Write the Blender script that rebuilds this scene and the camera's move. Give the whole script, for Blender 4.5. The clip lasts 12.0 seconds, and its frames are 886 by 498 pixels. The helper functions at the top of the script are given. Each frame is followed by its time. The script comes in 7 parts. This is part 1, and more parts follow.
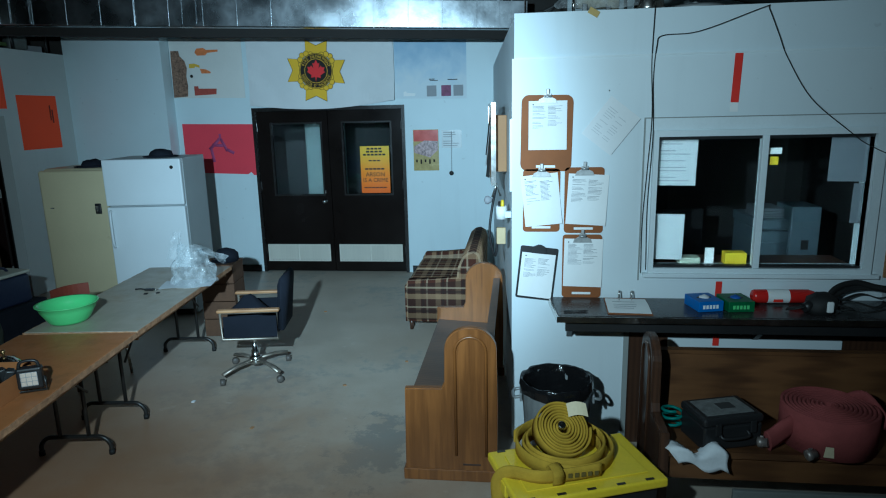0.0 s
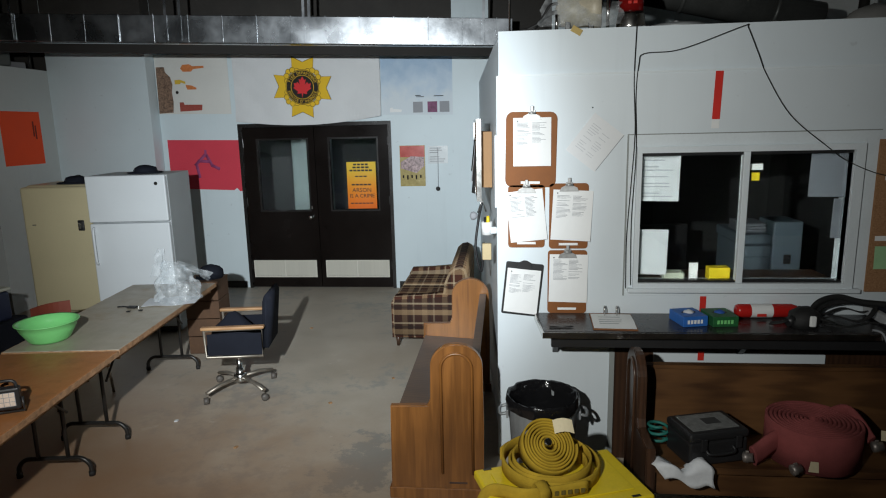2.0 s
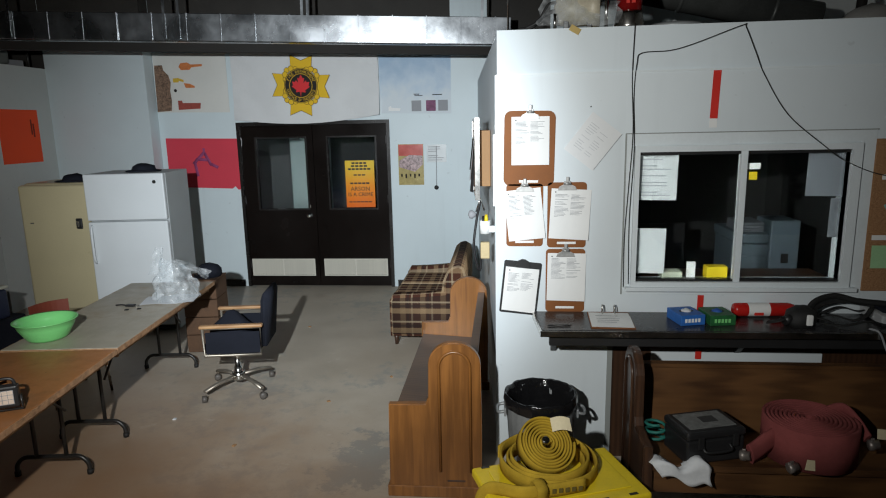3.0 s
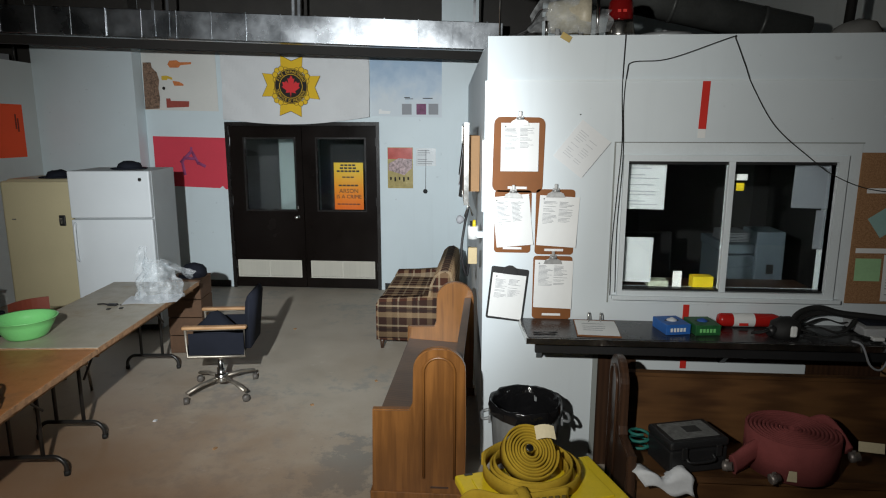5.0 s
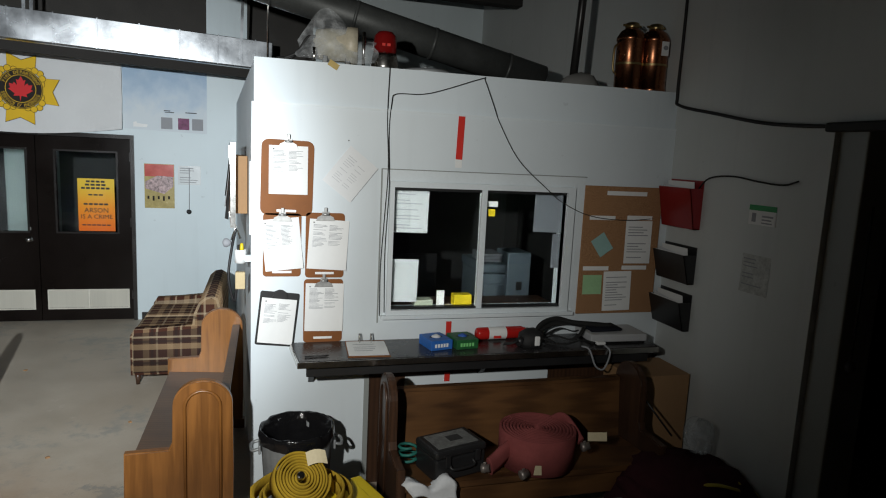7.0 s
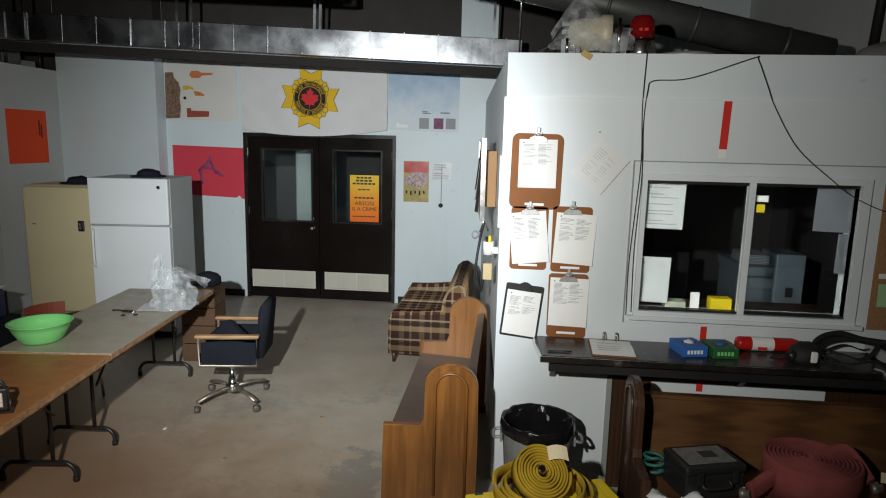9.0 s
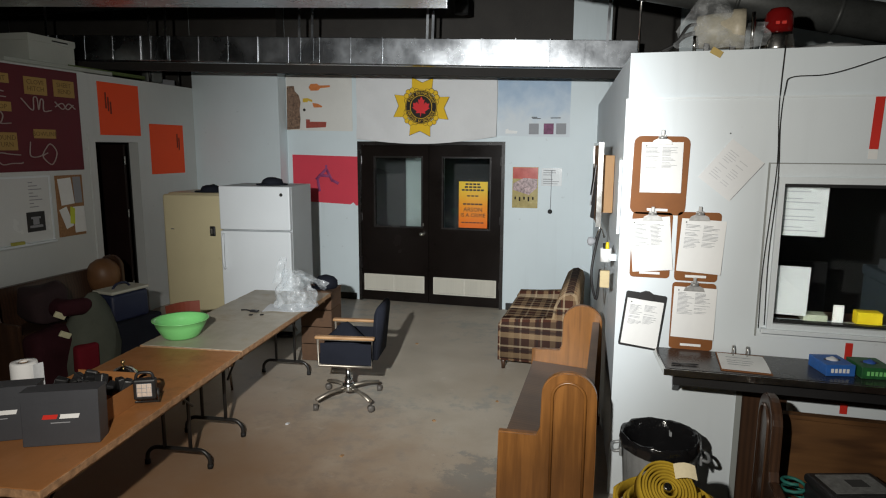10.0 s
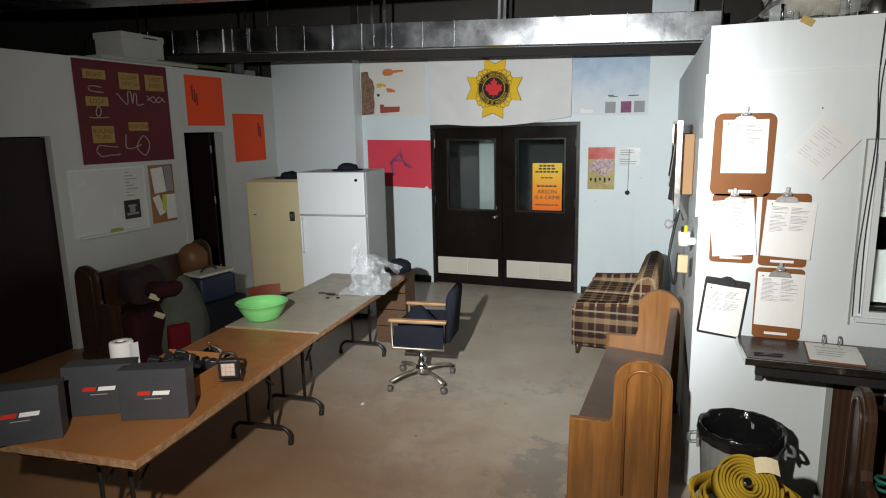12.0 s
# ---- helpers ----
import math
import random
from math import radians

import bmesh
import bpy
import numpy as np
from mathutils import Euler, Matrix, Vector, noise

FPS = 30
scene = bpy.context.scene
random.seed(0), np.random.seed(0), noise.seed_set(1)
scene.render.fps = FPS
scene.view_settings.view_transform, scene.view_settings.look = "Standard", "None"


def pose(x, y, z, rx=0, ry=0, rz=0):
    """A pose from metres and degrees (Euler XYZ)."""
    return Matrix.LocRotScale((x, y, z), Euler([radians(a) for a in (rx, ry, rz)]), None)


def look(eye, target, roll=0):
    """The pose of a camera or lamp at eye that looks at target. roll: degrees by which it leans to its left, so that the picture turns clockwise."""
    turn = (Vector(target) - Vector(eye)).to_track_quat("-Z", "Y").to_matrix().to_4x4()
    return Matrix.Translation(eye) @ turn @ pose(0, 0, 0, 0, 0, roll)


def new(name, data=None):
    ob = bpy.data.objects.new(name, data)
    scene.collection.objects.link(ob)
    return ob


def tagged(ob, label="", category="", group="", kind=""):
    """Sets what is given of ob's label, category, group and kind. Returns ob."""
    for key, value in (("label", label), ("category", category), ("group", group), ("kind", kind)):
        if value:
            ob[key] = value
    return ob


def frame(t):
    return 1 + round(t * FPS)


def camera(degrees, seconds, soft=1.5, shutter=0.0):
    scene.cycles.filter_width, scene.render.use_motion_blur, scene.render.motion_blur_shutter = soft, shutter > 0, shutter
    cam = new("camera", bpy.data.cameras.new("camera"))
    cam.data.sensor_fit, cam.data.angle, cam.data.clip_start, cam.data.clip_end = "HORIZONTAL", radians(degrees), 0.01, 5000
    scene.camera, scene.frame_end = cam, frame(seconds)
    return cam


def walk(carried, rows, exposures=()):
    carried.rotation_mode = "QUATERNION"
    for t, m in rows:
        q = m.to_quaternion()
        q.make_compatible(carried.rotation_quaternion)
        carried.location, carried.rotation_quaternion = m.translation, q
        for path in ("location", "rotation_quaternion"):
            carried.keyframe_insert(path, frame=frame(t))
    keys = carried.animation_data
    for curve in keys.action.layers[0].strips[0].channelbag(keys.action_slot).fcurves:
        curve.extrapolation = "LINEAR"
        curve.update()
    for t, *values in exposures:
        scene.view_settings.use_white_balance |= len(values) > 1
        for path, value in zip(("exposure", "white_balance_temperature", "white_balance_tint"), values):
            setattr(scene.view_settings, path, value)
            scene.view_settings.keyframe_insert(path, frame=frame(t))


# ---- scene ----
cam = camera(70.4, 12.0, soft=1.1)
# seconds, eye, yaw to the left, pitch up, roll
PATH = [
    (0, (0.015, 0.002, 2.057), 6.82, -12.36, -1.30),
    (0.5, (0.028, -0.003, 2.059), 6.19, -12.12, -1.40),
    (1, (0.025, -0.001, 2.066), 5.86, -11.51, -1.00),
    (1.5, (0.028, 0.007, 2.063), 5.64, -11.07, -1.00),
    (2, (0.029, 0.009, 2.064), 5.67, -11.04, -1.30),
    (2.5, (0.025, 0.011, 2.057), 5.65, -11.27, -1.10),
    (3, (0.030, 0.003, 2.064), 5.52, -11.15, -1.20),
    (5, (0.033, 0.021, 2.068), 4.41, -10.83, 0.10),
    (5.5, (0.039, -0.022, 2.082), 1.25, -10.34, 0.70),
    (6, (0.051, 0.025, 2.091), -10.48, -9.12, 0.90),
    (6.5, (0.070, 0.027, 2.087), -15.51, -8.51, 2.50),
    (6.7, (0.070, 0.009, 2.088), -16.78, -8.37, 2.70),
    (8.3, (0.012, -0.032, 2.074), -1.45, -9.32, 2.30),
    (8.5, (0.029, 0.001, 2.076), 1.16, -9.50, 1.80),
    (9, (0.018, 0.038, 2.068), 5.62, -9.55, 1.30),
    (9.5, (-0.033, 0.039, 2.065), 11.87, -9.32, -0.30),
    (10, (-0.066, 0.032, 2.062), 14.99, -9.09, 0.30),
    (10.5, (-0.067, 0.042, 2.061), 17.98, -9.27, -0.10),
    (11, (-0.064, 0.034, 2.068), 20.16, -7.87, 0.20),
    (11.5, (-0.076, 0.058, 2.073), 22.06, -11.48, -2.70),
    (12, (-0.033, 0.051, 2.081), 22.05, -10.72, -1.20),
]


def turned(eye, yaw, pitch, roll):
    a, b = radians(yaw), radians(pitch)
    way = Vector((-math.sin(a) * math.cos(b), math.cos(a) * math.cos(b), math.sin(b)))
    return look(eye, Vector(eye) + way, roll)


walk(cam, [(t, turned(eye, yaw, pitch, roll)) for t, eye, yaw, pitch, roll in PATH],
     exposures=[(0.0, -0.38, 4500, -14), (0.4, -0.32, 4900, -6), (0.9, -0.24, 5400, 0), (1.5, -0.22, 5950, 5), (2.2, -0.20, 6050, 7), (5.5, -0.18, 6200, 8), (6.5, -0.10, 6150, 8), (8.5, -0.26, 6300, 8), (9.5, -0.16, 6450, 9), (11.0, -0.02, 6500, 10), (11.5, 0.08, 6500, 10), (12.0, 0.14, 6500, 10)])

# ---- light: one hand torch above and left of the camera, pointed at the doors ----
world = bpy.data.worlds.new("world")
world.use_nodes = True
world.node_tree.nodes["Background"].inputs[0].default_value = (0.5, 0.55, 0.6, 1)
world.node_tree.nodes["Background"].inputs[1].default_value = 0.0005
scene.world = world


def torch_beam(name, watts, degrees, aim, colour):
    lamp = new(name, bpy.data.lights.new(name, "SPOT"))
    lamp.data.energy, lamp.data.shadow_soft_size = watts, 0.035
    lamp.data.color = colour
    lamp.data.spot_size, lamp.data.spot_blend = radians(degrees), 1.0
    lamp.matrix_world = look((-0.68, 0.0, 2.38), aim)


torch_beam("torch_spill", 490, 122, (-1.7, 7.9, 1.1), (1.0, 0.945, 0.86))
torch_beam("torch_hotspot", 1280, 58.5, (-1.95, 7.9, 1.05), (0.955, 0.985, 1.0))


# ---- materials ----
def nodes_of(name, rough=0.6, metal=0.0, spec=0.5):
    m = bpy.data.materials.new(name)
    m.use_nodes = True
    b = m.node_tree.nodes["Principled BSDF"]
    b.inputs["Roughness"].default_value = rough
    b.inputs["Metallic"].default_value = metal
    b.inputs["Specular IOR Level"].default_value = spec
    return m, m.node_tree, b


def link(t, a, b):
    t.links.new(a, b)


def coords(t, scale=(1, 1, 1), rot=(0, 0, 0)):
    c = t.nodes.new("ShaderNodeTexCoord")
    mp = t.nodes.new("ShaderNodeMapping")
    mp.inputs["Scale"].default_value = scale
    mp.inputs["Rotation"].default_value = rot
    link(t, c.outputs["Object"], mp.inputs["Vector"])
    return mp.outputs["Vector"]


def noise_of(t, vec, scale, detail=4, rough=0.55):
    n = t.nodes.new("ShaderNodeTexNoise")
    n.inputs["Scale"].default_value = scale
    n.inputs["Detail"].default_value = detail
    n.inputs["Roughness"].default_value = rough
    link(t, vec, n.inputs["Vector"])
    return n.outputs["Fac"]


def ramp(t, fac, stops):
    r = t.nodes.new("ShaderNodeValToRGB")
    e = r.color_ramp.elements
    while len(e) < len(stops):
        e.new(0.5)
    for el, (p, c) in zip(e, stops):
        el.position, el.color = p, (*c, 1)
    link(t, fac, r.inputs["Fac"])
    return r.outputs["Color"]


def mix(t, fac, a, b, how="MIX"):
    n = t.nodes.new("ShaderNodeMix")
    n.data_type, n.blend_type = "RGBA", how
    for v, sock in ((fac, n.inputs["Factor"]), (a, n.inputs["A"]), (b, n.inputs["B"])):
        if hasattr(v, "links"):
            link(t, v, sock)
        elif isinstance(v, (int, float)):
            sock.default_value = v
        else:
            sock.default_value = (*v, 1)
    return n.outputs["Result"]


def math_of(t, op, a, b=0.0):
    n = t.nodes.new("ShaderNodeMath")
    n.operation = op
    for v, sock in ((a, n.inputs[0]), (b, n.inputs[1])):
        if hasattr(v, "links"):
            link(t, v, sock)
        else:
            sock.default_value = v
    return n.outputs[0]


def bumped(t, b, height, strength, distance=0.01):
    n = t.nodes.new("ShaderNodeBump")
    n.inputs["Strength"].default_value = strength
    n.inputs["Distance"].default_value = distance
    link(t, height, n.inputs["Height"])
    link(t, n.outputs["Normal"], b.inputs["Normal"])


def dim(c, k):
    return tuple(min(1.0, v * k) for v in c)


def mat(name, base, rough=0.6, metal=0.0, var=0.15, scale=3.0, bump=0.15, fine=70.0, spec=0.5, dist=0.004):
    m, t, b = nodes_of(name, rough, metal, spec)
    v = coords(t)
    big, small = noise_of(t, v, scale, 5), noise_of(t, v, fine, 3)
    c = ramp(t, big, [(0.3, dim(base, 1 - var)), (0.7, dim(base, 1 + var * 0.6))])
    c = mix(t, 0.35, c, ramp(t, small, [(0.3, dim(base, 1 - var)), (0.7, dim(base, 1 + var * 0.5))]))
    link(t, c, b.inputs["Base Color"])
    rr = math_of(t, "MULTIPLY_ADD", big, 0.18)
    rr.node.inputs[2].default_value = rough - 0.09
    link(t, rr, b.inputs["Roughness"])
    if bump:
        bumped(t, b, small, bump, dist)
    return m


def wood(name, a, c, rough=0.4, axis=2, ring=14.0, wear=0.25):
    m, t, b = nodes_of(name, rough)
    s = [ring, ring, ring]
    s[axis] = ring * 0.07
    v = coords(t, s)
    n = noise_of(t, v, 1.0, 6, 0.6)
    w = t.nodes.new("ShaderNodeTexWave")
    w.inputs["Scale"].default_value, w.inputs["Distortion"].default_value, w.inputs["Detail"].default_value = 0.7, 6.0, 3.0
    link(t, v, w.inputs["Vector"])
    g = mix(t, 0.5, ramp(t, n, [(0.3, a), (0.7, c)]), ramp(t, w.outputs["Fac"], [(0.1, a), (0.8, c)]))
    big = noise_of(t, coords(t), 2.2, 4)
    g = mix(t, ramp(t, big, [(0.35, (0, 0, 0)), (0.75, (wear, wear, wear))]), g, dim(a, 0.55))
    link(t, g, b.inputs["Base Color"])
    bumped(t, b, n, 0.12, 0.002)
    return m


def concrete():
    m, t, b = nodes_of("painted_concrete", 0.5)
    v = coords(t)
    big, mid, soft, fine = noise_of(t, v, 0.42, 3, 0.5), noise_of(t, v, 2.4, 7, 0.62), noise_of(t, v, 7.5, 6, 0.7), noise_of(t, v, 55, 4)
    c = ramp(t, big, [(0.32, (0.39, 0.335, 0.26)), (0.55, (0.46, 0.41, 0.335)), (0.75, (0.50, 0.455, 0.385))])
    c = mix(t, 0.45, c, ramp(t, mid, [(0.3, (0.34, 0.30, 0.24)), (0.7, (0.53, 0.48, 0.40))]))
    grey = ramp(t, math_of(t, "MULTIPLY", noise_of(t, v, 0.8, 3), soft), [(0.27, (0, 0, 0)), (0.36, (0.75,) * 3)])
    c = mix(t, grey, c, (0.30, 0.30, 0.275))
    pale = ramp(t, noise_of(t, v, 5.0, 5, 0.7), [(0.63, (0, 0, 0)), (0.70, (0.35,) * 3)])
    c = mix(t, pale, c, (0.62, 0.585, 0.52))
    c = mix(t, ramp(t, fine, [(0.6, (0, 0, 0)), (0.75, (0.28,) * 3)]), c, (0.22, 0.19, 0.15))
    # a bare blue-grey patch where the paint has flaked off
    far = t.nodes.new("ShaderNodeVectorMath")
    far.operation = "DISTANCE"
    link(t, coords(t, (1.0, 0.62, 1.0)), far.inputs[0])
    far.inputs[1].default_value = (-0.82, 2.20, 0.0)
    flaked = math_of(t, "ADD", far.outputs["Value"], math_of(t, "MULTIPLY", noise_of(t, v, 5.5, 8, 0.75), 1.5))
    c = mix(t, ramp(t, flaked, [(0.92, (0.8,) * 3), (1.10, (0.0,) * 3)]), c, (0.25, 0.265, 0.25))
    # rust-brown mixed in round the near table, less of it towards the doors
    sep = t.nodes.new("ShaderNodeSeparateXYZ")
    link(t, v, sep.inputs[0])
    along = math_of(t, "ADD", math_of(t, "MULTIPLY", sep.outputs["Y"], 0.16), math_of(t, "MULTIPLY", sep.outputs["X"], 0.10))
    fading = ramp(t, math_of(t, "ADD", along, math_of(t, "MULTIPLY", mid, 0.22)), [(0.26, (0.92,) * 3), (0.70, (0, 0, 0))])
    c = mix(t, fading, c, (0.32, 0.155, 0.06))
    link(t, c, b.inputs["Base Color"])
    link(t, ramp(t, mid, [(0.3, (0.36,) * 3), (0.7, (0.58,) * 3)]), b.inputs["Roughness"])
    bumped(t, b, soft, 0.10, 0.004)
    return m


def wall_paint(name, base, dirt=0.5, rough=0.5):
    m, t, b = nodes_of(name, rough, 0, 0.4)
    v = coords(t)
    big, fine = noise_of(t, v, 1.1, 6), noise_of(t, v, 160, 3)
    streak = noise_of(t, coords(t, (9, 9, 0.6)), 1.2, 5)
    c = ramp(t, big, [(0.3, dim(base, 0.92)), (0.7, base)])
    c = mix(t, ramp(t, streak, [(0.58, (0, 0, 0)), (0.78, (dirt * 0.3,) * 3)]), c, dim(base, 0.62))
    spots = noise_of(t, v, 14, 2)
    c = mix(t, ramp(t, spots, [(0.72, (0, 0, 0)), (0.76, (dirt * 0.5,) * 3)]), c, dim(base, 0.5))
    link(t, c, b.inputs["Base Color"])
    bumped(t, b, fine, 0.08, 0.002)
    return m


def galvanised():
    m, t, b = nodes_of("galvanised_steel", 0.32, 1.0)
    v = coords(t)
    vo = t.nodes.new("ShaderNodeTexVoronoi")
    vo.inputs["Scale"].default_value = 22
    link(t, v, vo.inputs["Vector"])
    big = noise_of(t, v, 2.5, 5)
    c = mix(t, 0.5, ramp(t, vo.outputs["Distance"], [(0.0, (0.46, 0.485, 0.51)), (0.8, (0.62, 0.645, 0.67))]), ramp(t, big, [(0.3, (0.44, 0.465, 0.49)), (0.7, (0.64, 0.665, 0.69))]))
    link(t, c, b.inputs["Base Color"])
    link(t, ramp(t, big, [(0.3, (0.20,) * 3), (0.7, (0.36,) * 3)]), b.inputs["Roughness"])
    bumped(t, b, big, 0.10, 0.02)
    return m


def plaid():
    m, t, b = nodes_of("plaid_cloth", 0.95, 0, 0.1)
    sep = t.nodes.new("ShaderNodeSeparateXYZ")
    link(t, coords(t), sep.inputs[0])
    c = (0.085, 0.032, 0.02)
    out = None
    for n, axis in enumerate("XYZ"):
        u = math_of(t, "FRACT", math_of(t, "MULTIPLY_ADD", sep.outputs[axis], 5.2))
        wide = math_of(t, "LESS_THAN", math_of(t, "ABSOLUTE", math_of(t, "SUBTRACT", u, 0.3)), 0.13)
        thin = math_of(t, "LESS_THAN", math_of(t, "ABSOLUTE", math_of(t, "SUBTRACT", u, 0.75)), 0.045)
        dark = math_of(t, "LESS_THAN", math_of(t, "ABSOLUTE", math_of(t, "SUBTRACT", u, 0.55)), 0.06)
        k = 0.36
        out = mix(t, math_of(t, "MULTIPLY", wide, k), c if out is None else out, (0.60, 0.42, 0.23))
        out = mix(t, math_of(t, "MULTIPLY", thin, 0.4), out, (0.72, 0.58, 0.38))
        out = mix(t, math_of(t, "MULTIPLY", dark, 0.6), out, (0.03, 0.022, 0.02))
    fine = noise_of(t, coords(t), 260, 2)
    out = mix(t, ramp(t, fine, [(0.3, (0.0,) * 3), (0.7, (0.35,) * 3)]), out, (0.05, 0.035, 0.03))
    link(t, out, b.inputs["Base Color"])
    bumped(t, b, fine, 0.4, 0.003)
    return m


def cork():
    m, t, b = nodes_of("cork_sheet", 0.9, 0, 0.2)
    v = coords(t)
    f = noise_of(t, v, 160, 3, 0.7)
    link(t, ramp(t, f, [(0.3, (0.20, 0.10, 0.045)), (0.55, (0.36, 0.20, 0.10)), (0.75, (0.46, 0.28, 0.15))]), b.inputs["Base Color"])
    bumped(t, b, f, 0.3, 0.002)
    return m


def glass(name, tint=(0.9, 0.95, 0.95), rough=0.02):
    m, t, b = nodes_of(name, rough)
    b.inputs["Base Color"].default_value = (*tint, 1)
    b.inputs["Transmission Weight"].default_value = 1.0
    b.inputs["IOR"].default_value = 1.45
    return m


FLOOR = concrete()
WHITE = wall_paint("white_wall_paint", (0.69, 0.76, 0.80))
PALE = wall_paint("pale_wall_paint", (0.66, 0.75, 0.78))
GREYW = wall_paint("grey_wall_paint", (0.62, 0.65, 0.64))
GREYJ = wall_paint("grey_jamb_paint", (0.30, 0.32, 0.31))
PANEL = wall_paint("white_panel_paint", (0.71, 0.775, 0.81), 0.35, 0.42)
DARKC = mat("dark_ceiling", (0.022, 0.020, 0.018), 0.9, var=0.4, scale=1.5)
# near-black: the shade of the unlit rooms is put into this colour
DARKROOM = mat("unlit_room_shade", (0.03, 0.032, 0.032), 0.8, var=0.3)
STEEL = galvanised()
DOORB = mat("dark_brown_door_paint", (0.009, 0.0065, 0.0055), 0.24, var=0.35, scale=2, bump=0.05, fine=120, spec=0.2)
FRAMEB = mat("dark_frame_paint", (0.014, 0.012, 0.011), 0.26, var=0.3, spec=0.7)
MAROON = mat("maroon_door_paint", (0.014, 0.0065, 0.006), 0.45, var=0.3, spec=0.3)
TRIM = mat("white_trim_paint", (0.72, 0.78, 0.81), 0.4, var=0.08, bump=0.05)
VENT = mat("cream_grille_paint", (0.62, 0.60, 0.52), 0.5, var=0.12)
GLASS = glass("window_glass")
CHROME = mat("worn_chrome", (0.62, 0.61, 0.58), 0.22, 1.0, var=0.2, scale=12, bump=0.03)
BRASS = mat("dull_brass", (0.5, 0.38, 0.18), 0.35, 1.0, var=0.25)
BLACK = mat("black_plastic", (0.018, 0.018, 0.019), 0.42, var=0.3, bump=0.08)
RUBBER = mat("black_rubber", (0.012, 0.012, 0.012), 0.7, var=0.3)
BLACKM = mat("black_steel_paint", (0.02, 0.019, 0.018), 0.35, var=0.3)
FABB = mat("dark_navy_cloth", (0.016, 0.018, 0.026), 0.95, var=0.4, bump=0.4, fine=300, spec=0.1)
OAK = wood("honey_oak", (0.135, 0.052, 0.010), (0.28, 0.115, 0.025), 0.36, 2, 34, 0.45)
OAKX = wood("honey_oak_seat", (0.06, 0.032, 0.016), (0.125, 0.066, 0.03), 0.35, 1, 16, 0.6)
DARKW = wood("dark_stained_wood", (0.035, 0.018, 0.011), (0.075, 0.037, 0.02), 0.33, 2, 16)
DARKWX = wood("dark_stained_board", (0.055, 0.026, 0.012), (0.16, 0.078, 0.030), 0.34, 0, 14)
DARKWY = wood("dark_stained_back", (0.03, 0.016, 0.011), (0.07, 0.035, 0.02), 0.36, 1, 14)
ARMW = wood("arm_wood", (0.30, 0.16, 0.07), (0.45, 0.27, 0.13), 0.4, 0, 30)


def laminate(name, base, stain, amount):
    m, t, b = nodes_of(name, 0.42)
    v = coords(t)
    big, mid, fine = noise_of(t, v, 1.7, 6, 0.6), noise_of(t, v, 9, 6, 0.65), noise_of(t, coords(t, (60, 4, 60)), 1.0, 4)
    c = ramp(t, big, [(0.3, dim(base, 0.84)), (0.7, dim(base, 1.08))])
    c = mix(t, ramp(t, fine, [(0.4, (0, 0, 0)), (0.7, (0.22,) * 3)]), c, dim(base, 0.72))
    c = mix(t, ramp(t, math_of(t, "MULTIPLY", big, mid), [(0.27, (0, 0, 0)), (0.36, (amount,) * 3)]), c, stain)
    c = mix(t, ramp(t, noise_of(t, v, 38, 3), [(0.70, (0, 0, 0)), (0.74, (0.7,) * 3)]), c, dim(stain, 0.4))
    link(t, c, b.inputs["Base Color"])
    link(t, ramp(t, mid, [(0.3, (0.30,) * 3), (0.7, (0.55,) * 3)]), b.inputs["Roughness"])
    bumped(t, b, fine, 0.06, 0.001)
    return m


LAM = laminate("worn_table_laminate", (0.40, 0.36, 0.285), (0.36, 0.27, 0.17), 0.4)
LAMB = laminate("brown_table_laminate", (0.37, 0.155, 0.05), (0.24, 0.12, 0.05), 0.6)
EDGEW = mat("chipped_table_edge", (0.40, 0.23, 0.12), 0.7, var=0.5, scale=26, bump=0.5, fine=40)
CREAM = mat("cream_enamel", (0.60, 0.53, 0.33), 0.3, var=0.08, scale=2, bump=0.03)
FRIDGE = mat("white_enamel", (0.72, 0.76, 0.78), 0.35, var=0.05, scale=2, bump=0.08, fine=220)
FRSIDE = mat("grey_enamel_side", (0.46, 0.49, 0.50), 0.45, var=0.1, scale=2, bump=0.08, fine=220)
PLAID = plaid()
CORK = cork()
HARDB = mat("brown_hardboard", (0.23, 0.088, 0.028), 0.6, var=0.22, scale=6, bump=0.08, fine=260, spec=0.2)
PAPER = mat("white_paper", (0.80, 0.81, 0.80), 0.8, var=0.04, scale=6, bump=0.1, fine=30)
INK = mat("grey_print", (0.30, 0.31, 0.33), 0.8, var=0.1, bump=0)
INKD = mat("black_print", (0.03, 0.03, 0.03), 0.7, var=0.1, bump=0)
RED = mat("red_tape", (0.62, 0.03, 0.02), 0.45, var=0.1, bump=0.05)
YELLOW = mat("yellow_plastic", (0.74, 0.56, 0.015), 0.38, var=0.12, scale=8, bump=0.06)
HOSEY = mat("yellow_hose_jacket", (0.42, 0.28, 0.025), 0.85, var=0.3, scale=12, bump=0.4, fine=260, spec=0.15)
HOSER = mat("faded_red_hose_jacket", (0.24, 0.065, 0.062), 0.9, var=0.3, scale=9, bump=0.4, fine=260, spec=0.15)
GREENP = mat("green_bowl_plastic", (0.22, 0.64, 0.21), 0.3, var=0.06, bump=0.02)
ORANGE = mat("orange_poster_board", (1.0, 0.09, 0.015), 0.7, var=0.06, bump=0.03)
REDP = mat("red_poster_board", (0.62, 0.045, 0.075), 0.7, var=0.08, bump=0.05)
MAROONB = mat("maroon_board_paint", (0.12, 0.010, 0.018), 0.6, var=0.15)
LABELY = mat("mustard_label_paper", (0.42, 0.27, 0.08), 0.7, var=0.15)
STRING = mat("pale_cord", (0.42, 0.35, 0.33), 0.8, var=0.15)
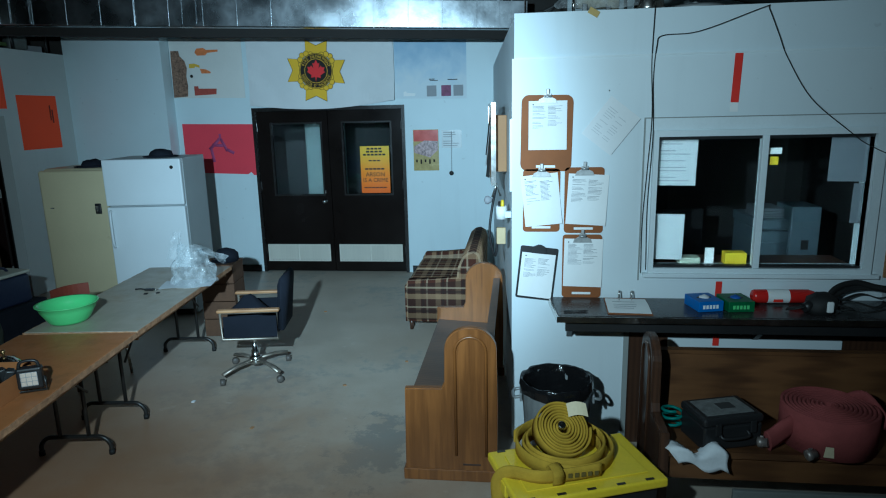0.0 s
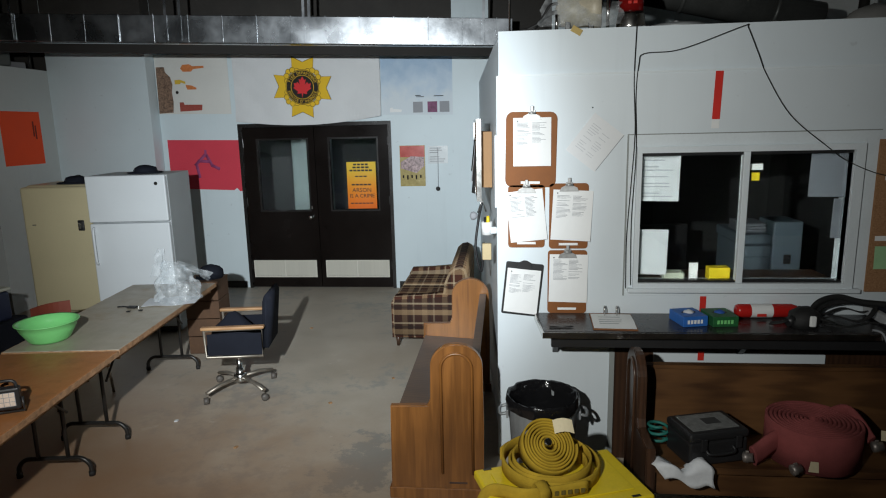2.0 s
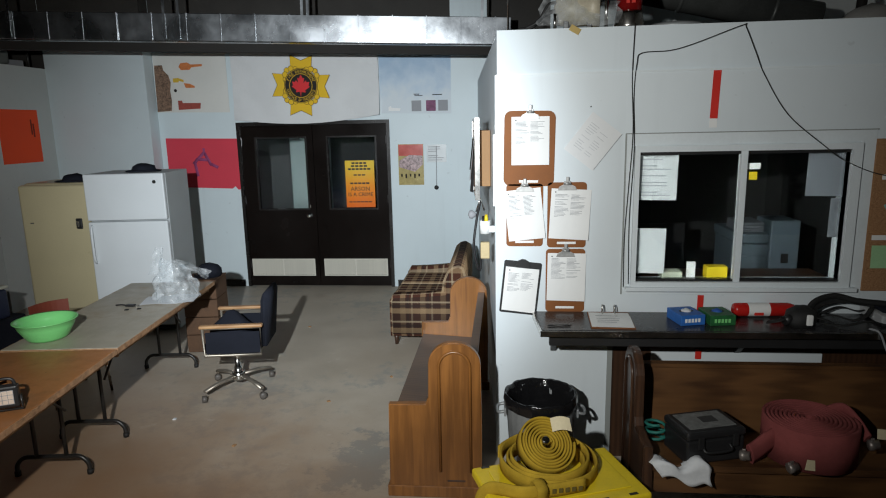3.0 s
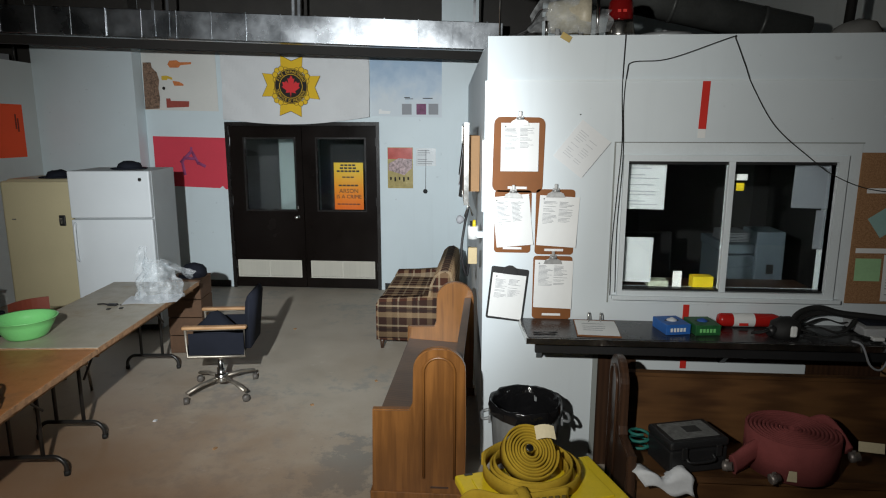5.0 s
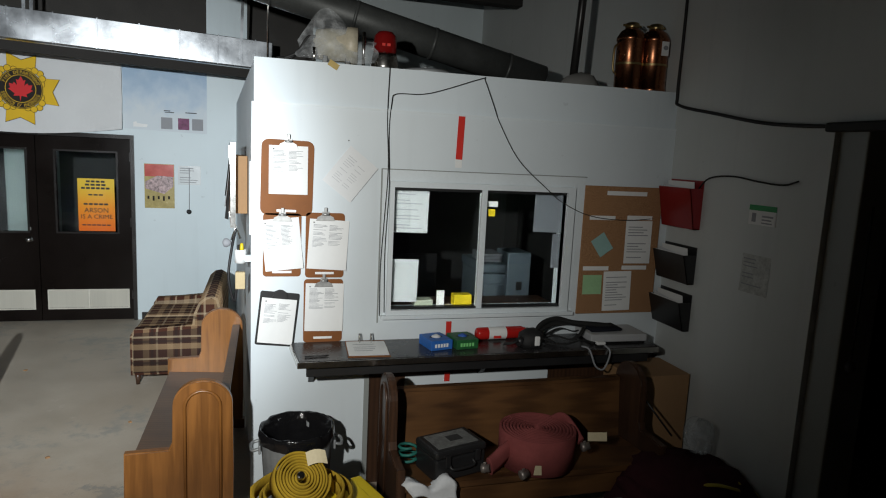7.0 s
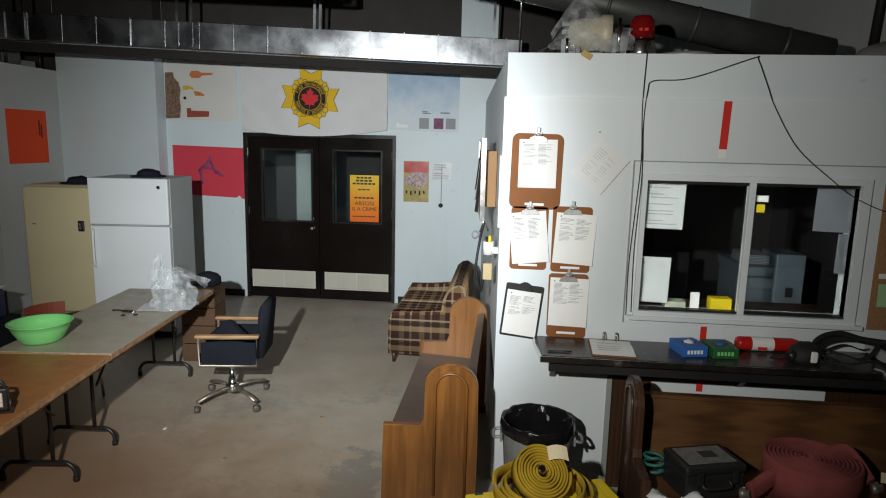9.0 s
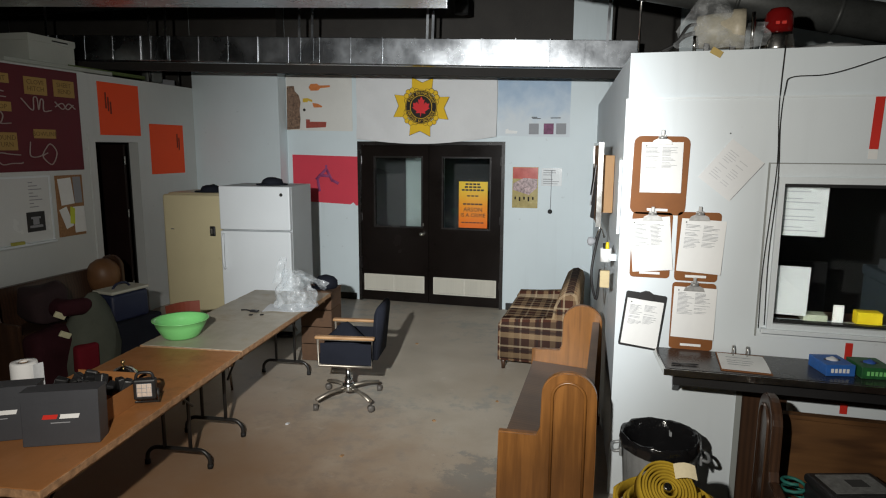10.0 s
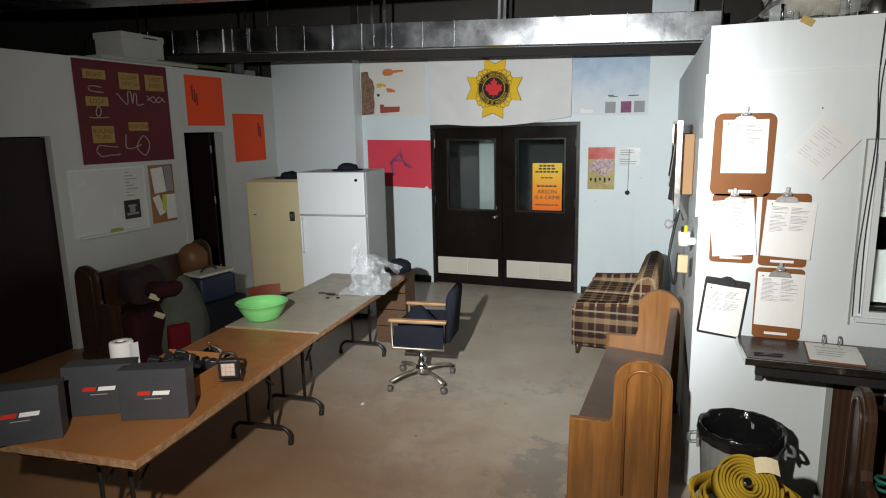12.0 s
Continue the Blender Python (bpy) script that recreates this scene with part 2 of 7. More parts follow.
CARD = mat("brown_cardboard", (0.34, 0.20, 0.095), 0.8, var=0.12, bump=0.15)
GALV = mat("dull_galvanised_bin", (0.33, 0.35, 0.36), 0.5, 0.35, var=0.2, scale=10, bump=0.1)
BAGB = mat("black_bin_liner", (0.010, 0.010, 0.011), 0.16, var=0.2, bump=0.5, fine=25, dist=0.01)
CLOTHW = mat("crumpled_white_cloth", (0.66, 0.68, 0.70), 0.9, var=0.12, bump=0.3)
BANNER = mat("white_banner_cloth", (0.66, 0.67, 0.67), 0.9, var=0.06, scale=3, bump=0.25, fine=400, spec=0.1)


# ---- building helpers ----
def bm_box(bm, x0, x1, y0, y1, z0, z1, bevel=0.0, seg=2):
    got = bmesh.ops.create_cube(bm, size=1.0)["verts"]
    for v in got:
        v.co = Vector(((x0 + x1) / 2 + v.co.x * (x1 - x0), (y0 + y1) / 2 + v.co.y * (y1 - y0), (z0 + z1) / 2 + v.co.z * (z1 - z0)))
    if bevel:
        edges = list({e for v in got for e in v.link_edges})
        bmesh.ops.bevel(bm, geom=edges, offset=bevel, segments=seg, affect="EDGES", profile=0.5)
    return bm


def box(x0, x1, y0, y1, z0, z1, bevel=0.0, seg=2):
    return bm_box(bmesh.new(), x0, x1, y0, y1, z0, z1, bevel, seg)


def prism(points, lo, hi, axis="y", bevel=0.0):
    """A flat outline, given in the two other axes, made solid from lo to hi along an axis."""
    bm = bmesh.new()

    def at(u, v, w):
        return {"y": (u, w, v), "x": (w, u, v), "z": (u, v, w)}[axis]

    a = [bm.verts.new(at(u, v, lo)) for u, v in points]
    b = [bm.verts.new(at(u, v, hi)) for u, v in points]
    fa, fb = bm.faces.new(a), bm.faces.new(list(reversed(b)))
    for i in range(len(points)):
        j = (i + 1) % len(points)
        bm.faces.new((a[j], a[i], b[i], b[j]))
    bmesh.ops.recalc_face_normals(bm, faces=bm.faces[:])
    if bevel:
        bmesh.ops.bevel(bm, geom=list(set(fa.edges) | set(fb.edges)) if fa.is_valid else bm.edges[:], offset=bevel, segments=2, affect="EDGES")
    return bm


def lathe(profile, seg=32, cap=True, centre=(0, 0, 0)):
    """Rings of (radius, height), bottom to top."""
    bm = bmesh.new()
    rings = []
    for r, z in profile:
        rings.append([bm.verts.new((centre[0] + r * math.cos(2 * math.pi * i / seg), centre[1] + r * math.sin(2 * math.pi * i / seg), centre[2] + z)) for i in range(seg)])
    for a, b in zip(rings, rings[1:]):
        for i in range(seg):
            j = (i + 1) % seg
            bm.faces.new((a[i], a[j], b[j], b[i]))
    if cap:
        bm.faces.new(list(reversed(rings[0])))
        bm.faces.new(rings[-1])
    for f in bm.faces:
        f.smooth = len(f.verts) == 4
    return bm


def tube(points, r, seg=8, closed=False, bm=None, flat=None):
    """A round bar along points; flat = (half width, half height) makes it a strap lying flat across."""
    bm = bm or bmesh.new()
    pts = [Vector(p) for p in points]
    rings = []
    side = None
    for i, p in enumerate(pts):
        a = pts[i - 1] if i or closed else p
        b = pts[(i + 1) % len(pts)] if i + 1 < len(pts) or closed else p
        d = (b - a).normalized()
        if side is None:
            side = d.cross(Vector((0, 0, 1)))
            side = side.normalized() if side.length > 0.05 else Vector((1, 0, 0))
        side = (side - d * side.dot(d)).normalized()
        up = side.cross(d)
        ring = []
        for k in range(seg):
            an = 2 * math.pi * (k + 0.5) / seg
            w, h = flat or (r, r)
            ring.append(bm.verts.new(p + side * math.cos(an) * w + up * math.sin(an) * h))
        rings.append(ring)
    pairs = list(zip(rings, rings[1:])) + ([(rings[-1], rings[0])] if closed else [])
    for a, b in pairs:
        for k in range(seg):
            j = (k + 1) % seg
            f = bm.faces.new((a[k], b[k], b[j], a[j]))
            f.smooth = True
    if not closed:
        bm.faces.new(rings[0])
        bm.faces.new(list(reversed(rings[-1])))
    bmesh.ops.recalc_face_normals(bm, faces=bm.faces[:])
    return bm


def smooth_path(points, n=8):
    """Points on a smooth curve through the given ones."""
    p = [Vector(q) for q in points]
    p = [2 * p[0] - p[1]] + p + [2 * p[-1] - p[-2]]
    out = []
    for i in range(1, len(p) - 2):
        for k in range(n):
            t = k / n
            a, b, c, d = p[i - 1], p[i], p[i + 1], p[i + 2]
            out.append(0.5 * ((2 * b) + (c - a) * t + (2 * a - 5 * b + 4 * c - d) * t * t + (3 * b - a - 3 * c + d) * t ** 3))
    return out + [p[-2]]


def rough_up(bm, amount, scale, seed=0.0):
    for v in bm.verts:
        n = noise.noise_vector(v.co * scale + Vector((seed, seed * 1.7, 0)))
        v.co += n * amount
    return bm


def grid(nx, ny, at):
    """A sheet of nx by ny cells; at(u, v) gives its places."""
    bm = bmesh.new()
    vs = [[bm.verts.new(at(i / nx, j / ny)) for i in range(nx + 1)] for j in range(ny + 1)]
    for j in range(ny):
        for i in range(nx):
            bm.faces.new((vs[j][i], vs[j][i + 1], vs[j + 1][i + 1], vs[j + 1][i])).smooth = True
    return bm


def thick(bm, d):
    bmesh.ops.recalc_face_normals(bm, faces=bm.faces[:])
    bmesh.ops.solidify(bm, geom=bm.faces[:], thickness=d)
    for f in bm.faces:
        f.smooth = False
    return bm


def mesh_of(name, bm, material, shade=False):
    me = bpy.data.meshes.new(name)
    if shade:
        for f in bm.faces:
            f.smooth = True
    bm.to_mesh(me)
    bm.free()
    me.materials.append(material)
    return me


def part(name, bm, material, parent, label="", at=None, shade=False):
    ob = new(name, mesh_of(name, bm, material, shade))
    ob.parent = parent
    if at is not None:
        ob.matrix_local = at
    if label:
        ob["label"] = label
    return ob


def solid(name, bm, material, label="", category="", group="", kind="", at=None, shade=False):
    ob = new(name, mesh_of(name, bm, material, shade))
    if at is not None:
        ob.matrix_world = at
    return tagged(ob, label, category, group, kind)


def thing(name, label, category, at, group="", kind=""):
    ob = new(name)
    ob.empty_display_size = 0.1
    ob.matrix_world = at
    return tagged(ob, label, category, group, kind)


def text_bm(words, size, depth=0.0006, align="CENTER"):
    cu = bpy.data.curves.new("words", "FONT")
    cu.body, cu.size, cu.extrude, cu.align_x, cu.resolution_u = words, size, depth, align, 2
    ob = bpy.data.objects.new("words", cu)
    scene.collection.objects.link(ob)
    me = bpy.data.meshes.new_from_object(ob.evaluated_get(bpy.context.evaluated_depsgraph_get()))
    bm = bmesh.new()
    bm.from_mesh(me)
    bpy.data.objects.remove(ob)
    bpy.data.meshes.remove(me)
    return bm


def wall_frame(x, y, z, rz=0.0, spin=0.0):
    """A frame on a wall: local x along the wall, local y up, local z out of it."""
    return pose(x, y, z, 90, 0, rz) @ pose(0, 0, 0, 0, 0, spin)


def bars(w, h, rows, seed, left=0.08, z=0.0, thin=0.3, cols=1):
    """Print too small to read: rows of short bars on a sheet w by h."""
    rnd = random.Random(seed)
    bm = bmesh.new()
    step = h * 0.86 / rows
    for c in range(cols):
        cw = w * (1 - 2 * left) / cols
        x0 = -w / 2 + w * left + c * cw
        for r in range(rows):
            if rnd.random() < 0.16:
                continue
            y = h * 0.43 - (r + 0.5) * step
            ln = cw * rnd.uniform(0.45, 0.93)
            bm_box(bm, x0, x0 + ln, y - step * thin / 2, y + step * thin / 2, z, z + 0.0006)
    return bm


def sheet(name, w, h, at, label, seed=1, rows=16, cols=1, curl=0.004, category="paper", material=None, lines=True, group=""):
    """A sheet of paper on a wall, its lower edge standing a little off it."""
    th = thing(name, label, category, at, group)
    bm = grid(6, 8, lambda u, v: ((u - 0.5) * w, (v - 0.5) * h, 0.0015 + curl * (1 - v) ** 2 + curl * 0.3 * math.sin(u * 5 + seed)))
    part("page", thick(bm, 0.0012), material or PAPER, th)
    if lines:
        part("print", bars(w, h, rows, seed, z=0.0022 + curl * 1.25, cols=cols), INK, th, "small grey printed lines")
    return th


# ---- the setting ----
def joined(*boxes):
    bm = bmesh.new()
    for b in boxes:
        bm_box(bm, *b)
    return bm


BACK, FRONT, LEFT, RIGHT = 7.91, 3.72, -5.70, 2.72
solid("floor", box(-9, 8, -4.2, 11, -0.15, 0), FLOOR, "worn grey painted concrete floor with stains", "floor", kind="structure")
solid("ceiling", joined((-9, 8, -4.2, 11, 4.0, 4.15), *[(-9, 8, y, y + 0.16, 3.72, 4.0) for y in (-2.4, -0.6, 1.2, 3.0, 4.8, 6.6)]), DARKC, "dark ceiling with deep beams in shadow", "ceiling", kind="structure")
# upper_wall: thin dark sheets laid over the wall above duct and deck
solid("upper_wall", joined((-8.99, -5.83, BACK - 0.008, BACK - 0.001, 2.86, 3.99), (-4.38, 0.6, BACK - 0.008, BACK - 0.001, 3.12, 3.99), (-5.69, -4.382, 7.692, 7.699, 3.12, 3.99), (-4.389, -4.382, 7.70, BACK - 0.01, 3.12, 3.99)), mat("dark_wall_sheet", (0.045, 0.042, 0.038), 0.9, var=0.3, scale=4, bump=0.3), "thin dark sheet over the wall above the duct", "wall", kind="structure")
solid("wall_north", joined((-4.39, -3.355, BACK, 8.11, 0, 4), (-1.375, 8, BACK, 8.11, 0, 4), (-3.355, -1.375, BACK, 8.11, 2.15, 4), (-5.70, -4.39, 7.70, 8.11, 0, 4), (-9, -5.70, BACK, 8.11, 0, 4), (-0.59, -0.15, 7.86, BACK, 0, 4)),
      PALE, "pale blue-white painted block wall", "wall", kind="structure")
solid("wall_west", joined((-5.82, LEFT, -4.2, 3.30, 0, 2.86), (-5.82, LEFT, 4.24, 5.92, 0, 2.86), (-5.82, LEFT, 6.58, 7.70, 0, 2.86), (-5.82, LEFT, 3.30, 4.24, 2.10, 2.86), (-5.82, LEFT, 5.92, 6.58, 2.115, 2.86)),
      GREYW, "pale grey painted wall with two doorways", "wall", kind="structure")
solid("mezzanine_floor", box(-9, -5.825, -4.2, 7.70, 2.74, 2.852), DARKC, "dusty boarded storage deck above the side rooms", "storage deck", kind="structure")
solid("wall_far_west", box(-9.15, -9, -4.2, 8.11, 0, 4), DARKROOM, "dark outer wall", "wall", kind="structure")
solid("wall_south", box(-9, 8, -4.35, -4.2, 0, 4), DARKROOM, "unseen near-black wall closing the room behind", "wall", kind="structure")
solid("wall_far_east", box(8, 8.15, -4.2, 8.11, 0, 4), DARKROOM, "dark wall of the next bay", "wall", kind="structure")
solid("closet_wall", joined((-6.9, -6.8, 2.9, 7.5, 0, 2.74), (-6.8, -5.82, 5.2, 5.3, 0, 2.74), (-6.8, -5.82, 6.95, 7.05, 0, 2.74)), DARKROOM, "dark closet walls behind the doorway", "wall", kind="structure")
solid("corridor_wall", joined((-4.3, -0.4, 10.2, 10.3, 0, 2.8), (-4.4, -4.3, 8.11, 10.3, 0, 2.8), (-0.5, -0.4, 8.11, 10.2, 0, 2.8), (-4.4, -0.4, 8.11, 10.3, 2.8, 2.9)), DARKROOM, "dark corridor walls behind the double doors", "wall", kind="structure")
W0, W1, V0, V1 = 0.808, 1.95, 1.135, 1.89
solid("wall_partition", joined((0.0, RIGHT, FRONT, 3.82, 0, V0), (0.0, W0, FRONT, 3.82, V0, V1), (W1, RIGHT, FRONT, 3.82, V0, V1), (0.0, RIGHT, FRONT, 3.82, V1, 2.58)),
      WHITE, "white painted office partition wall", "wall", kind="structure")
solid("wall_panel", joined((-0.012, RIGHT, 3.708, FRONT, 0.78, V0), (-0.012, W0, 3.708, FRONT, V0, V1), (W1, RIGHT, 3.708, FRONT, V0, V1), (-0.012, RIGHT, 3.708, FRONT, V1, 2.337), (-0.012, 0.676, 3.708, FRONT, 0.0, 0.78)),
      PANEL, "glossy white wall panelling on the office partition", "wall panel", kind="structure")
solid("wall_partition_side", prism([(0.0, 3.82), (-0.27, BACK), (-0.15, BACK), (0.12, 3.82)], 0, 2.58, "z"), WHITE, "white painted side wall of the office", "wall", kind="structure")
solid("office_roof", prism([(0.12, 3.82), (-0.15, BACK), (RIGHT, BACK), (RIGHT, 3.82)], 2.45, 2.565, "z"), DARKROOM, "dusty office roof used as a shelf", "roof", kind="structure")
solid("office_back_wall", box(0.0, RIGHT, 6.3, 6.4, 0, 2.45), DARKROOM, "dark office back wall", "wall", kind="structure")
# liners over the pale walls, added so the office stays dark inside
solid("office_side_liner", box(2.70, RIGHT, 3.82, 6.3, 0, 2.45), DARKROOM, "near-black liner added for shade on the office's right side", "wall", kind="structure")
solid("office_inner_liner", box(0.125, 0.14, 3.82, 6.3, 0, 2.45), DARKROOM, "near-black liner added for shade on the office's left side", "wall", kind="structure")
solid("wall_east", joined((RIGHT, 2.90, 2.46, BACK, 0, 4), (RIGHT, 2.90, -4.2, 2.46, 2.30, 4), (RIGHT, 2.90, -4.2, 0.3, 0, 2.30)), GREYW, "pale grey wall beside a dark doorway", "wall", kind="structure")
solid("door_jamb", box(2.75, 2.95, 2.30, 2.46, 0, 2.30, 0.008), GREYJ, "grey painted door jamb", "door frame", kind="structure")
solid("baseboard", joined((-4.39, -3.40, 7.895, 7.91, 0, 0.09), (-1.33, -0.59, 7.895, 7.91, 0, 0.09)), FRAMEB, "dark brown skirting board", "baseboard", kind="structure")
solid("trim", box(0.662, 0.692, 3.70, 3.708, 0.0, 0.80), GREYJ, "grey upright strip under the counter", "trim", kind="structure")
solid("trim", box(0.0, RIGHT, 3.703, 3.7075, 2.33, 2.341), TRIM, "thin white edge strip of the wall panelling", "trim", kind="structure")


# ---- double doors ----
def leaf(x0, x1, y, z1):
    """A door leaf with a window and a vent opening."""
    w0, w1 = (x0 + 0.20, x1 - 0.10) if x0 < -2.5 else (x0 + 0.19, x1 - 0.15)
    bm = bmesh.new()
    for b in ((x0, x1, y, y + 0.045, 0.012, 1.04), (x0, w0, y, y + 0.045, 1.04, 1.94), (w1, x1, y, y + 0.045, 1.04, 1.94), (x0, x1, y, y + 0.045, 1.94, z1)):
        bm_box(bm, *b)
    return bm, w0, w1


solid("door_frame", joined((-3.355, -3.315, 7.885, 8.0, 0, 2.15), (-1.415, -1.375, 7.885, 8.0, 0, 2.15), (-3.315, -1.415, 7.885, 8.0, 2.105, 2.15)), FRAMEB, "dark brown steel door frame", "door frame", kind="structure")
for n, (x0, x1) in enumerate(((-3.312, -2.372), (-2.364, -1.418))):
    dr = thing("door_%d" % (n + 1), "dark brown double door leaf with window and cream vent" + (", closed, with a bright poster" if n else ", closed"), "door", pose(0, 7.905, 0), "double doors", "structure")
    bm, w0, w1 = leaf(x0, x1, 0, 2.10)
    panel = part("leaf", bm, DOORB, dr)
    pane = part("pane", box(w0, w1, 0.018, 0.024, 1.04, 1.94), GLASS, dr, "dark glass pane")
    pane.visible_shadow = False
    part("glazing_bead", joined((w0 - 0.02, w1 + 0.02, -0.008, 0.0, 1.02, 1.04), (w0 - 0.02, w1 + 0.02, -0.008, 0.0, 1.94, 1.96), (w0 - 0.02, w0, -0.008, 0.0, 1.04, 1.94), (w1, w1 + 0.02, -0.008, 0.0, 1.04, 1.94)), FRAMEB, dr)
    gx0, gx1 = x0 + 0.03, x1 - 0.055
    if n:
        gx0, gx1 = x0 + 0.06, x1 - 0.04
    grille = part("vent", joined((gx0, gx1, -0.012, -0.002, 0.36, 0.375), (gx0, gx1, -0.012, -0.002, 0.145, 0.16), (gx0, gx0 + 0.015, -0.012, -0.002, 0.16, 0.36), (gx1 - 0.015, gx1, -0.012, -0.002, 0.16, 0.36), ((gx0 + gx1) / 2 - 0.008, (gx0 + gx1) / 2 + 0.008, -0.012, -0.002, 0.16, 0.36)), VENT, dr, "cream louvred vent frame")
    slat = prism([(-0.010, 0.0), (0.0, 0.009), (0.0, 0.006), (-0.010, -0.003)], gx0 + 0.015, gx1 - 0.015, "x")
    me = mesh_of("slat", slat, VENT)
    for k in range(17):
        s = new("slat", me)
        s.parent = grille
        s.location = (0, 0, 0.166 + k * 0.0114)
    for z in (0.25, 1.1, 1.85):
        xh = x0 + 0.006 if n == 0 else x1 - 0.006
        part("hinge", box(xh - 0.009, xh + 0.009, -0.014, 0.0, z, z + 0.11, 0.004), FRAMEB, dr, "dark steel hinge")
    if n == 0:
        knob = lathe([(0.030, 0), (0.030, 0.006), (0.012, 0.010), (0.012, 0.035), (0.026, 0.044), (0.029, 0.056), (0.022, 0.068), (0.004, 0.072)], 24)
        part("door_knob", knob, CHROME, dr, "round chrome knob", at=pose(-2.457, 0.0, 0.95, 90, 0, 0))
        part("keyhole_plate", box(-2.475, -2.44, -0.005, 0, 1.05, 1.09, 0.004), CHROME, dr)

# pale box added in the corridor for the pale rectangle in the door's glass
lk = thing("locker", "pale grey-green box added behind the left door's glass", "locker", pose(-2.95, 9.3, 0))
part("body", box(-0.2, 0.32, 0, 0.4, 0.0, 1.95, 0.01), mat("pale_box_paint", (0.22, 0.27, 0.26), 0.5), lk)
part("door", box(-0.17, 0.29, -0.015, 0.0, 0.06, 1.9, 0.004), mat("pale_box_front_paint", (0.24, 0.29, 0.28), 0.5), lk)

# ---- doors in the west wall ----
for name, y0, y1, zt, lab in (("door_3", 3.30, 4.24, 2.10, "dark maroon-brown door, closed"),):
    dr = thing(name, lab, "door", pose(LEFT, 0, 0), "", "structure")
    part("leaf", box(-0.09, -0.05, y0 + 0.01, y1 - 0.01, 0.01, zt - 0.01, 0.003), MAROON, dr)
    part("door_handle", lathe([(0.026, 0), (0.012, 0.012), (0.012, 0.03), (0.027, 0.045), (0.02, 0.065), (0.003, 0.068)], 20), CHROME, dr, "round steel knob", at=pose(-0.05, y0 + 0.09, 0.95, 0, 90, 0))
for y0, y1, zt in ((3.30, 4.24, 2.10), (5.92, 6.58, 2.115)):
    solid("door_casing", joined((LEFT, LEFT + 0.014, y0 - 0.09, y0, 0, zt + 0.08), (LEFT, LEFT + 0.014, y1, y1 + 0.09, 0, zt + 0.08), (LEFT, LEFT + 0.014, y0, y1, zt, zt + 0.08)), GREYW, "pale grey painted door casing", "door frame", kind="structure")
dr = thing("door_4", "dark brown door standing open into the closet", "door", pose(-5.84, 6.52, 0, 0, 0, -82), "", "structure")
part("leaf", box(-0.02, 0.02, -0.64, 0, 0.01, 2.09, 0.003), MAROON, dr)
for z in (0.3, 1.2, 1.85):
    part("hinge", box(0.0, 0.03, -0.012, 0.012, z, z + 0.1, 0.003), CHROME, dr, "steel hinge")

# ---- office window ----
win = thing("window_1", "white-framed sliding office window with dark glass", "window", pose(0, 3.708, 0), "", "structure")
part("casing", joined((0.735, 2.075, -0.006, 0, 1.93, 1.992), (0.735, 2.075, -0.006, 0, 1.055, 1.10), (0.735, 0.80, -0.006, 0, 1.10, 1.93), (2.0, 2.075, -0.006, 0, 1.10, 1.93)), TRIM, win, "flat white casing boards")
part("casing_line", joined((0.727, 2.083, -0.009, -0.0, 1.992, 1.998), (0.727, 0.735, -0.009, 0, 1.055, 1.992)), GREYJ, win, "thin dark gap round the casing")
part("window_frame", joined((0.78, 2.0, -0.03, 0.05, V1, V1 + 0.035), (0.78, 2.0, -0.03, 0.05, V0 - 0.03, V0), (0.78, W0, -0.03, 0.05, V0, V1), (W1, 2.0, -0.03, 0.05, V0, V1)), TRIM, win, "white vinyl frame")
part("mullion", box(1.365, 1.40, -0.02, 0.03, V0, V1, 0.003), TRIM, win)
part("track", joined((W0, W1, -0.005, 0.045, V0, V0 + 0.012), (W0, W1, -0.005, 0.045, V1 - 0.018, V1)), BLACK, win, "dark sliding track")
part("window_sill", box(0.75, 2.04, -0.045, 0.0, V0 - 0.055, V0 - 0.03, 0.004), TRIM, win)
for a, b, y in ((W0, 1.375, 0.012), (1.39, W1, 0.026)):
    p = part("pane", box(a, b, y, y + 0.004, V0, V1), GLASS, win, "clear glass pane")
    p.visible_shadow = False

# ---- counter under the window ----
ct = thing("counter", "dark worn counter shelf under the office window", "counter", pose(0, 0, 0))
top = prism([(0.215, 3.706), (0.245, 3.345), (2.50, 3.36), (2.53, 3.706)], 0.905, 0.945, "z", 0.004)
part("worktop", top, mat("dark_laminate", (0.035, 0.033, 0.034), 0.28, var=0.4, scale=7, bump=0.05), ct, "scratched dark laminate top")
part("metal_edge", prism([(0.207, 3.706), (0.237, 3.337), (2.50, 3.352), (2.50, 3.359), (0.2445, 3.344), (0.2145, 3.706)], 0.908, 0.942, "z"), CHROME, ct, "worn metal edging")
part("apron", box(0.29, 2.46, 3.40, 3.44, 0.835, 0.905, 0.004), BLACK, ct, "black apron board")
for x in (0.32, 1.4, 2.4):
    part("bracket", prism([(3.44, 0.905), (3.706, 0.905), (3.706, 0.70), (3.69, 0.70)], x, x + 0.03, "x"), BLACK, ct)
# pale strip: the part of the partition panel that shows lit
solid("wall_strip", box(0.92, 1.90, 3.69, 3.708, 0.63, 0.70, 0.003), PANEL, "white wall panel strip left pale under the counter", "rail", kind="structure")
# dark board stands in for the counter's shade on the panel
solid("wall_lower_shade", box(0.692, RIGHT, 3.709, 3.72, 0.0, 0.78), DARKW, "dark board that puts the counter's shade on the wall", "wall panel", kind="structure")


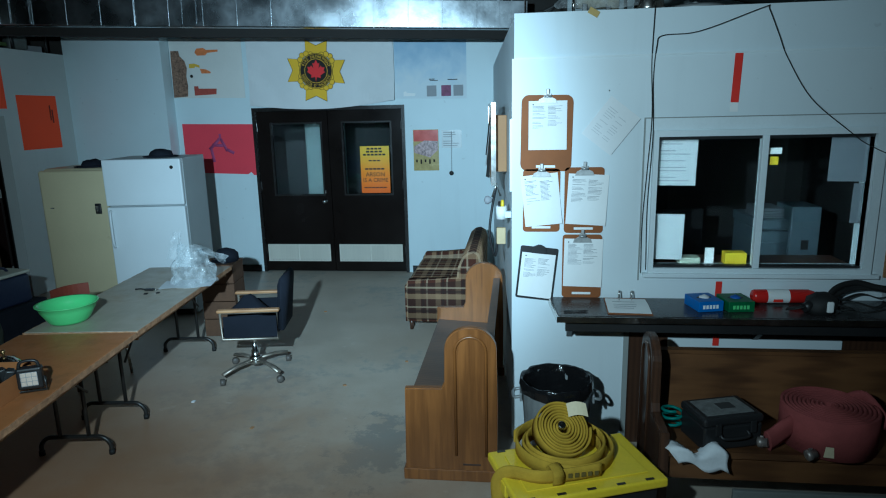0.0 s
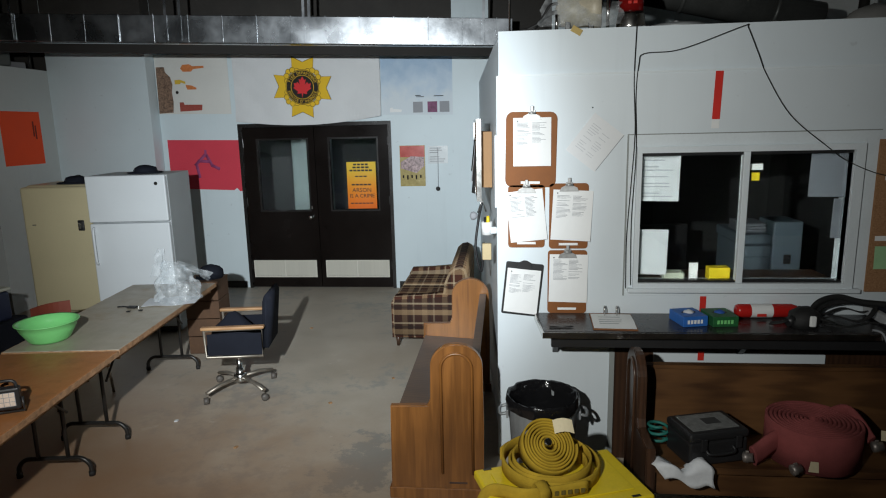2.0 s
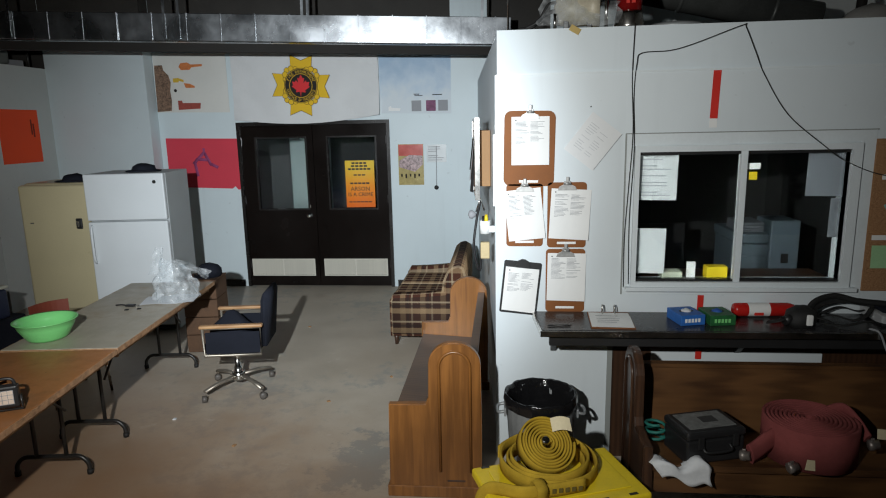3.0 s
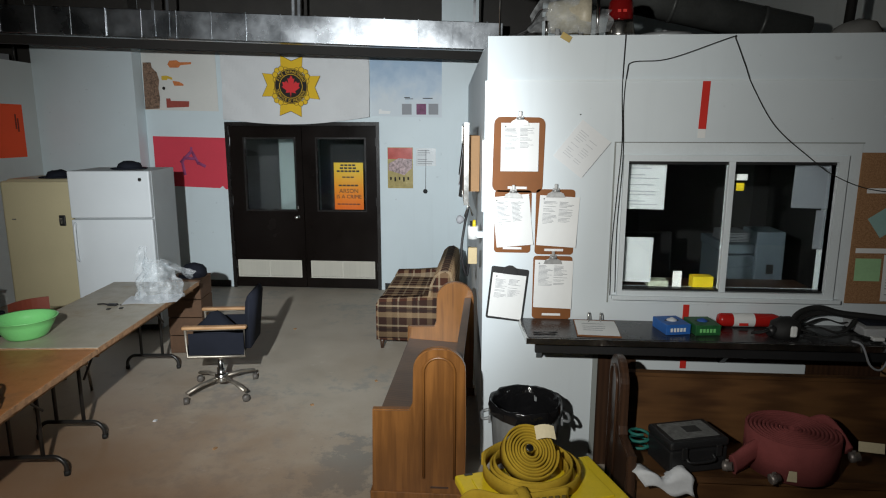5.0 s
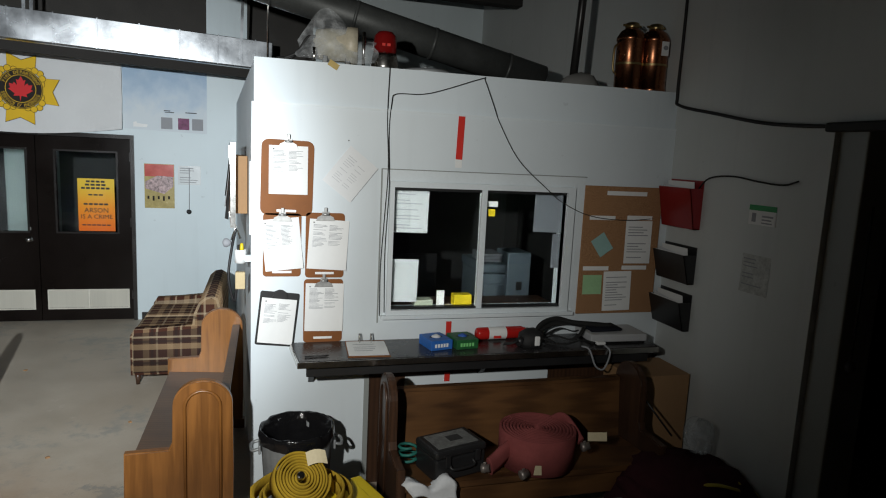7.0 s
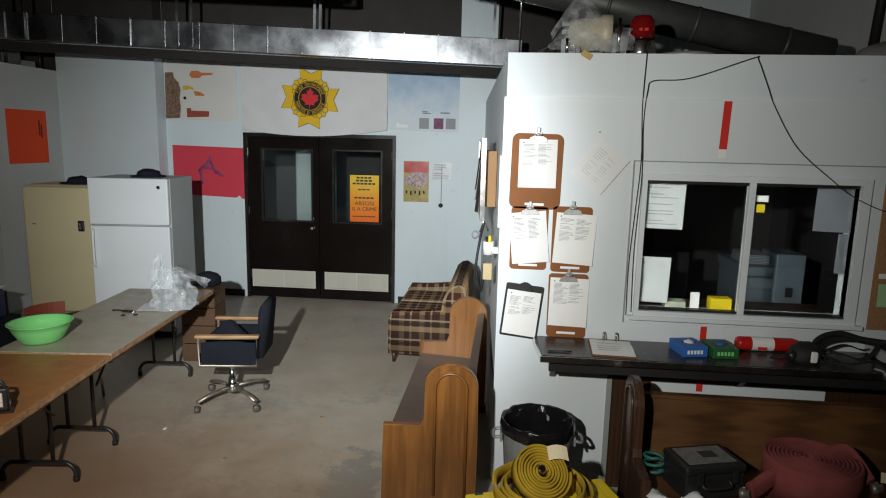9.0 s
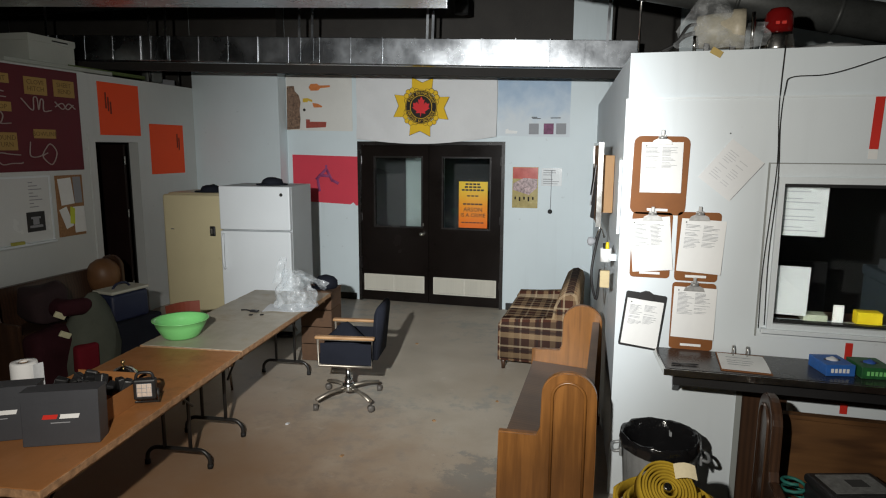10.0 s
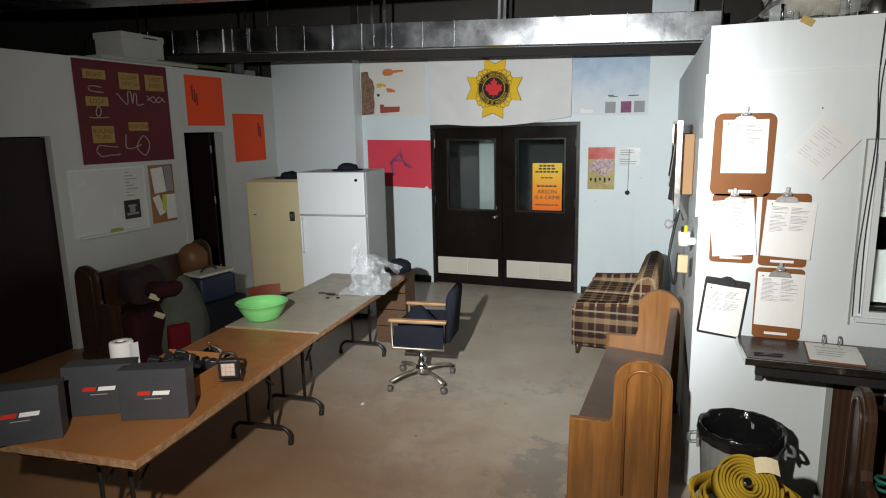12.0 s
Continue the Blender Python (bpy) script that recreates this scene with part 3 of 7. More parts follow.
# ---- pews ----
def pew(at, length, end_mat, board_mat, seat_mat, label):
    """A church pew; local x along the seat, y back, the front at y 0."""
    th = thing("pew", label, "pew", at, "church pews")
    prof = [(0.0, 0.0), (0.52, 0.0), (0.525, 0.45), (0.52, 0.79)]
    prof += [(0.378 + 0.142 * math.cos(a), 0.79 + 0.128 * math.sin(a)) for a in [math.pi * k / 14 for k in range(1, 14)]]
    prof += [(0.236, 0.79), (0.232, 0.60), (0.215, 0.562), (0.01, 0.556)]
    inner = [(0.378 + 0.085 * math.cos(a), 0.78 + 0.085 * math.sin(a)) for a in [math.pi * k / 12 for k in range(13)]]
    for x in (0.0, length - 0.045):
        e = part("pew_end", prism(prof, x, x + 0.045, "x", 0.006), end_mat, th, "panelled end with a round arched top")
        out = -1 if x == 0 else 1
        xo = x if out < 0 else x + 0.045
        rim = [(xo + out * 0.004, u, z) for u, z in inner]
        rim = [(xo + out * 0.004, 0.463, 0.16)] + rim + [(xo + out * 0.004, 0.293, 0.16)]
        part("arch_moulding", tube(rim, 0.008, 6), end_mat, e)
        part("foot_block", box(x - 0.008, x + 0.053, -0.01, 0.535, 0.0, 0.07, 0.005), end_mat, e)
        part("recess_panel", box(xo - 0.006, xo + 0.006, 0.33, 0.43, 0.10, 0.108), DARKW, e, "dark slot low in the end panel")
    part("seat", prism([(0.02, 0.43), (0.44, 0.405), (0.44, 0.435), (0.02, 0.462)], 0.045, length - 0.045, "x", 0.004), seat_mat, th, "broad wooden seat")
    part("backrest", prism([(0.42, 0.40), (0.465, 0.785), (0.487, 0.785), (0.445, 0.40)], 0.045, length - 0.045, "x", 0.003), board_mat, th, "tall plain back board")
    part("top_rail", prism([(0.452, 0.78), (0.452, 0.80), (0.50, 0.80), (0.50, 0.78)], 0.045, length - 0.045, "x", 0.008), board_mat, th)
    part("seat_apron", box(0.045, length - 0.045, 0.05, 0.075, 0.30, 0.43, 0.003), board_mat, th)
    return th


pew(pose(-0.61, 4.72, 0, 0, 0, -90), 1.52, OAK, OAKX, OAKX, "honey oak church pew with arched panelled ends")
pew(pose(0.69, 2.79, 0), 1.53, DARKW, DARKWX, DARKWX, "dark-stained church pew under the counter, loaded with gear")
pew(pose(-4.86, 4.06, 0, 0, 0, 90), 1.50, DARKW, DARKWY, DARKWY, "dark-stained church pew against the wall with coats on it")


# ---- plaid couch ----
so = thing("couch", "brown and cream plaid fabric couch", "couch", pose(-0.68, 5.66, 0))
part("base", rough_up(box(-0.30, 0.30, 0.06, 1.30, 0.10, 0.30, 0.03, 3), 0.004, 9), PLAID, so, shade=True)
for k in range(2):
    part("seat_cushion", rough_up(box(-0.37, 0.14, 0.17 + k * 0.52, 0.67 + k * 0.52, 0.29, 0.45, 0.045, 4), 0.008, 6, k), PLAID, so, shade=True)
part("backrest", rough_up(prism([(0.10, 0.25), (0.15, 0.62), (0.19, 0.72), (0.24, 0.765), (0.30, 0.78), (0.35, 0.75), (0.37, 0.67), (0.36, 0.10), (0.12, 0.10)], 0.03, 1.33, "y", 0.02), 0.006, 7), PLAID, so, "rolled plaid back", shade=True)
for y in (0.0, 1.20):
    part("armrest", rough_up(prism([(-0.36, 0.09), (-0.36, 0.44), (-0.33, 0.49), (-0.1, 0.50), (0.16, 0.52), (0.30, 0.56), (0.30, 0.09)], y, y + 0.16, "y", 0.025), 0.004, 8), PLAID, so, "square padded arm", shade=True)
for x, y in ((-0.31, 0.06), (0.28, 0.06), (-0.31, 1.28), (0.28, 1.28)):
    part("leg", lathe([(0.016, 0), (0.024, 0.11)], 12, centre=(x, y, 0)), DARKW, so)


# ---- folding tables ----
def folding_table(at, top_mat, label):
    th = thing("folding_table", label, "table", at, "folding tables")
    part("tabletop", box(-0.73, 0.0, 0.0, 1.785, 0.717, 0.74, 0.004), top_mat, th, "worn wood-look laminate top")
    edge = joined((-0.735, 0.006, -0.006, 0.0, 0.705, 0.737), (-0.735, 0.006, 1.785, 1.791, 0.705, 0.737), (0.0, 0.006, 0, 1.785, 0.705, 0.737), (-0.736, -0.73, 0, 1.785, 0.705, 0.737))
    bmesh.ops.subdivide_edges(edge, edges=[e for e in edge.edges if e.calc_length() > 0.3], cuts=60)
    part("edge_band", rough_up(edge, 0.003, 30), EDGEW, th, "chipped particle-board edge")
    part("apron", joined((-0.70, -0.03, 0.05, 0.07, 0.66, 0.717), (-0.70, -0.03, 1.715, 1.735, 0.66, 0.717), (-0.05, -0.03, 0.07, 1.715, 0.67, 0.717), (-0.70, -0.68, 0.07, 1.715, 0.67, 0.717)), CARD, th, "bare wood apron under the top")
    for y, s in ((0.28, 1), (1.61, -1)):
        bar = smooth_path([(-0.60, y, 0.012), (-0.595, y, 0.07), (-0.55, y, 0.115), (-0.47, y, 0.12), (-0.29, y, 0.12), (-0.21, y, 0.115), (-0.165, y, 0.07), (-0.16, y, 0.012)], 5)
        leg = part("leg", tube(bar, 0.014, 8), BLACKM, th, "black tubular folding leg")
        for x in (-0.47, -0.29):
            part("upright", tube([(x, y, 0.12), (x, y, 0.70)], 0.0125, 8), BLACKM, leg)
            part("brace", tube([(x + 0.03, y, 0.42), (x + 0.03, y + s * 0.33, 0.70)], 0.008, 6), BLACKM, leg)
        for x in (-0.60, -0.16):
            part("foot_cap", lathe([(0.018, 0), (0.018, 0.03)], 12, centre=(x, y, 0)), RUBBER, leg)
    return th


folding_table(pose(-2.162, 1.812, 0, 0, 0, 6.9) @ Matrix.Diagonal((1, 0.957, 1, 1)), LAMB, "brown laminate folding table with chipped edges, boxes on it")
folding_table(pose(-2.372, 3.532, 0, 0, 0, 5.6) @ Matrix.Diagonal((1, 0.957, 1, 1)), LAM, "pale laminate folding table with chipped edges")


# ---- office chair ----
BASEM = mat("dull_worn_steel", (0.40, 0.36, 0.30), 0.45, 0.8, var=0.35, scale=14, bump=0.06)
ch = thing("office_chair", "dark navy office armchair with wooden arms and chrome base", "chair", pose(-2.09, 4.60, 0, 0, 0, 9))
part("seat", rough_up(box(-0.185, 0.24, -0.22, 0.22, 0.375, 0.465, 0.03, 4), 0.006, 8), FABB, ch, "padded navy seat", shade=True)
bk = prism([(0.235, 0.42), (0.262, 0.78), (0.278, 0.83), (0.308, 0.84), (0.325, 0.80), (0.285, 0.42)], -0.195, 0.195, "y", 0.018)
part("backrest", rough_up(bk, 0.004, 8), FABB, ch, "dark upholstered back", shade=True)
for y in (-0.255, 0.255):
    fr = [(-0.170, y, 0.60), (-0.165, y, 0.385), (0.255, y, 0.385), (0.26, y, 0.60)]
    arm = part("arm_frame", tube(smooth_path(fr, 1) + [Vector(fr[0])], 0.011, 6), BASEM, ch, "square chrome arm frame")
    part("arm_pad", box(-0.19, 0.28, y - 0.024, y + 0.024, 0.602, 0.627, 0.009), ARMW, arm, "wooden arm top")
    part("side_panel", box(-0.155, 0.25, y - 0.006 + (0.01 if y < 0 else -0.01), y + 0.006 + (0.01 if y < 0 else -0.01), 0.395, 0.565, 0.004), FABB, arm, "dark cloth side panel")
part("column", lathe([(0.03, 0.10), (0.03, 0.2), (0.022, 0.2), (0.022, 0.34), (0.05, 0.355)], 20), CHROME, ch, "chrome gas column")
hub = part("base", lathe([(0.045, 0.09), (0.05, 0.10), (0.05, 0.15), (0.035, 0.16)], 20), CHROME, ch, "four-star chrome base")
for k in range(4):
    a = math.radians(48 + 90 * k)
    d = Vector((math.cos(a), math.sin(a), 0))
    leg = part("star_leg", tube([d * 0.03 + Vector((0, 0, 0.125)), d * 0.19 + Vector((0, 0, 0.115)), d * 0.305 + Vector((0, 0, 0.085))], 0.016, 8, flat=(0.020, 0.013)), BASEM, hub)
    part("castor", lathe([(0.008, -0.02), (0.027, -0.018), (0.027, 0.018), (0.008, 0.02)], 16), mat("castor_rubber", (0.09, 0.08, 0.07), 0.5), hub, "black twin castor", at=pose(d.x * 0.312, d.y * 0.312, 0.028, 90, 0, 48 + 90 * k + 60))

jk = thing("jacket", "dark navy jacket dropped on the office chair seat", "jacket", pose(-2.10, 4.62, 0.472, 0, 0, 20))
part("cloth_body", rough_up(rough_up(lathe([(0.16, 0.0), (0.15, 0.05), (0.08, 0.11), (0.03, 0.17), (0.005, 0.19)], 28), 0.05, 7, 2), 0.012, 26, 4), FABB, jk, shade=True)


# ---- refrigerators ----
fr = thing("refrigerator", "white top-freezer refrigerator with grey sides", "refrigerator", pose(-4.125, 5.90, 0, 0, 0, 7))
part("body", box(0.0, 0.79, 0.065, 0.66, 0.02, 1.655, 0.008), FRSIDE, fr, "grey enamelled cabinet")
dr = part("freezer_door", box(0.0, 0.79, 0.0, 0.06, 1.19, 1.655, 0.012, 3), FRIDGE, fr, "white freezer door")
part("badge", lathe([(0.018, 0), (0.018, 0.003)], 16), CHROME, dr, "small round badge", at=pose(0.70, -0.001, 1.57, 90, 0, 0))
dr = part("door", box(0.0, 0.79, 0.0, 0.06, 0.08, 1.175, 0.012, 3), FRIDGE, fr, "white lower door")
part("handle", tube(smooth_path([(0.04, -0.004, 1.14), (0.045, -0.04, 1.10), (0.045, -0.045, 0.9), (0.045, -0.04, 0.80), (0.04, -0.004, 0.76)], 5), 0.012, 8), FRIDGE, dr, "long white handle")
part("kick_plate", box(0.02, 0.77, 0.05, 0.064, 0.02, 0.075), BLACK, fr)
of = thing("old_refrigerator", "cream vintage refrigerator with rounded corners", "refrigerator", pose(-4.93, 6.0, 0, 0, 0, 4))
part("body", box(0.0, 0.78, 0.07, 0.66, 0.03, 1.56, 0.05, 5), CREAM, of, shade=False)
dr = part("door", box(0.005, 0.775, 0.0, 0.068, 0.22, 1.545, 0.032, 5), CREAM, of, "single rounded door")
lat = part("latch", box(0.585, 0.65, -0.018, 0.0, 1.09, 1.20, 0.008), BLACK, dr, "black latch plate")
part("latch_handle", box(0.605, 0.63, -0.05, -0.018, 1.115, 1.175, 0.006), CHROME, lat, "chrome latch lever")
part("emblem", box(0.10, 0.14, -0.006, 0.002, 1.15, 1.162, 0.002), CHROME, dr)
part("base_plate", box(0.03, 0.75, 0.02, 0.06, 0.03, 0.2, 0.01), CREAM, of)

# ---- overhead duct ----
du = thing("air_duct", "rectangular galvanised steel air duct on hangers", "duct", pose(-0.1, 7.02, 2.90, 0, 1.7, 6.0))
part("duct_run", box(-7.3, 0.22, 0.0, 0.45, 0.0, 0.28, 0.006), STEEL, du, "shiny galvanised duct")
for k in range(22):
    x = 0.05 - k * 0.3625
    part("seam", box(x - 0.005, x + 0.005, -0.006 - (0.012 if k % 4 == 3 else 0), 0.0, -0.002, 0.285, 0.001), STEEL, du)
for x in (-0.09, -1.93, -1.99, -3.29, -3.44, -5.06, -5.27, -6.6):
    part("hanger", box(x - 0.014, x + 0.014, -0.012, -0.007, 0.02, 1.2), STEEL, du, "galvanised hanger strap")
solid("ceiling_beam", box(-7.2, 0.2, 0.0, 0.09, -0.10, -0.012), DARKC, "dark brown timber beam under the duct", "beam", kind="structure", at=pose(-0.1, 7.08, 2.90, 0, 1.7, 6.0))

# ---- second duct, nearer the camera, with scraps of warning tape ----
d2 = thing("air_duct", "galvanised air duct with scraps of orange warning tape", "duct", pose(-1.4, 5.1, 3.27, 0, 0, 14.5))
part("duct_run", box(-7.0, 0.0, 0, 0.5, 0, 0.35, 0.006), STEEL, d2)
WARN = mat("orange_warning_tape", (0.75, 0.10, 0.03), 0.5, var=0.15)
for k in (5, 9):
    part("tape_stripe", box(-4.7 + k * 0.45, -4.25 + k * 0.45, -0.004, 0.0, -0.002, 0.045), WARN, d2, "orange tape stripe")
for k in range(14):
    part("seam", box(-6.9 + k * 0.5, -6.89 + k * 0.5, -0.006, 0.0, 0.05, 0.352), STEEL, d2)
for x in (-3.8, -0.8):
    part("hanger", box(x, x + 0.025, -0.01, -0.005, 0.02, 0.80), STEEL, d2)


# ---- things on the north wall ----
def flat_shape(points, z0, z1):
    return prism(points, z0, z1, "z")


def ring_points(r, n, ph=0.0):
    return [(r * math.cos(2 * math.pi * k / n + ph), r * math.sin(2 * math.pi * k / n + ph)) for k in range(n)]


GOLD = mat("gold_print", (0.72, 0.46, 0.015), 0.8, var=0.08, bump=0.2, fine=400)
BLACKP = mat("black_cloth_print", (0.015, 0.012, 0.01), 0.85, var=0.1, bump=0.1)
REDL = mat("red_cloth_print", (0.62, 0.03, 0.035), 0.85, var=0.06, bump=0.1)
fl = thing("banner", "white cloth banner with gold fire service emblem and red maple leaf", "banner", wall_frame(-2.41, 7.85, 2.58))


def cloth(u, v):
    x = (u - 0.5) * 1.86
    top = 0.425 - 0.07 * u
    low = -0.40 - 0.075 * math.sin(math.pi * u) + 0.03 * u
    y = low + (top - low) * v
    z = 0.009 * math.sin(u * 21 + v * 5) * (1 - v) + 0.014 * math.sin(u * 7 - v * 4) * abs(u - 0.5) * 2 + 0.012 * (1 - v) ** 2 + 0.010 * math.sin((u * 0.9 + v * 0.5) * 38) * max(0.0, abs(u - 0.5) * 2 - 0.45)
    return (x, y, z)


part("cloth", thick(grid(40, 24, cloth), 0.002), BANNER, fl, "hanging white cloth, sagging hem")


def polar(r, deg):
    return (r * math.cos(radians(deg)), r * math.sin(radians(deg)))


def disc_at(r, cx, cy, z0, z1, n=14):
    return flat_shape([(cx + r * math.cos(2 * math.pi * i / n), cy + r * math.sin(2 * math.pi * i / n)) for i in range(n)], z0, z1)


cross = [p for k in range(4) for p in (polar(0.19, 90 * k - 45), polar(0.225, 90 * k - 35), polar(0.386, 90 * k - 21), polar(0.298, 90 * k), polar(0.386, 90 * k + 21), polar(0.225, 90 * k + 35))]
em = part("emblem", flat_shape([(x * 1.018, y * 1.018) for x, y in cross], 0.0238, 0.0243), BLACKP, fl, "gold and black cross emblem")
em.location.x = -0.04
em.rotation_euler.z = radians(-3)
part("gold_cross", flat_shape(cross, 0.0243, 0.0255), GOLD, em, "gold eight-pointed cross")
for k in range(4):
    for j, d in enumerate((-25, -12.5, 0, 12.5, 25)):
        px, py = polar((0.205, 0.238, 0.252, 0.238, 0.205)[j], 45 + 90 * k + d)
        lift = 0.0004 * (j % 2)
        part("petal_outline", disc_at(0.036, px, py, 0.0256 + lift, 0.0258 + lift), BLACKP, em)
        part("petal", disc_at(0.031, px, py, 0.0258 + lift, 0.0260 + lift), GOLD, em)
part("ring_edge", flat_shape(ring_points(0.212, 44), 0.0270, 0.0280), BLACKP, em, "black outer ring")
part("gold_ring", flat_shape(ring_points(0.205, 44), 0.0280, 0.0284), GOLD, em)
part("ring_band", flat_shape(ring_points(0.200, 44), 0.0284, 0.0288), BLACKP, em, "black lettered band")
part("gold_ring", flat_shape(ring_points(0.146, 40), 0.0288, 0.0292), GOLD, em)
part("disc", flat_shape(ring_points(0.140, 36), 0.0292, 0.0296), BLACKP, em)
leaf_pts = [(0, -0.125), (0.008, -0.07), (0.06, -0.078), (0.052, -0.052), (0.11, -0.01), (0.092, 0.0), (0.104, 0.045), (0.07, 0.04), (0.06, 0.06), (0.03, 0.03), (0.042, 0.09), (0.022, 0.082), (0, 0.125)]
part("maple_leaf", flat_shape([(x * 1.05, y * 1.05) for x, y in leaf_pts + [(-x, y) for x, y in reversed(leaf_pts[1:-1])]], 0.0296, 0.0304), REDL, em, "red maple leaf")
for words, mid, flip in (("FIRE DEPARTMENT", 90, 1), ("SERVICE D'INCENDIE", -90, -1)):
    n = len(words)
    for k, ch_ in enumerate(words):
        if ch_ == " ":
            continue
        ang = mid + flip * (n / 2 - k - 0.5) * (9.6 if flip > 0 else 8.4)
        r = 0.157 if flip > 0 else 0.189
        part("letter", text_bm(ch_, 0.046, 0.0004), GOLD, em, at=pose(r * math.cos(radians(ang)), r * math.sin(radians(ang)), 0.0292, 0, 0, ang - 90 * flip))

RAWP = mat("off_white_poster", (0.66, 0.66, 0.62), 0.75, var=0.06)
po = thing("poster", "white poster with a mosaic bottle and small toy vehicle pictures", "poster", wall_frame(-3.90, 7.90, 2.665))
part("sheet", thick(grid(10, 8, lambda u, v: ((u - 0.5) * 0.96, (v - 0.5) * 0.73 - 0.02 * u, 0.004 + 0.006 * math.sin(u * 9) * v)), 0.0015), RAWP, po)
MOSA = mat("brown_mosaic_print", (0.24, 0.15, 0.10), 0.8, var=0.9, scale=45, bump=0)
part("bottle_picture", flat_shape([(-0.475, -0.36), (-0.285, -0.35), (-0.270, -0.22), (-0.280, -0.10), (-0.262, 0.0), (-0.285, 0.09), (-0.345, 0.15), (-0.355, 0.215), (-0.46, 0.215), (-0.465, 0.13)], 0.013, 0.014), MOSA, po, "brown mosaic bottle shape")
OR2 = mat("orange_print", (0.60, 0.20, 0.06), 0.8, var=0.3, scale=30, bump=0)
part("helicopter_picture", flat_shape([(-0.14, 0.19), (-0.11, 0.15), (0.0, 0.15), (0.03, 0.18), (0.17, 0.19), (0.17, 0.215), (0.02, 0.215), (-0.02, 0.24), (-0.11, 0.235)], 0.013, 0.014), OR2, po, "orange helicopter picture")
part("truck_picture", flat_shape([(-0.19, -0.34), (0.10, -0.33), (0.11, -0.26), (-0.13, -0.255), (-0.135, -0.225), (-0.19, -0.225)], 0.013, 0.014), mat("brick_red_print", (0.34, 0.07, 0.05), 0.8, var=0.3, scale=40, bump=0), po, "red truck picture")
YEL2 = mat("yellow_print", (0.62, 0.42, 0.04), 0.8, bump=0)
part("vehicle_picture", flat_shape([(-0.23, 0.0), (-0.16, 0.0), (-0.15, 0.02), (-0.09, 0.0), (-0.09, 0.03), (-0.16, 0.055), (-0.23, 0.05)], 0.013, 0.014), YEL2, po)
part("vehicle_picture", flat_shape([(-0.07, -0.07), (0.05, -0.07), (0.05, -0.05), (-0.01, -0.02), (-0.09, -0.01), (-0.08, -0.04)], 0.013, 0.014), OR2, po)
part("dot", flat_shape(ring_points(0.02, 12), 0.013, 0.014), BLACKP, po, at=Matrix.Translation((-0.21, -0.10, 0)))


def sky_print():
    m, t, b = nodes_of("sky_blue_print", 0.6)
    sep = t.nodes.new("ShaderNodeSeparateXYZ")
    link(t, coords(t), sep.inputs[0])
    n = noise_of(t, coords(t), 5, 6)
    f = math_of(t, "ADD", math_of(t, "MULTIPLY", sep.outputs["Y"], 1.3), math_of(t, "MULTIPLY", n, 0.9))
    link(t, ramp(t, f, [(0.2, (0.60, 0.66, 0.70)), (0.5, (0.48, 0.58, 0.68)), (0.8, (0.34, 0.46, 0.60))]), b.inputs["Base Color"])
    return m


SKY = sky_print()
po = thing("poster", "pale blue sky poster with small pictures, curling top edge", "poster", wall_frame(-1.035, 7.90, 2.57))
part("sheet", thick(grid(12, 8, lambda u, v: ((u - 0.5) * 0.885, (v - 0.5) * 0.69 - 0.035 * math.sin(math.pi * u) * v - 0.02 * u * (1 - v), 0.004 + 0.02 * v * math.sin(math.pi * u) ** 2)), 0.0015), SKY, po)
for x, m in ((0.01, INK), (0.19, mat("violet_red_print", (0.22, 0.08, 0.16), 0.7, var=0.5, scale=25, bump=0)), (0.34, INK)):
    part("picture", box(x - 0.06, x + 0.06, -0.33, -0.20, 0.008, 0.010), m, po, "small printed picture")
part("caption", joined((-0.02, 0.05, -0.13, -0.12, 0.012, 0.013), (-0.01, 0.09, -0.145, -0.137, 0.012, 0.013), (0.21, 0.33, -0.14, -0.13, 0.012, 0.013)), INKD, po)
part("boat_picture", flat_shape([(-0.34, -0.32), (-0.20, -0.32), (-0.19, -0.29), (-0.30, -0.28), (-0.31, -0.26), (-0.34, -0.27)], 0.008, 0.009), PAPER, po)
po = thing("poster", "torn red poster board with a faint blue drawing", "poster", wall_frame(-3.83, 7.902, 1.635))
part("sheet", flat_shape([(-0.485, -0.30), (-0.2, -0.305), (0.36, -0.325), (0.40, -0.295), (0.44, -0.34), (0.485, -0.335), (0.485, 0.315), (-0.485, 0.335)], 0, 0.003), REDP, po)
BLUEP = mat("faded_blue_paint", (0.30, 0.06, 0.17), 0.8, var=0.2)
part("drawing", joined((0.0, 0.03, 0.14, 0.2, 0.003, 0.0038)), BLUEP, po)
for a, b in (((0.01, 0.14), (-0.14, 0.0)), ((0.02, 0.14), (0.10, -0.02)), ((-0.12, 0.02), (-0.09, -0.16)), ((0.09, 0.0), (0.19, -0.05)), ((-0.10, 0.06), (0.05, 0.05))):
    part("brush_stroke", tube([(*a, 0.003), (*b, 0.003)], 0.02, 6, flat=(0.022, 0.0015)), BLUEP, po)
po = thing("poster", "glossy red and yellow picture poster", "poster", wall_frame(-1.115, 7.902, 1.585))
part("sheet", box(-0.16, 0.16, -0.255, 0.255, 0, 0.002), mat("mustard_glossy_print", (0.42, 0.34, 0.12), 0.25, var=0.3, scale=14, bump=0), po)
part("red_sky", box(-0.155, 0.155, 0.11, 0.25, 0.002, 0.003), mat("red_glossy_print", (0.50, 0.07, 0.05), 0.25, var=0.25, scale=10, bump=0), po)
part("fire_engine_picture", flat_shape([(-0.15, -0.03), (0.05, -0.09), (0.15, 0.0), (0.15, 0.11), (-0.02, 0.12), (-0.15, 0.05)], 0.003, 0.004), mat("grey_pink_print", (0.42, 0.30, 0.30), 0.3, var=0.9, scale=28, bump=0), po)
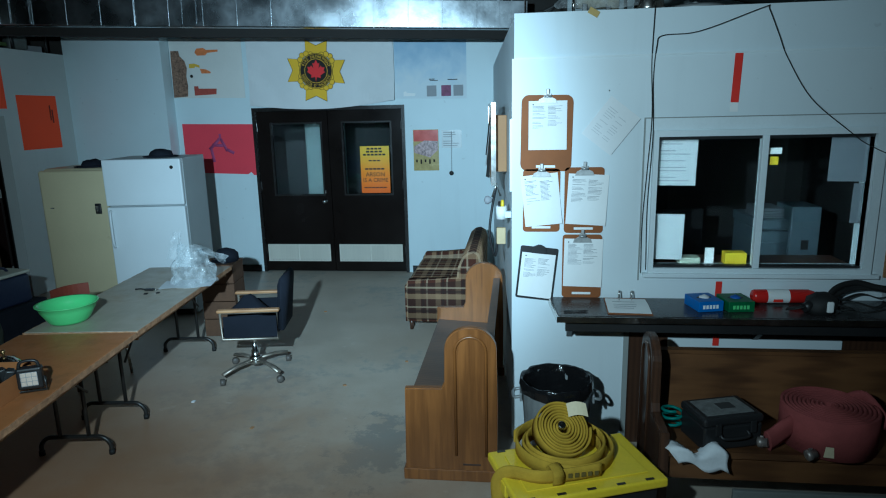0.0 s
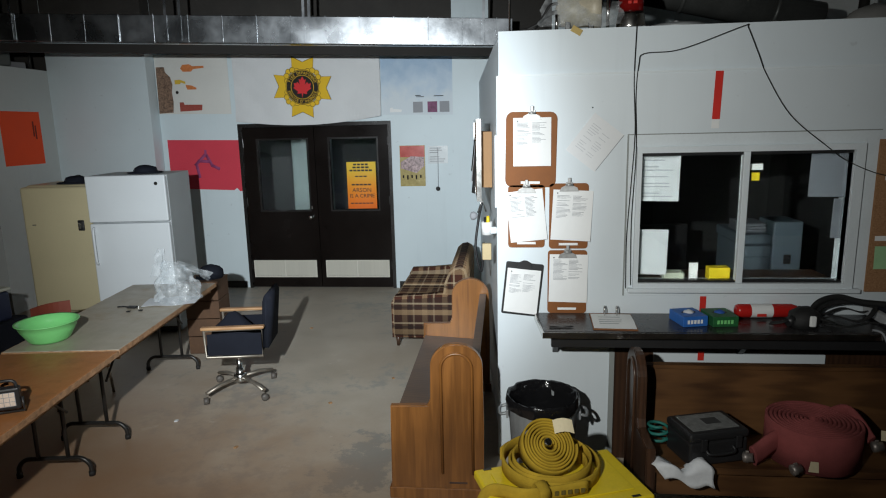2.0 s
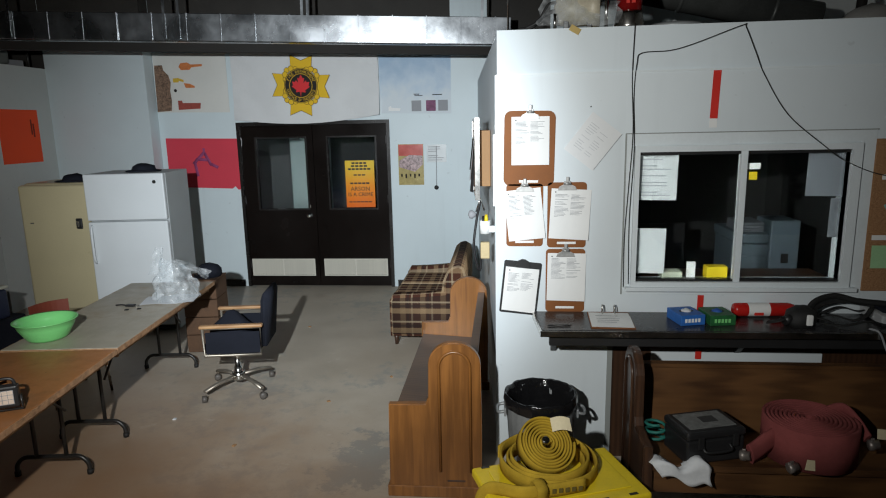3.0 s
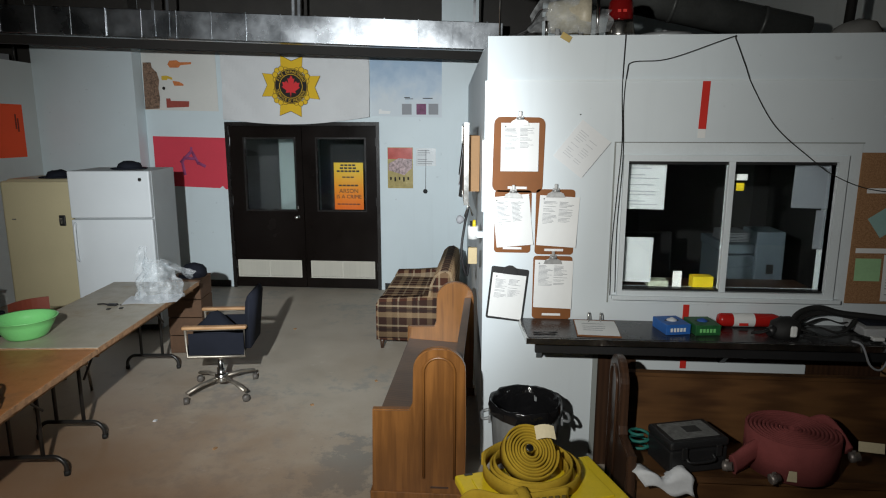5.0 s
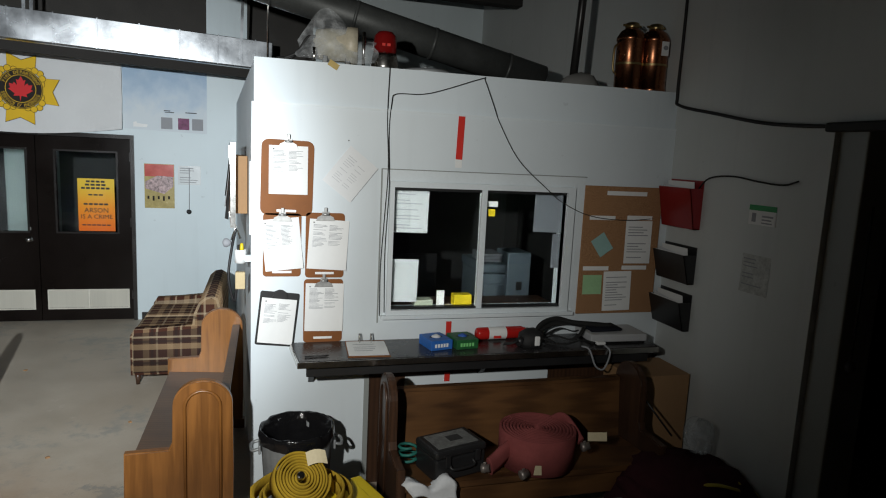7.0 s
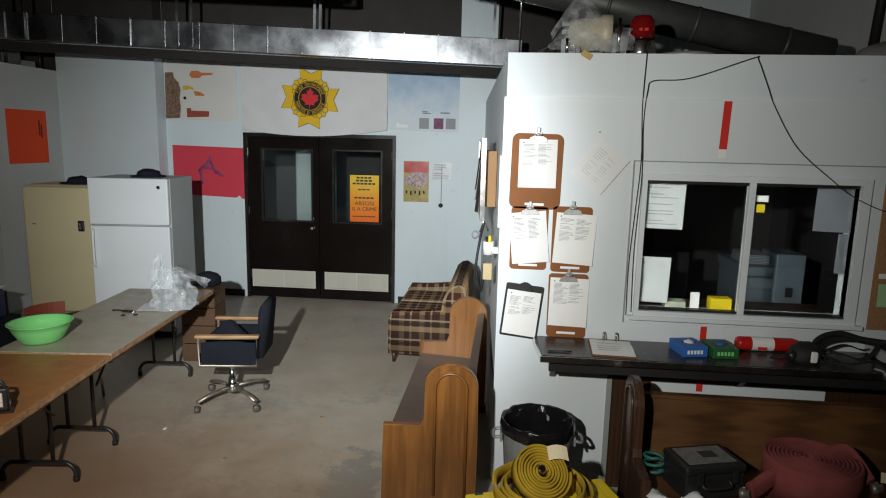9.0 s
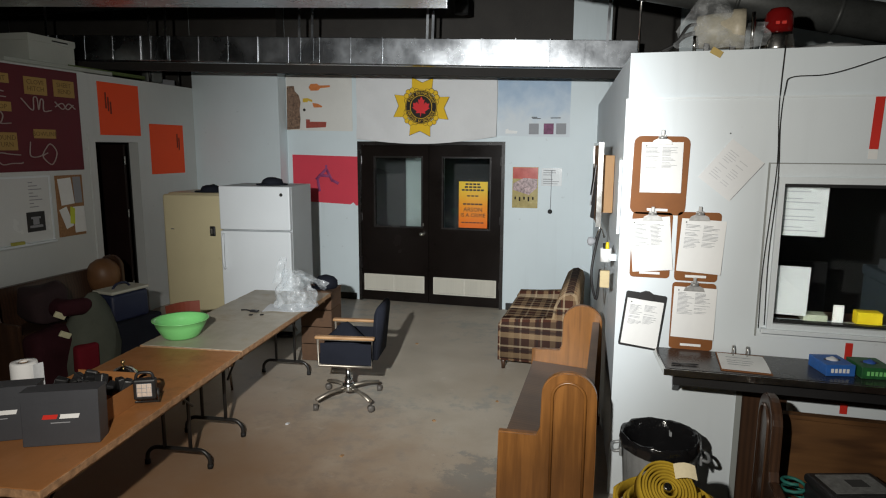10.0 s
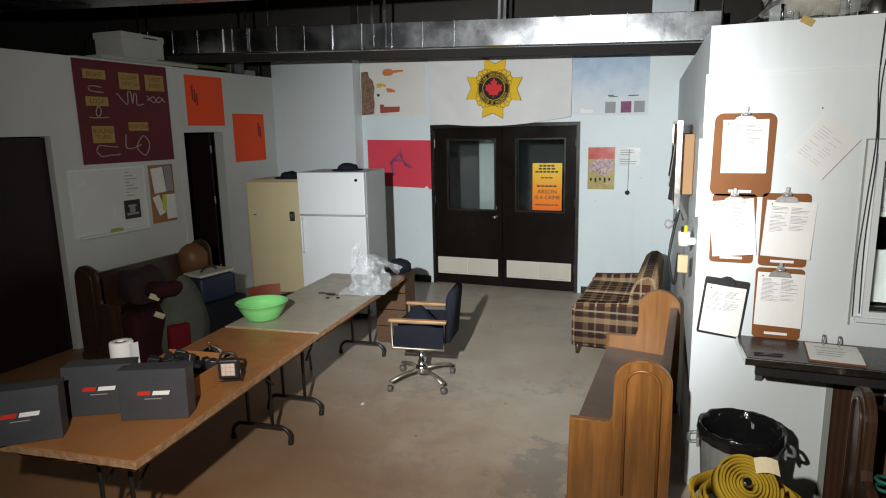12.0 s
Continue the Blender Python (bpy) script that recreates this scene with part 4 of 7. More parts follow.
part("small_figures", joined(*[(-0.13 + 0.055 * k, -0.11 + 0.055 * k, -0.15 - 0.02 * (k % 2), -0.115, 0.003, 0.004) for k in range(5)]), BLACKP, po)
no = thing("notice", "clear plastic notice sleeve with a black weight on a string", "notice", wall_frame(-0.79, 7.902, 1.72))
part("sleeve", box(-0.125, 0.125, -0.11, 0.11, 0, 0.003), mat("clear_sleeve", (0.62, 0.66, 0.67), 0.2, var=0.06), no)
part("print", bars(0.25, 0.22, 7, 3, z=0.003), INK, no)
part("string", tube([(0, 0.09, 0.006), (-0.005, -0.40, 0.006)], 0.004, 6), INK, no)
part("weight", lathe([(0.006, -0.012), (0.026, -0.008), (0.028, 0.004), (0.015, 0.012)], 20), RUBBER, no, "black round weight", at=Matrix.Translation((-0.008, -0.425, 0.012)))


def poster_orange():
    m, t, b = nodes_of("yellow_orange_print", 0.28)
    sep = t.nodes.new("ShaderNodeSeparateXYZ")
    link(t, coords(t), sep.inputs[0])
    f = math_of(t, "ADD", math_of(t, "MULTIPLY", sep.outputs["Y"], 1.6), 0.5)
    link(t, ramp(t, f, [(0.05, (0.80, 0.16, 0.015)), (0.45, (0.85, 0.30, 0.02)), (0.85, (0.80, 0.55, 0.05))]), b.inputs["Base Color"])
    return m


po = thing("poster", "yellow to orange poster reading arson is a crime", "poster", wall_frame(-1.775, 7.892, 1.35))
part("sheet", thick(grid(4, 6, lambda u, v: ((u - 0.5) * 0.375, (v - 0.5) * 0.595, 0.001 + 0.002 * math.sin(u * 6))), 0.001), poster_orange(), po)
for k, (w, s, y) in enumerate((("ARSON", 0.075, -0.085), ("IS A CRIME", 0.068, -0.155))):
    part("lettering", text_bm(w, s, 0.0005), INKD, po, at=Matrix.Translation((0, y, 0.0048)))
for w, y, h in ((0.20, 0.265, 0.011), (0.22, 0.228, 0.011), (0.30, 0.190, 0.011), (0.16, 0.115, 0.008), (0.26, 0.010, 0.010), (0.30, -0.228, 0.007)):
    n = max(2, int(w / 0.045))
    for k in range(n):
        part("print_word", box(-w / 2 + k * w / n, -w / 2 + (k + 0.78) * w / n, y - h, y + h, 0.0045, 0.0052), INKD, po)


# ---- things on the west wall ----
def on_west(y, z):
    return wall_frame(LEFT, y, z, 90)


kb = thing("knot_board", "maroon painted board showing tied cord knots with mustard labels", "display board", on_west(5.15, 2.328))
part("panel", box(-0.585, 0.585, -0.515, 0.515, 0.0, 0.018, 0.003), MAROONB, kb)
labels = (("BIGHT", -0.36, 0.375), ("CLOVE\nHITCH", 0.06, 0.33), ("SHEET\nBEND", 0.40, 0.33), ("LOOP", -0.36, 0.11), ("ROUND\nTURN", -0.33, -0.22), ("BOWLINE", 0.12, -0.14))
for w, x, y in labels:
    two = "\n" in w
    hh = 0.085 if two else 0.045
    lb = part("label", box(x - 0.13, x + 0.13, y - hh, y + hh, 0.018, 0.021), LABELY, kb, "mustard card label")
    part("lettering", text_bm(w, 0.065, 0.0005), mat("faded_brown_ink", (0.16, 0.095, 0.03), 0.8, bump=0) if w == "BIGHT" else bpy.data.materials["faded_brown_ink"], lb, at=Matrix.Translation((x, y + (0.015 if two else -0.022), 0.0215)))
knots = [[(-0.45, 0.24), (-0.42, 0.21), (-0.28, 0.20)], [(-0.44, 0.255), (-0.38, 0.26), (-0.30, 0.25)], [(-0.47, -0.05), (-0.37, -0.05), (-0.33, 0.02), (-0.36, 0.06), (-0.39, 0.0), (-0.36, -0.05), (-0.25, -0.045)],
         [(-0.12, 0.2), (0.0, 0.09), (0.02, 0.21), (0.06, 0.21), (0.07, 0.1), (0.10, 0.2), (0.13, 0.19), (0.13, 0.09), (0.22, 0.1)], [(0.27, 0.14), (0.36, 0.18), (0.42, 0.12), (0.5, 0.17)], [(0.27, 0.19), (0.36, 0.12), (0.44, 0.18), (0.52, 0.13)],
         [(-0.44, -0.38), (-0.40, -0.33), (-0.30, -0.34), (-0.18, -0.35)], [(-0.44, -0.39), (-0.38, -0.44), (-0.28, -0.43), (-0.18, -0.43), (-0.16, -0.42)], [(-0.06, -0.22), (-0.07, -0.36), (0.05, -0.36), (0.10, -0.30), (0.17, -0.24), (0.24, -0.33), (0.17, -0.45), (0.07, -0.37), (0.13, -0.33)]]
for p in knots:
    part("cord", tube(smooth_path([(x, y, 0.024) for x, y in p], 6), 0.006, 6), STRING, kb, "pale tied cord")
for y, z, w, h in ((6.337, 2.475, 0.64, 0.63), (7.13, 2.035, 0.64, 0.63)):
    po = thing("poster", "bright orange poster board with small dark writing", "poster", on_west(y, z), "orange posters")
    part("sheet", thick(grid(4, 4, lambda u, v: ((u - 0.5) * w, (v - 0.5) * h, 0.002)), 0.002), ORANGE, po)
    sx = -0.22 if y < 6.6 else 0.18
    part("writing", joined(*[(sx + 0.035 * k, sx + 0.022 + 0.035 * k, 0.02 - 0.03 * (k % 3), 0.20 - 0.05 * k, 0.0041, 0.0046) for k in range(3 if y < 6.6 else 2)]), mat("dark_red_ink", (0.20, 0.03, 0.015), 0.8, bump=0) if y < 6.6 else bpy.data.materials["dark_red_ink"], po, "small dark scribbled writing")
wb = thing("whiteboard", "white dry-wipe board with a tray and a printed sheet", "whiteboard", on_west(4.82, 1.43))
part("board", box(-0.44, 0.44, -0.32, 0.32, 0.0, 0.015), mat("whiteboard_enamel", (0.66, 0.68, 0.68), 0.25, var=0.06), wb)
part("board_frame", joined((-0.46, 0.46, 0.32, 0.34, 0, 0.02), (-0.46, 0.46, -0.34, -0.32, 0, 0.02), (-0.46, -0.44, -0.32, 0.32, 0, 0.02), (0.44, 0.46, -0.32, 0.32, 0, 0.02)), TRIM, wb)
part("pen_tray", box(-0.42, 0.44, -0.345, -0.325, 0.02, 0.07), TRIM, wb)
part("eraser", box(-0.06, 0.07, -0.325, -0.295, 0.025, 0.065, 0.005), mat("yellow_eraser", (0.42, 0.40, 0.08), 0.8), wb, "yellow-green eraser on the tray")
part("dark_sheet", box(0.15, 0.36, -0.22, -0.02, 0.0152, 0.0165), INKD, wb, "dark printed sheet")
part("dark_sheet_picture", joined((0.20, 0.31, -0.09, -0.07, 0.0166, 0.0172), (0.22, 0.29, -0.15, -0.09, 0.0166, 0.0172), (0.18, 0.33, -0.18, -0.155, 0.0166, 0.0172)), INK, wb)
part("writing", joined(*[(0.2, 0.2 + 0.05 * (1 + k % 3), 0.27 - 0.035 * k, 0.28 - 0.035 * k, 0.0152, 0.0158) for k in range(8)]), INK, wb, "faint marker writing")
cb = thing("cork_board", "small cork board crowded with pinned papers", "notice board", on_west(5.52, 1.43))
part("board", box(-0.17, 0.17, -0.32, 0.33, 0, 0.015), CORK, cb)
for x, y, w, h, a, m, lab in ((-0.06, 0.16, 0.17, 0.28, 4, PAPER, "white sheet"), (0.09, 0.17, 0.10, 0.28, 0, INK, "grey photo strip"), (-0.08, -0.12, 0.10, 0.22, 18, PAPER, "bent white sheet"), (0.0, -0.10, 0.06, 0.18, -8, mat("lime_note", (0.62, 0.70, 0.06), 0.7, bump=0), "lime green note"), (0.09, -0.15, 0.15, 0.28, 0, PAPER, "white sheet")):
    part("pinned_sheet", thick(grid(3, 4, lambda u, v: ((u - 0.5) * w, (v - 0.5) * h, 0.018 + 0.01 * (1 - v))), 0.001), m, cb, lab, at=pose(x, y, 0.001 * (x + 0.2), 0, 0, a))


# ---- clipboards and sheets on the partition ----
CLIPM = mat("brushed_clip_steel", (0.42, 0.42, 0.41), 0.4, 0.55, var=0.25, scale=30, bump=0.05)


def clipboard(x, z, w, h, pw, ph, px, pz, tilt, ptilt, seed, label, dark=False, corner=0.02, cols=2):
    th = thing("clipboard", label, "clipboard", wall_frame(x, 3.707, z, 0, tilt), "clipboards")
    pts = []
    for cx, cy, a0 in ((w / 2 - corner, h / 2 - corner, 0), (-w / 2 + corner, h / 2 - corner, 90), (-w / 2 + corner, -h / 2 + corner, 180), (w / 2 - corner, -h / 2 + corner, 270)):
        pts += [(cx + corner * math.cos(radians(a0 + 22.5 * k)), cy + corner * math.sin(radians(a0 + 22.5 * k))) for k in range(5)]
    part("board", prism(pts, 0.0, 0.004, "z"), BLACK if dark else HARDB, th, "black board" if dark else "brown hardboard back")
    pg = part("page", thick(grid(5, 7, lambda u, v: ((u - 0.5) * pw, (v - 0.5) * ph, 0.005 + 0.012 * (1 - v) ** 2 * (0.4 + 0.6 * u))), 0.001), PAPER, th, "white printed form", at=pose(px, pz, 0, 0, 0, ptilt))
    part("print", bars(pw, ph * 0.86, 30, seed, z=0.0075, cols=cols, left=0.1), INK, pg, at=pose(0, 0.01, 0, 2.6, 0, 0))
    part("hole", flat_shape(ring_points(0.004, 8), 0.0063, 0.0071), INKD, pg, at=Matrix.Translation((-pw / 2 + 0.025, ph / 2 - 0.02, 0)))
    top = h / 2 - 0.012
    if dark:
        part("clip", prism([(-0.045, -0.025), (0.045, -0.025), (0.035, 0.015), (0.01, 0.028), (-0.01, 0.028), (-0.035, 0.015)], 0.006, 0.02, "z", 0.003), BLACK, th, "black plastic clip", at=Matrix.Translation((0, top, 0)))
    else:
        cl = part("clip", prism([(-0.055, -0.034), (0.055, -0.034), (0.046, -0.012), (0.022, 0.0), (0.018, 0.02), (-0.018, 0.02), (-0.022, 0.0), (-0.046, -0.012)], 0.007, 0.016, "z", 0.003), CLIPM, th, "steel spring clip", at=Matrix.Translation((0, top, 0)))
        part("spring", tube([(-0.02, 0.004, 0.02), (0.02, 0.004, 0.02)], 0.007, 8), CLIPM, cl)
        part("lever", box(-0.009, 0.009, 0.012, 0.045, 0.012, 0.022, 0.003), CLIPM, cl)
    if not dark:
        part("name_strip", box(-0.055, 0.055, -h / 2 + 0.02, -h / 2 + 0.034, 0.004, 0.0052), PAPER, th, "white label strip")
    return th


clipboard(0.185, 1.92, 0.292, 0.43, 0.216, 0.275, 0.005, 0.045, -1, 1, 11, "large brown hardboard clipboard with a white form", corner=0.04)
clipboard(0.160, 1.532, 0.215, 0.37, 0.215, 0.30, 0.0, 0.005, 0, 6, 12, "brown clipboard with crooked white forms hung on the wall")
clipboard(0.405, 1.532, 0.225, 0.385, 0.23, 0.295, 0.018, 0.005, 0, -3, 13, "brown clipboard with a white form hung on the wall")
clipboard(0.137, 1.092, 0.225, 0.325, 0.20, 0.27, 0.0, -0.012, -6, 0, 14, "black clipboard with a white form hung crooked", dark=True, corner=0.012)
clipboard(0.402, 1.137, 0.23, 0.385, 0.225, 0.29, 0.006, 0.022, 0, -1, 15, "brown clipboard with a white form standing on the counter")
fs = thing("plastic_sleeve", "clear plastic sleeve with a faint form, taped at an angle", "sleeve", wall_frame(0.545, 3.706, 1.955, 0, -38))
part("sleeve", box(-0.105, 0.105, -0.13, 0.13, 0, 0.002), mat("hazy_sleeve", (0.76, 0.78, 0.79), 0.3, var=0.03), fs)
part("print", bars(0.18, 0.2, 12, 21, z=0.002, cols=2), mat("faint_print", (0.58, 0.60, 0.62), 0.6, bump=0), fs)
part("edge", box(0.103, 0.106, -0.12, 0.13, 0.002, 0.003), INK, fs)
tp = thing("tape_strip", "strip of red tape with a white end", "tape", wall_frame(1.207, 3.7065, 2.185, 0, -1.5))
part("red_tape", box(-0.021, 0.021, -0.115, 0.15, 0, 0.0015), RED, tp)
part("white_tape", box(-0.021, 0.021, -0.165, -0.1155, 0, 0.0015), PAPER, tp)
solid("tape_strip", box(1.175, 1.21, 3.704, 3.7065, 0.946, 1.05), RED, "short strip of red tape above the counter", "tape")
solid("tape_strip", box(1.175, 1.21, 3.685, 3.689, 0.66, 0.72), RED, "short strip of red tape under the counter", "tape")
solid("wall_pin", lathe([(0.004, 0), (0.002, 0.008)], 8), INKD, "tiny dark nail in the white panelling", "nail", at=wall_frame(0.53, 3.707, 2.15))


def on_wall_wire(name, pts, r, label):
    """A cable on the partition: x, z and how far it stands off the panel."""
    return solid(name, tube(smooth_path([(x, 3.7045 - off, z) for x, z, off in pts], 6), r, 6), RUBBER, label, "cable")


on_wall_wire("cable", [(0.757, 2.592, 0.0), (0.752, 2.3, 0.001), (0.765, 2.0, 0.010), (0.752, 1.7, 0.010), (0.738, 1.4, 0.010), (0.742, 1.10, 0.010)], 0.0026, "black cable running down the wall beside the window")
on_wall_wire("cable", [(0.770, 1.12, 0.011), (0.762, 1.5, 0.011), (0.775, 1.9, 0.011), (0.765, 2.2, 0.002), (0.775, 2.38, 0.0), (0.80, 2.433, 0.0), (0.95, 2.442, 0.0), (1.08, 2.475, 0.0), (1.325, 2.562, 0.002), (1.345, 2.55, 0.002), (1.405, 2.416, 0.004), (1.458, 2.297, 0.006), (1.594, 2.083, 0.014), (1.787, 1.912, 0.036), (1.914, 1.823, 0.036), (2.117, 1.745, 0.030), (2.392, 1.721, 0.024), (2.671, 1.741, 0.004)], 0.0028, "black cable looped over the window")
bd = thing("cork_board", "brown cork board with pinned notices and label strips", "notice board", wall_frame(2.365, 3.707, 1.513))
part("board", box(-0.29, 0.29, -0.43, 0.43, 0, 0.014, 0.002), CORK, bd)
for x, y, w in ((0.02, 0.385, 0.30), (-0.15, 0.22, 0.19), (0.13, 0.225, 0.19), (-0.17, -0.12, 0.19), (0.12, -0.115, 0.19)):
    part("name_strip", box(x - w / 2, x + w / 2, y - 0.014, y + 0.014, 0.014, 0.0155), PAPER, bd, "white label strip")
for x, y, w, h, a, m, lab in ((0.13, 0.06, 0.20, 0.29, 0, PAPER, "white notice"), (-0.14, 0.04, 0.11, 0.13, 35, mat("pale_teal_note", (0.30, 0.48, 0.45), 0.8, bump=0), "teal note"), (-0.19, -0.23, 0.14, 0.13, 0, mat("pale_green_note", (0.36, 0.60, 0.32), 0.8, bump=0), "green note"), (0.0, -0.275, 0.21, 0.27, 1, PAPER, "white notice")):
    pg = part("pinned_sheet", thick(grid(3, 4, lambda u, v: ((u - 0.5) * w, (v - 0.5) * h, 0.016 + 0.006 * (1 - v))), 0.001), m, bd, lab, at=pose(x, y, 0, 0, 0, a))
    if m is PAPER:
        part("print", bars(w, h * 0.9, 12, int(40 + x * 50), z=0.0235), INK, pg)


# ---- wall pockets and notices on the east wall ----
def on_east(y, z):
    return wall_frame(RIGHT, y, z, -90)


def pocket(y, z, m, h, label, paper_seed):
    th = thing("wall_pocket", label, "file pocket", on_east(y, z), "wall file pockets")
    part("back", box(-0.165, 0.165, -h / 2, h / 2 + 0.05, 0, 0.006), m, th)
    part("front", prism([(0.006, -h / 2), (0.05, -h / 2), (0.10, h / 2), (0.094, h / 2), (0.045, -h / 2 + 0.006), (0.006, -h / 2 + 0.006)], -0.165, 0.165, "x"), m, th, at=pose(0, 0, 0) @ Matrix(((1, 0, 0, 0), (0, 0, 1, 0), (0, 1, 0, 0), (0, 0, 0, 1))))
    for x in (-0.165, 0.160):
        part("side", prism([(0.006, -h / 2), (0.05, -h / 2), (0.10, h / 2), (0.006, h / 2)], x, x + 0.005, "x"), m, th, at=Matrix(((1, 0, 0, 0), (0, 0, 1, 0), (0, 1, 0, 0), (0, 0, 0, 1))))
    for k in range(3):
        part("filed_paper", thick(grid(4, 4, lambda u, v: (-0.14 + 0.27 * u - 0.02 * k, -h / 2 + 0.02 + (h + 0.02 - 0.02 * k) * v - 0.03 * u * (k == 1), 0.018 + 0.016 * k + 0.03 * v)), 0.001), PAPER if k != 1 else CLOTHW, th, "filed white paper")
    return th


pocket(3.53, 1.83, mat("red_plastic", (0.26, 0.012, 0.015), 0.3, var=0.1), 0.26, "dark red plastic wall pocket with papers", 1)
pocket(3.53, 1.44, BLACK, 0.19, "black plastic wall pocket with papers", 2)
pocket(3.53, 1.13, BLACK, 0.19, "black plastic wall pocket with papers", 3)
si = thing("safety_sign", "small white and green first aid sign", "sign", on_east(2.855, 1.845))
part("plate", box(-0.10, 0.10, -0.055, 0.055, 0, 0.003), PAPER, si)
part("green_band", box(-0.10, 0.10, 0.025, 0.055, 0.003, 0.004), mat("green_sign_paint", (0.02, 0.30, 0.08), 0.5), si)
part("symbols", joined((-0.075, -0.045, -0.04, 0.01, 0.003, 0.004), (0.0, 0.08, -0.01, 0.0, 0.003, 0.004), (0.0, 0.07, -0.028, -0.02, 0.003, 0.004), (0.0, 0.075, -0.045, -0.038, 0.003, 0.004)), INK, si)
sheet("notice", 0.21, 0.22, on_east(2.86, 1.51), "grey photocopied notice taped to the wall", 7, 9, material=mat("grey_copy_paper", (0.52, 0.54, 0.52), 0.7, var=0.35, scale=18))
solid("cable", tube(smooth_path([(2.70, 3.70, 3.4), (2.70, 3.70, 2.9), (2.69, 3.69, 2.56), (2.70, 3.66, 2.49), (2.70, 3.3, 2.42), (2.70, 2.9, 2.35), (2.70, 2.5, 2.32), (2.70, 2.0, 2.315), (2.70, 1.0, 2.33)], 6), 0.010, 8), RUBBER, "thick black cable stapled along the wall", "cable")
solid("cable", tube(smooth_path([(2.70, 3.40, 1.95), (2.70, 3.3, 2.03), (2.70, 3.1, 2.05), (2.70, 2.9, 2.03), (2.70, 2.72, 2.02), (2.70, 2.62, 2.045)], 6), 0.005, 6), RUBBER, "thin black cable drooping on the wall", "cable")
solid("conduit", box(2.66, 2.72, 0.4, 2.47, 2.29, 2.335, 0.01), RUBBER, "black rubber door-track cover over the doorway", "track", kind="structure")
pl = thing("pull_cord", "pull cord with a black knob hanging in the doorway", "pull cord", pose(2.80, 2.27, 0))
part("cord", tube([(0, 0, 1.95), (0, 0, 1.20)], 0.006, 6), RUBBER, pl)
part("knob", lathe([(0.004, -0.03), (0.022, -0.018), (0.026, 0), (0.016, 0.022), (0.005, 0.03)], 16), BLACK, pl, at=Matrix.Translation((0, 0, 1.17)))


# ---- the side wall of the office: board, cup, block ----
nb = thing("notice_board", "aluminium-framed cork board standing off the wall edge-on", "notice board", pose(-0.15, 4.50, 1.82, 0, 0, 3.7))
part("cork_panel", box(-0.005, 0.015, 0.02, 0.95, -0.27, 0.27), CORK, nb)
part("board_frame", joined((-0.014, 0.02, 0.0, 0.02, -0.29, 0.29), (-0.014, 0.02, 0.95, 0.97, -0.29, 0.29), (-0.014, 0.02, 0.02, 0.95, 0.27, 0.29), (-0.014, 0.02, 0.02, 0.95, -0.29, -0.27)), CHROME, nb, "silver frame")
part("wall_spacer", box(0.02, 0.10, 0.1, 0.8, -0.2, 0.2), CARD, nb)
for k in range(5):
    part("pinned_sheet", thick(grid(3, 4, lambda u, v: (-0.016 - 0.035 * (1 - v) * (0.3 + 0.7 * math.sin(u * 2 + k)), 0.06 + 0.17 * k + 0.14 * u, -0.24 + 0.07 * (k % 3) + 0.3 * v)), 0.001), CLOTHW if k % 2 else INKD, nb, "curling pinned sheet")
wp = solid("wall_panel_edge", box(-0.028, -0.012, 4.0, 4.35, 1.55, 2.0), TRIM, "small white dry-wipe board on the side wall", "whiteboard", at=pose(0, 0, 0))
cu = thing("pen_cup", "white cup holding a yellow marker on the wall", "cup", pose(-0.085, 4.12, 1.355))
part("cup", lathe([(0.033, 0), (0.036, 0.085), (0.032, 0.085), (0.030, 0.006)], 24), PAPER, cu)
part("marker", lathe([(0.012, 0.01), (0.012, 0.10), (0.009, 0.125)], 12, centre=(0.008, 0.0, 0)), YELLOW, cu, "yellow marker")
part("pen", lathe([(0.008, 0.01), (0.008, 0.115)], 10, centre=(-0.012, 0.01, 0)), BLACK, cu)
part("bracket", box(0.02, 0.065, -0.02, 0.02, 0.01, 0.05), TRIM, cu)
solid("eraser_block", box(-0.115, -0.055, 4.08, 4.12, 1.19, 1.30, 0.006), mat("pale_wood_block", (0.52, 0.42, 0.24), 0.8), "pale wood block hung on the side wall", "block")
hk = thing("coat_hook", "chrome hook rail with a grey shower head on a hose", "hook", pose(-0.16, 4.55, 1.42))
part("knob", lathe([(0.005, -0.03), (0.028, -0.02), (0.032, 0), (0.02, 0.02), (0.006, 0.03)], 16), INK, hk, at=pose(-0.03, 0, 0, 0, 90, 0))
part("rod", tube([(0.0, 0, 0.02), (0.03, 0.0, 0.12), (0.06, 0, 0.03)], 0.008, 8), CHROME, hk)
part("hanging_strap", tube(smooth_path([(0.03, 0.0, 0.1), (0.0, 0.01, -0.05), (-0.02, 0.0, -0.25), (0.02, 0.01, -0.42), (0.04, 0, -0.2)], 6), 0.01, 6), BLACK, hk)


# ---- on and beside the tables ----
TBL = 0.741


